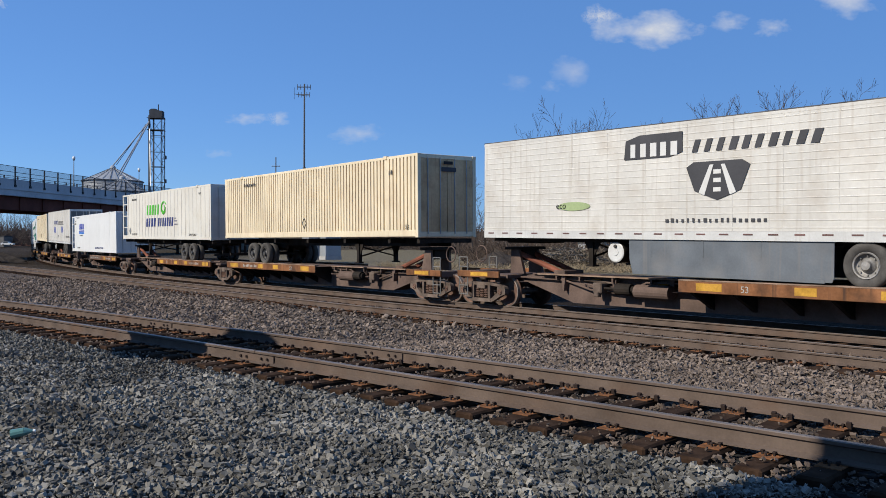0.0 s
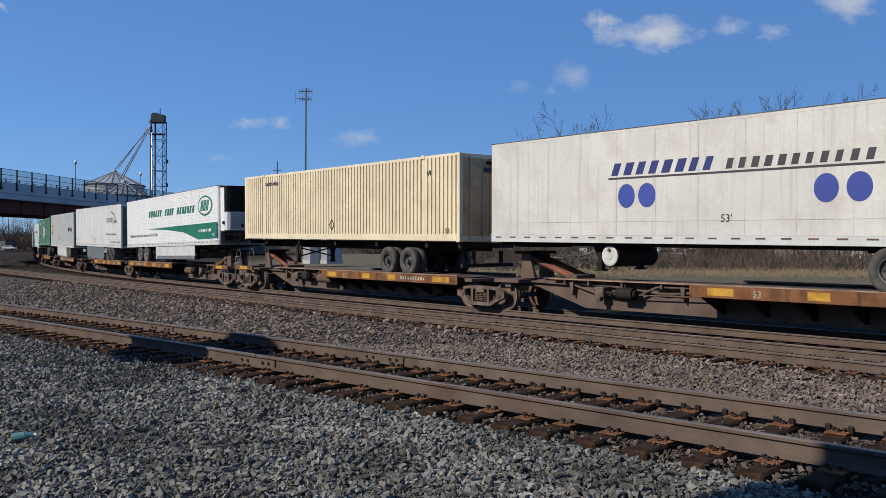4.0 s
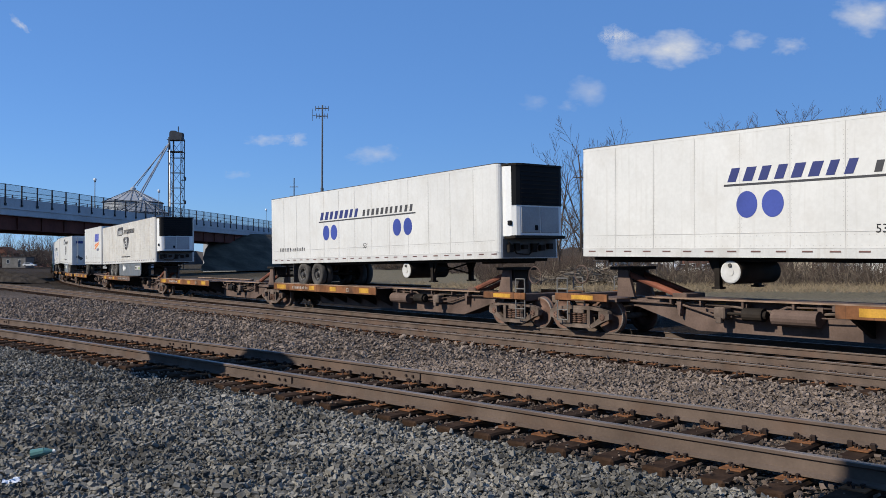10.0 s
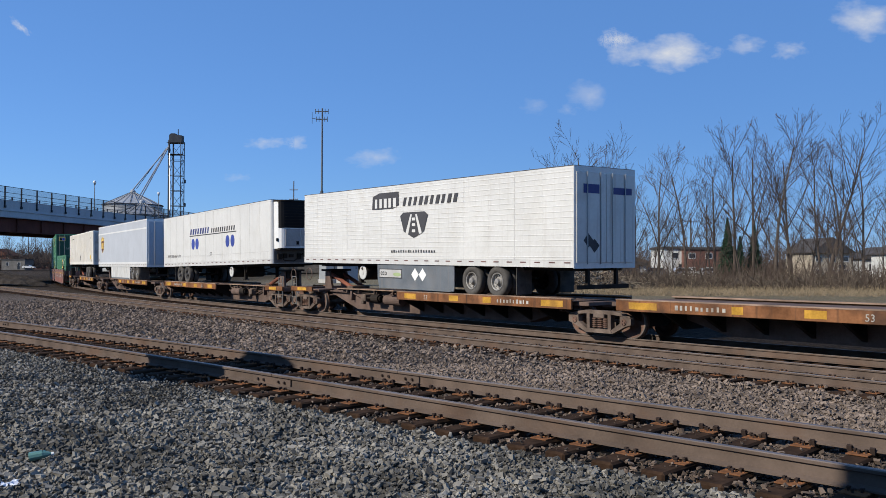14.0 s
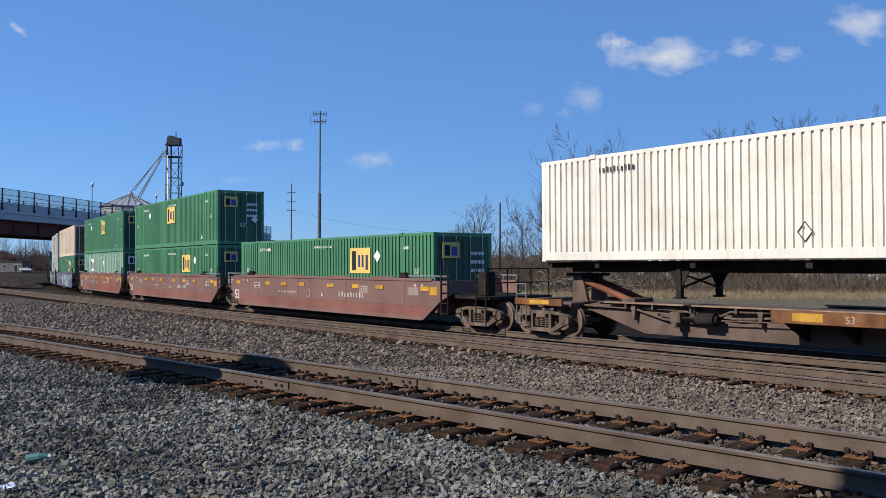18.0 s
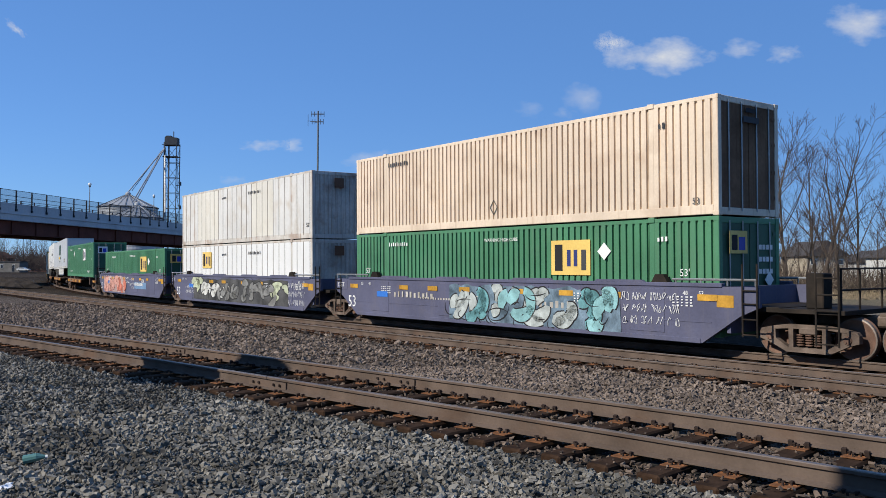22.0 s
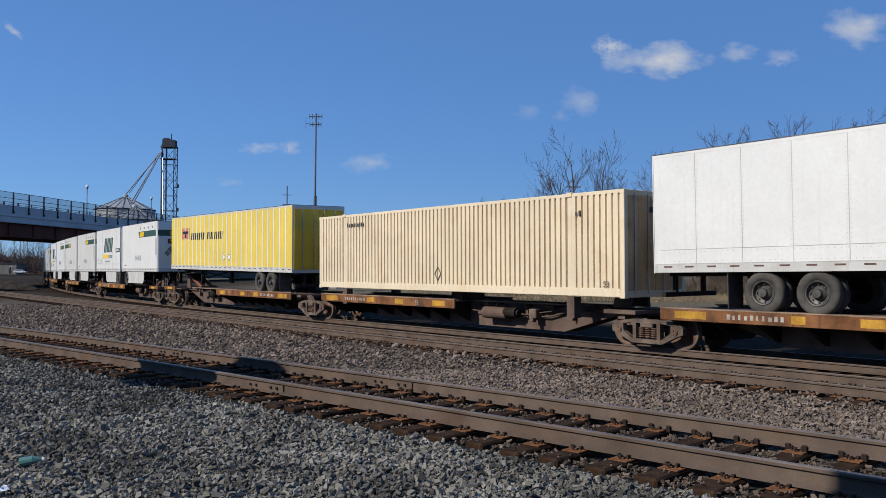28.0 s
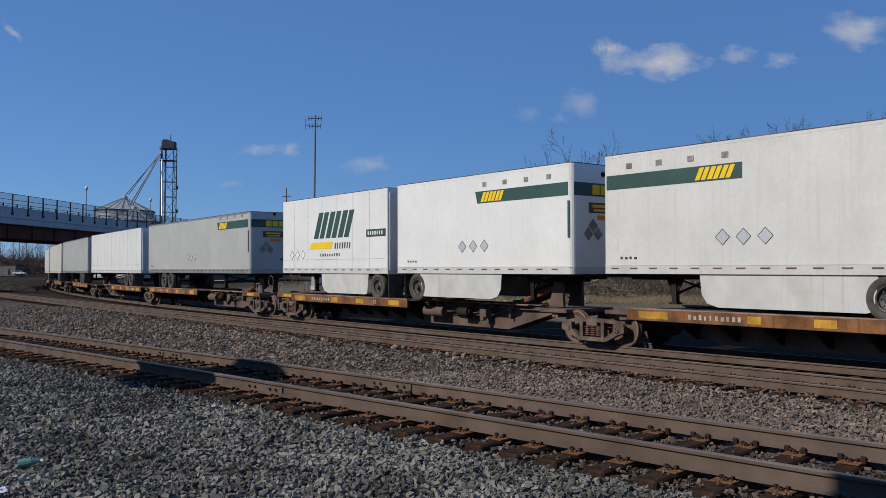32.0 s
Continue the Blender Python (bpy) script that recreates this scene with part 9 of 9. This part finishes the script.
def cloud(name, px, py, w, h, dens, seed, turn=0):
    """A small fair-weather cloud, far off: a flat sheet whose sunlit white is emission."""
    y = 3200.0
    x, z = (px - 784) / 1502 * y, 1.95 + (468.5 - py) / 1502 * y
    W, H = w / 1502 * y, h / 1502 * y
    m = bpy.data.materials.new("cloud_glow")
    m.use_nodes = True
    n, l = m.node_tree.nodes, m.node_tree.links
    n.remove(n["Principled BSDF"])
    out = n["Material Output"]
    tc = n.new("ShaderNodeTexCoord")
    mp = n.new("ShaderNodeMapping")
    mp.inputs["Location"].default_value = (seed * 3.1, seed * 1.7, seed)
    mp.inputs["Scale"].default_value = (3.2 * W / H * 0.55, 1, 3.2)
    no = n.new("ShaderNodeTexNoise")
    no.inputs["Scale"].default_value, no.inputs["Detail"].default_value, no.inputs["Roughness"].default_value = 0.9, 5.0, 0.55
    l.new(tc.outputs["Generated"], mp.inputs["Vector"])
    l.new(mp.outputs["Vector"], no.inputs["Vector"])
    sub = n.new("ShaderNodeVectorMath")
    sub.operation = "SUBTRACT"
    sub.inputs[1].default_value = (0.5, 0.5, 0.5)
    l.new(tc.outputs["Generated"], sub.inputs[0])
    mul = n.new("ShaderNodeVectorMath")
    mul.operation = "MULTIPLY"
    mul.inputs[1].default_value = (2, 0, 2)
    l.new(sub.outputs[0], mul.inputs[0])
    ln = n.new("ShaderNodeVectorMath")
    ln.operation = "LENGTH"
    l.new(mul.outputs[0], ln.inputs[0])
    # density: noise less the distance from the middle
    ma = n.new("ShaderNodeMath")
    ma.operation = "MULTIPLY_ADD"
    ma.inputs[1].default_value, ma.inputs[2].default_value = -0.62, 0.42
    l.new(ln.outputs["Value"], ma.inputs[0])
    ad = n.new("ShaderNodeMath")
    ad.operation = "ADD"
    l.new(ma.outputs[0], ad.inputs[0])
    l.new(no.outputs["Fac"], ad.inputs[1])
    mr = n.new("ShaderNodeMapRange")
    mr.inputs["From Min"].default_value, mr.inputs["From Max"].default_value, mr.inputs["To Max"].default_value = 0.44, 0.98, dens
    mr.clamp = True
    l.new(ad.outputs[0], mr.inputs["Value"])
    em, tr, mx = n.new("ShaderNodeEmission"), n.new("ShaderNodeBsdfTransparent"), n.new("ShaderNodeMixShader")
    # the sun on the cloud is put in as an even glow
    em.inputs["Color"].default_value, em.inputs["Strength"].default_value = (0.78, 0.82, 0.90, 1), 0.78
    l.new(mr.outputs["Result"], mx.inputs[0])
    l.new(tr.outputs[0], mx.inputs[1])
    l.new(em.outputs[0], mx.inputs[2])
    l.new(mx.outputs[0], out.inputs["Surface"])
    o = solid(name, Geo().add([(-W / 2, 0, -H / 2), (W / 2, 0, -H / 2), (W / 2, 0, H / 2), (-W / 2, 0, H / 2)], [(0, 1, 2, 3)]), m, "small white fair-weather cloud in a deep blue sky", "cloud", "clouds", "structure")
    o.location = (x, y, z)
    o.rotation_euler = (0, radians(turn), 0)
    o.visible_shadow = False


def build_clouds():
    for i, (px, py, w, h, dens) in enumerate(((1178, 88, 250, 90, 1.0), (1092, 64, 110, 46, 0.9), (1322, 72, 90, 46, 0.5), (1398, 82, 80, 46, 0.6), (1530, 26, 160, 100, 0.85), (1042, 164, 110, 74, 0.4), (946, 184, 70, 36, 0.22), (668, 276, 130, 42, 0.42),
                                             (470, 250, 100, 26, 0.45), (522, 250, 54, 34, 0.5), (1005, 190, 50, 24, 0.2), (420, 312, 70, 20, 0.25))):
        cloud("cloud", px, py, w, h, dens, i + 1)
    cloud("cloud", 30, 44, 62, 18, 0.7, 20, 40)


def build_litter():
    ob = thing("plastic_bottle", "crushed green plastic bottle lying on the gravel", "bottle")
    ob.matrix_basis = pose(-3.62, 7.62, 0.23, 0, 0, 12)
    green = surf("green_plastic", (0.10, 0.22, 0.20), 0.3, 0.0, 0.2)
    part("body", Geo().rod((-0.06, 0, 0.01), (0.05, 0, 0.03), 0.042, 10, 0.036), green, ob)
    part("neck", Geo().rod((0.05, 0, 0.03), (0.12, 0, 0.032), 0.036, 10, 0.013), green, ob)
    part("cap", Geo().rod((0.12, 0, 0.032), (0.14, 0, 0.032), 0.016, 8), MARK_WHITE, ob)
    rng = random.Random(3)
    g = Geo()
    n = 7
    g.add([(0.022 * (i - 3) + rng.uniform(-0.008, 0.008), 0.018 * (j - 3), 0.02 + rng.uniform(-0.014, 0.022)) for j in range(n) for i in range(n)],
          [(j * n + i, j * n + i + 1, (j + 1) * n + i + 1, (j + 1) * n + i) for j in range(n - 1) for i in range(n - 1)])
    p = solid("paper_scrap", g, surf("pale_crumpled_paper", (0.62, 0.66, 0.74), 0.8, 0.0, 0.1), "crumpled pale paper scrap lying on the gravel", "litter")
    p.matrix_basis = pose(-3.42, 6.75, 0.2, 0, 0, 25)


def motions():
    """Everything that runs with the train, from the clip's start to its end."""
    for ob, s0, m in MOVING:
        walk(ob, [(float(t), MAIN.seat(s0 + run(t), lean=LEAN) @ m) for t in range(33)])


load_train()
cars_of_train()
build_ground()
build_clouds()
build_bridge()
build_bank()
build_grain_plant()
build_masts()
build_trees()
build_brush()
build_town()
build_shade_casters()
build_litter()
build_ballast()
build_tracks()
motions()
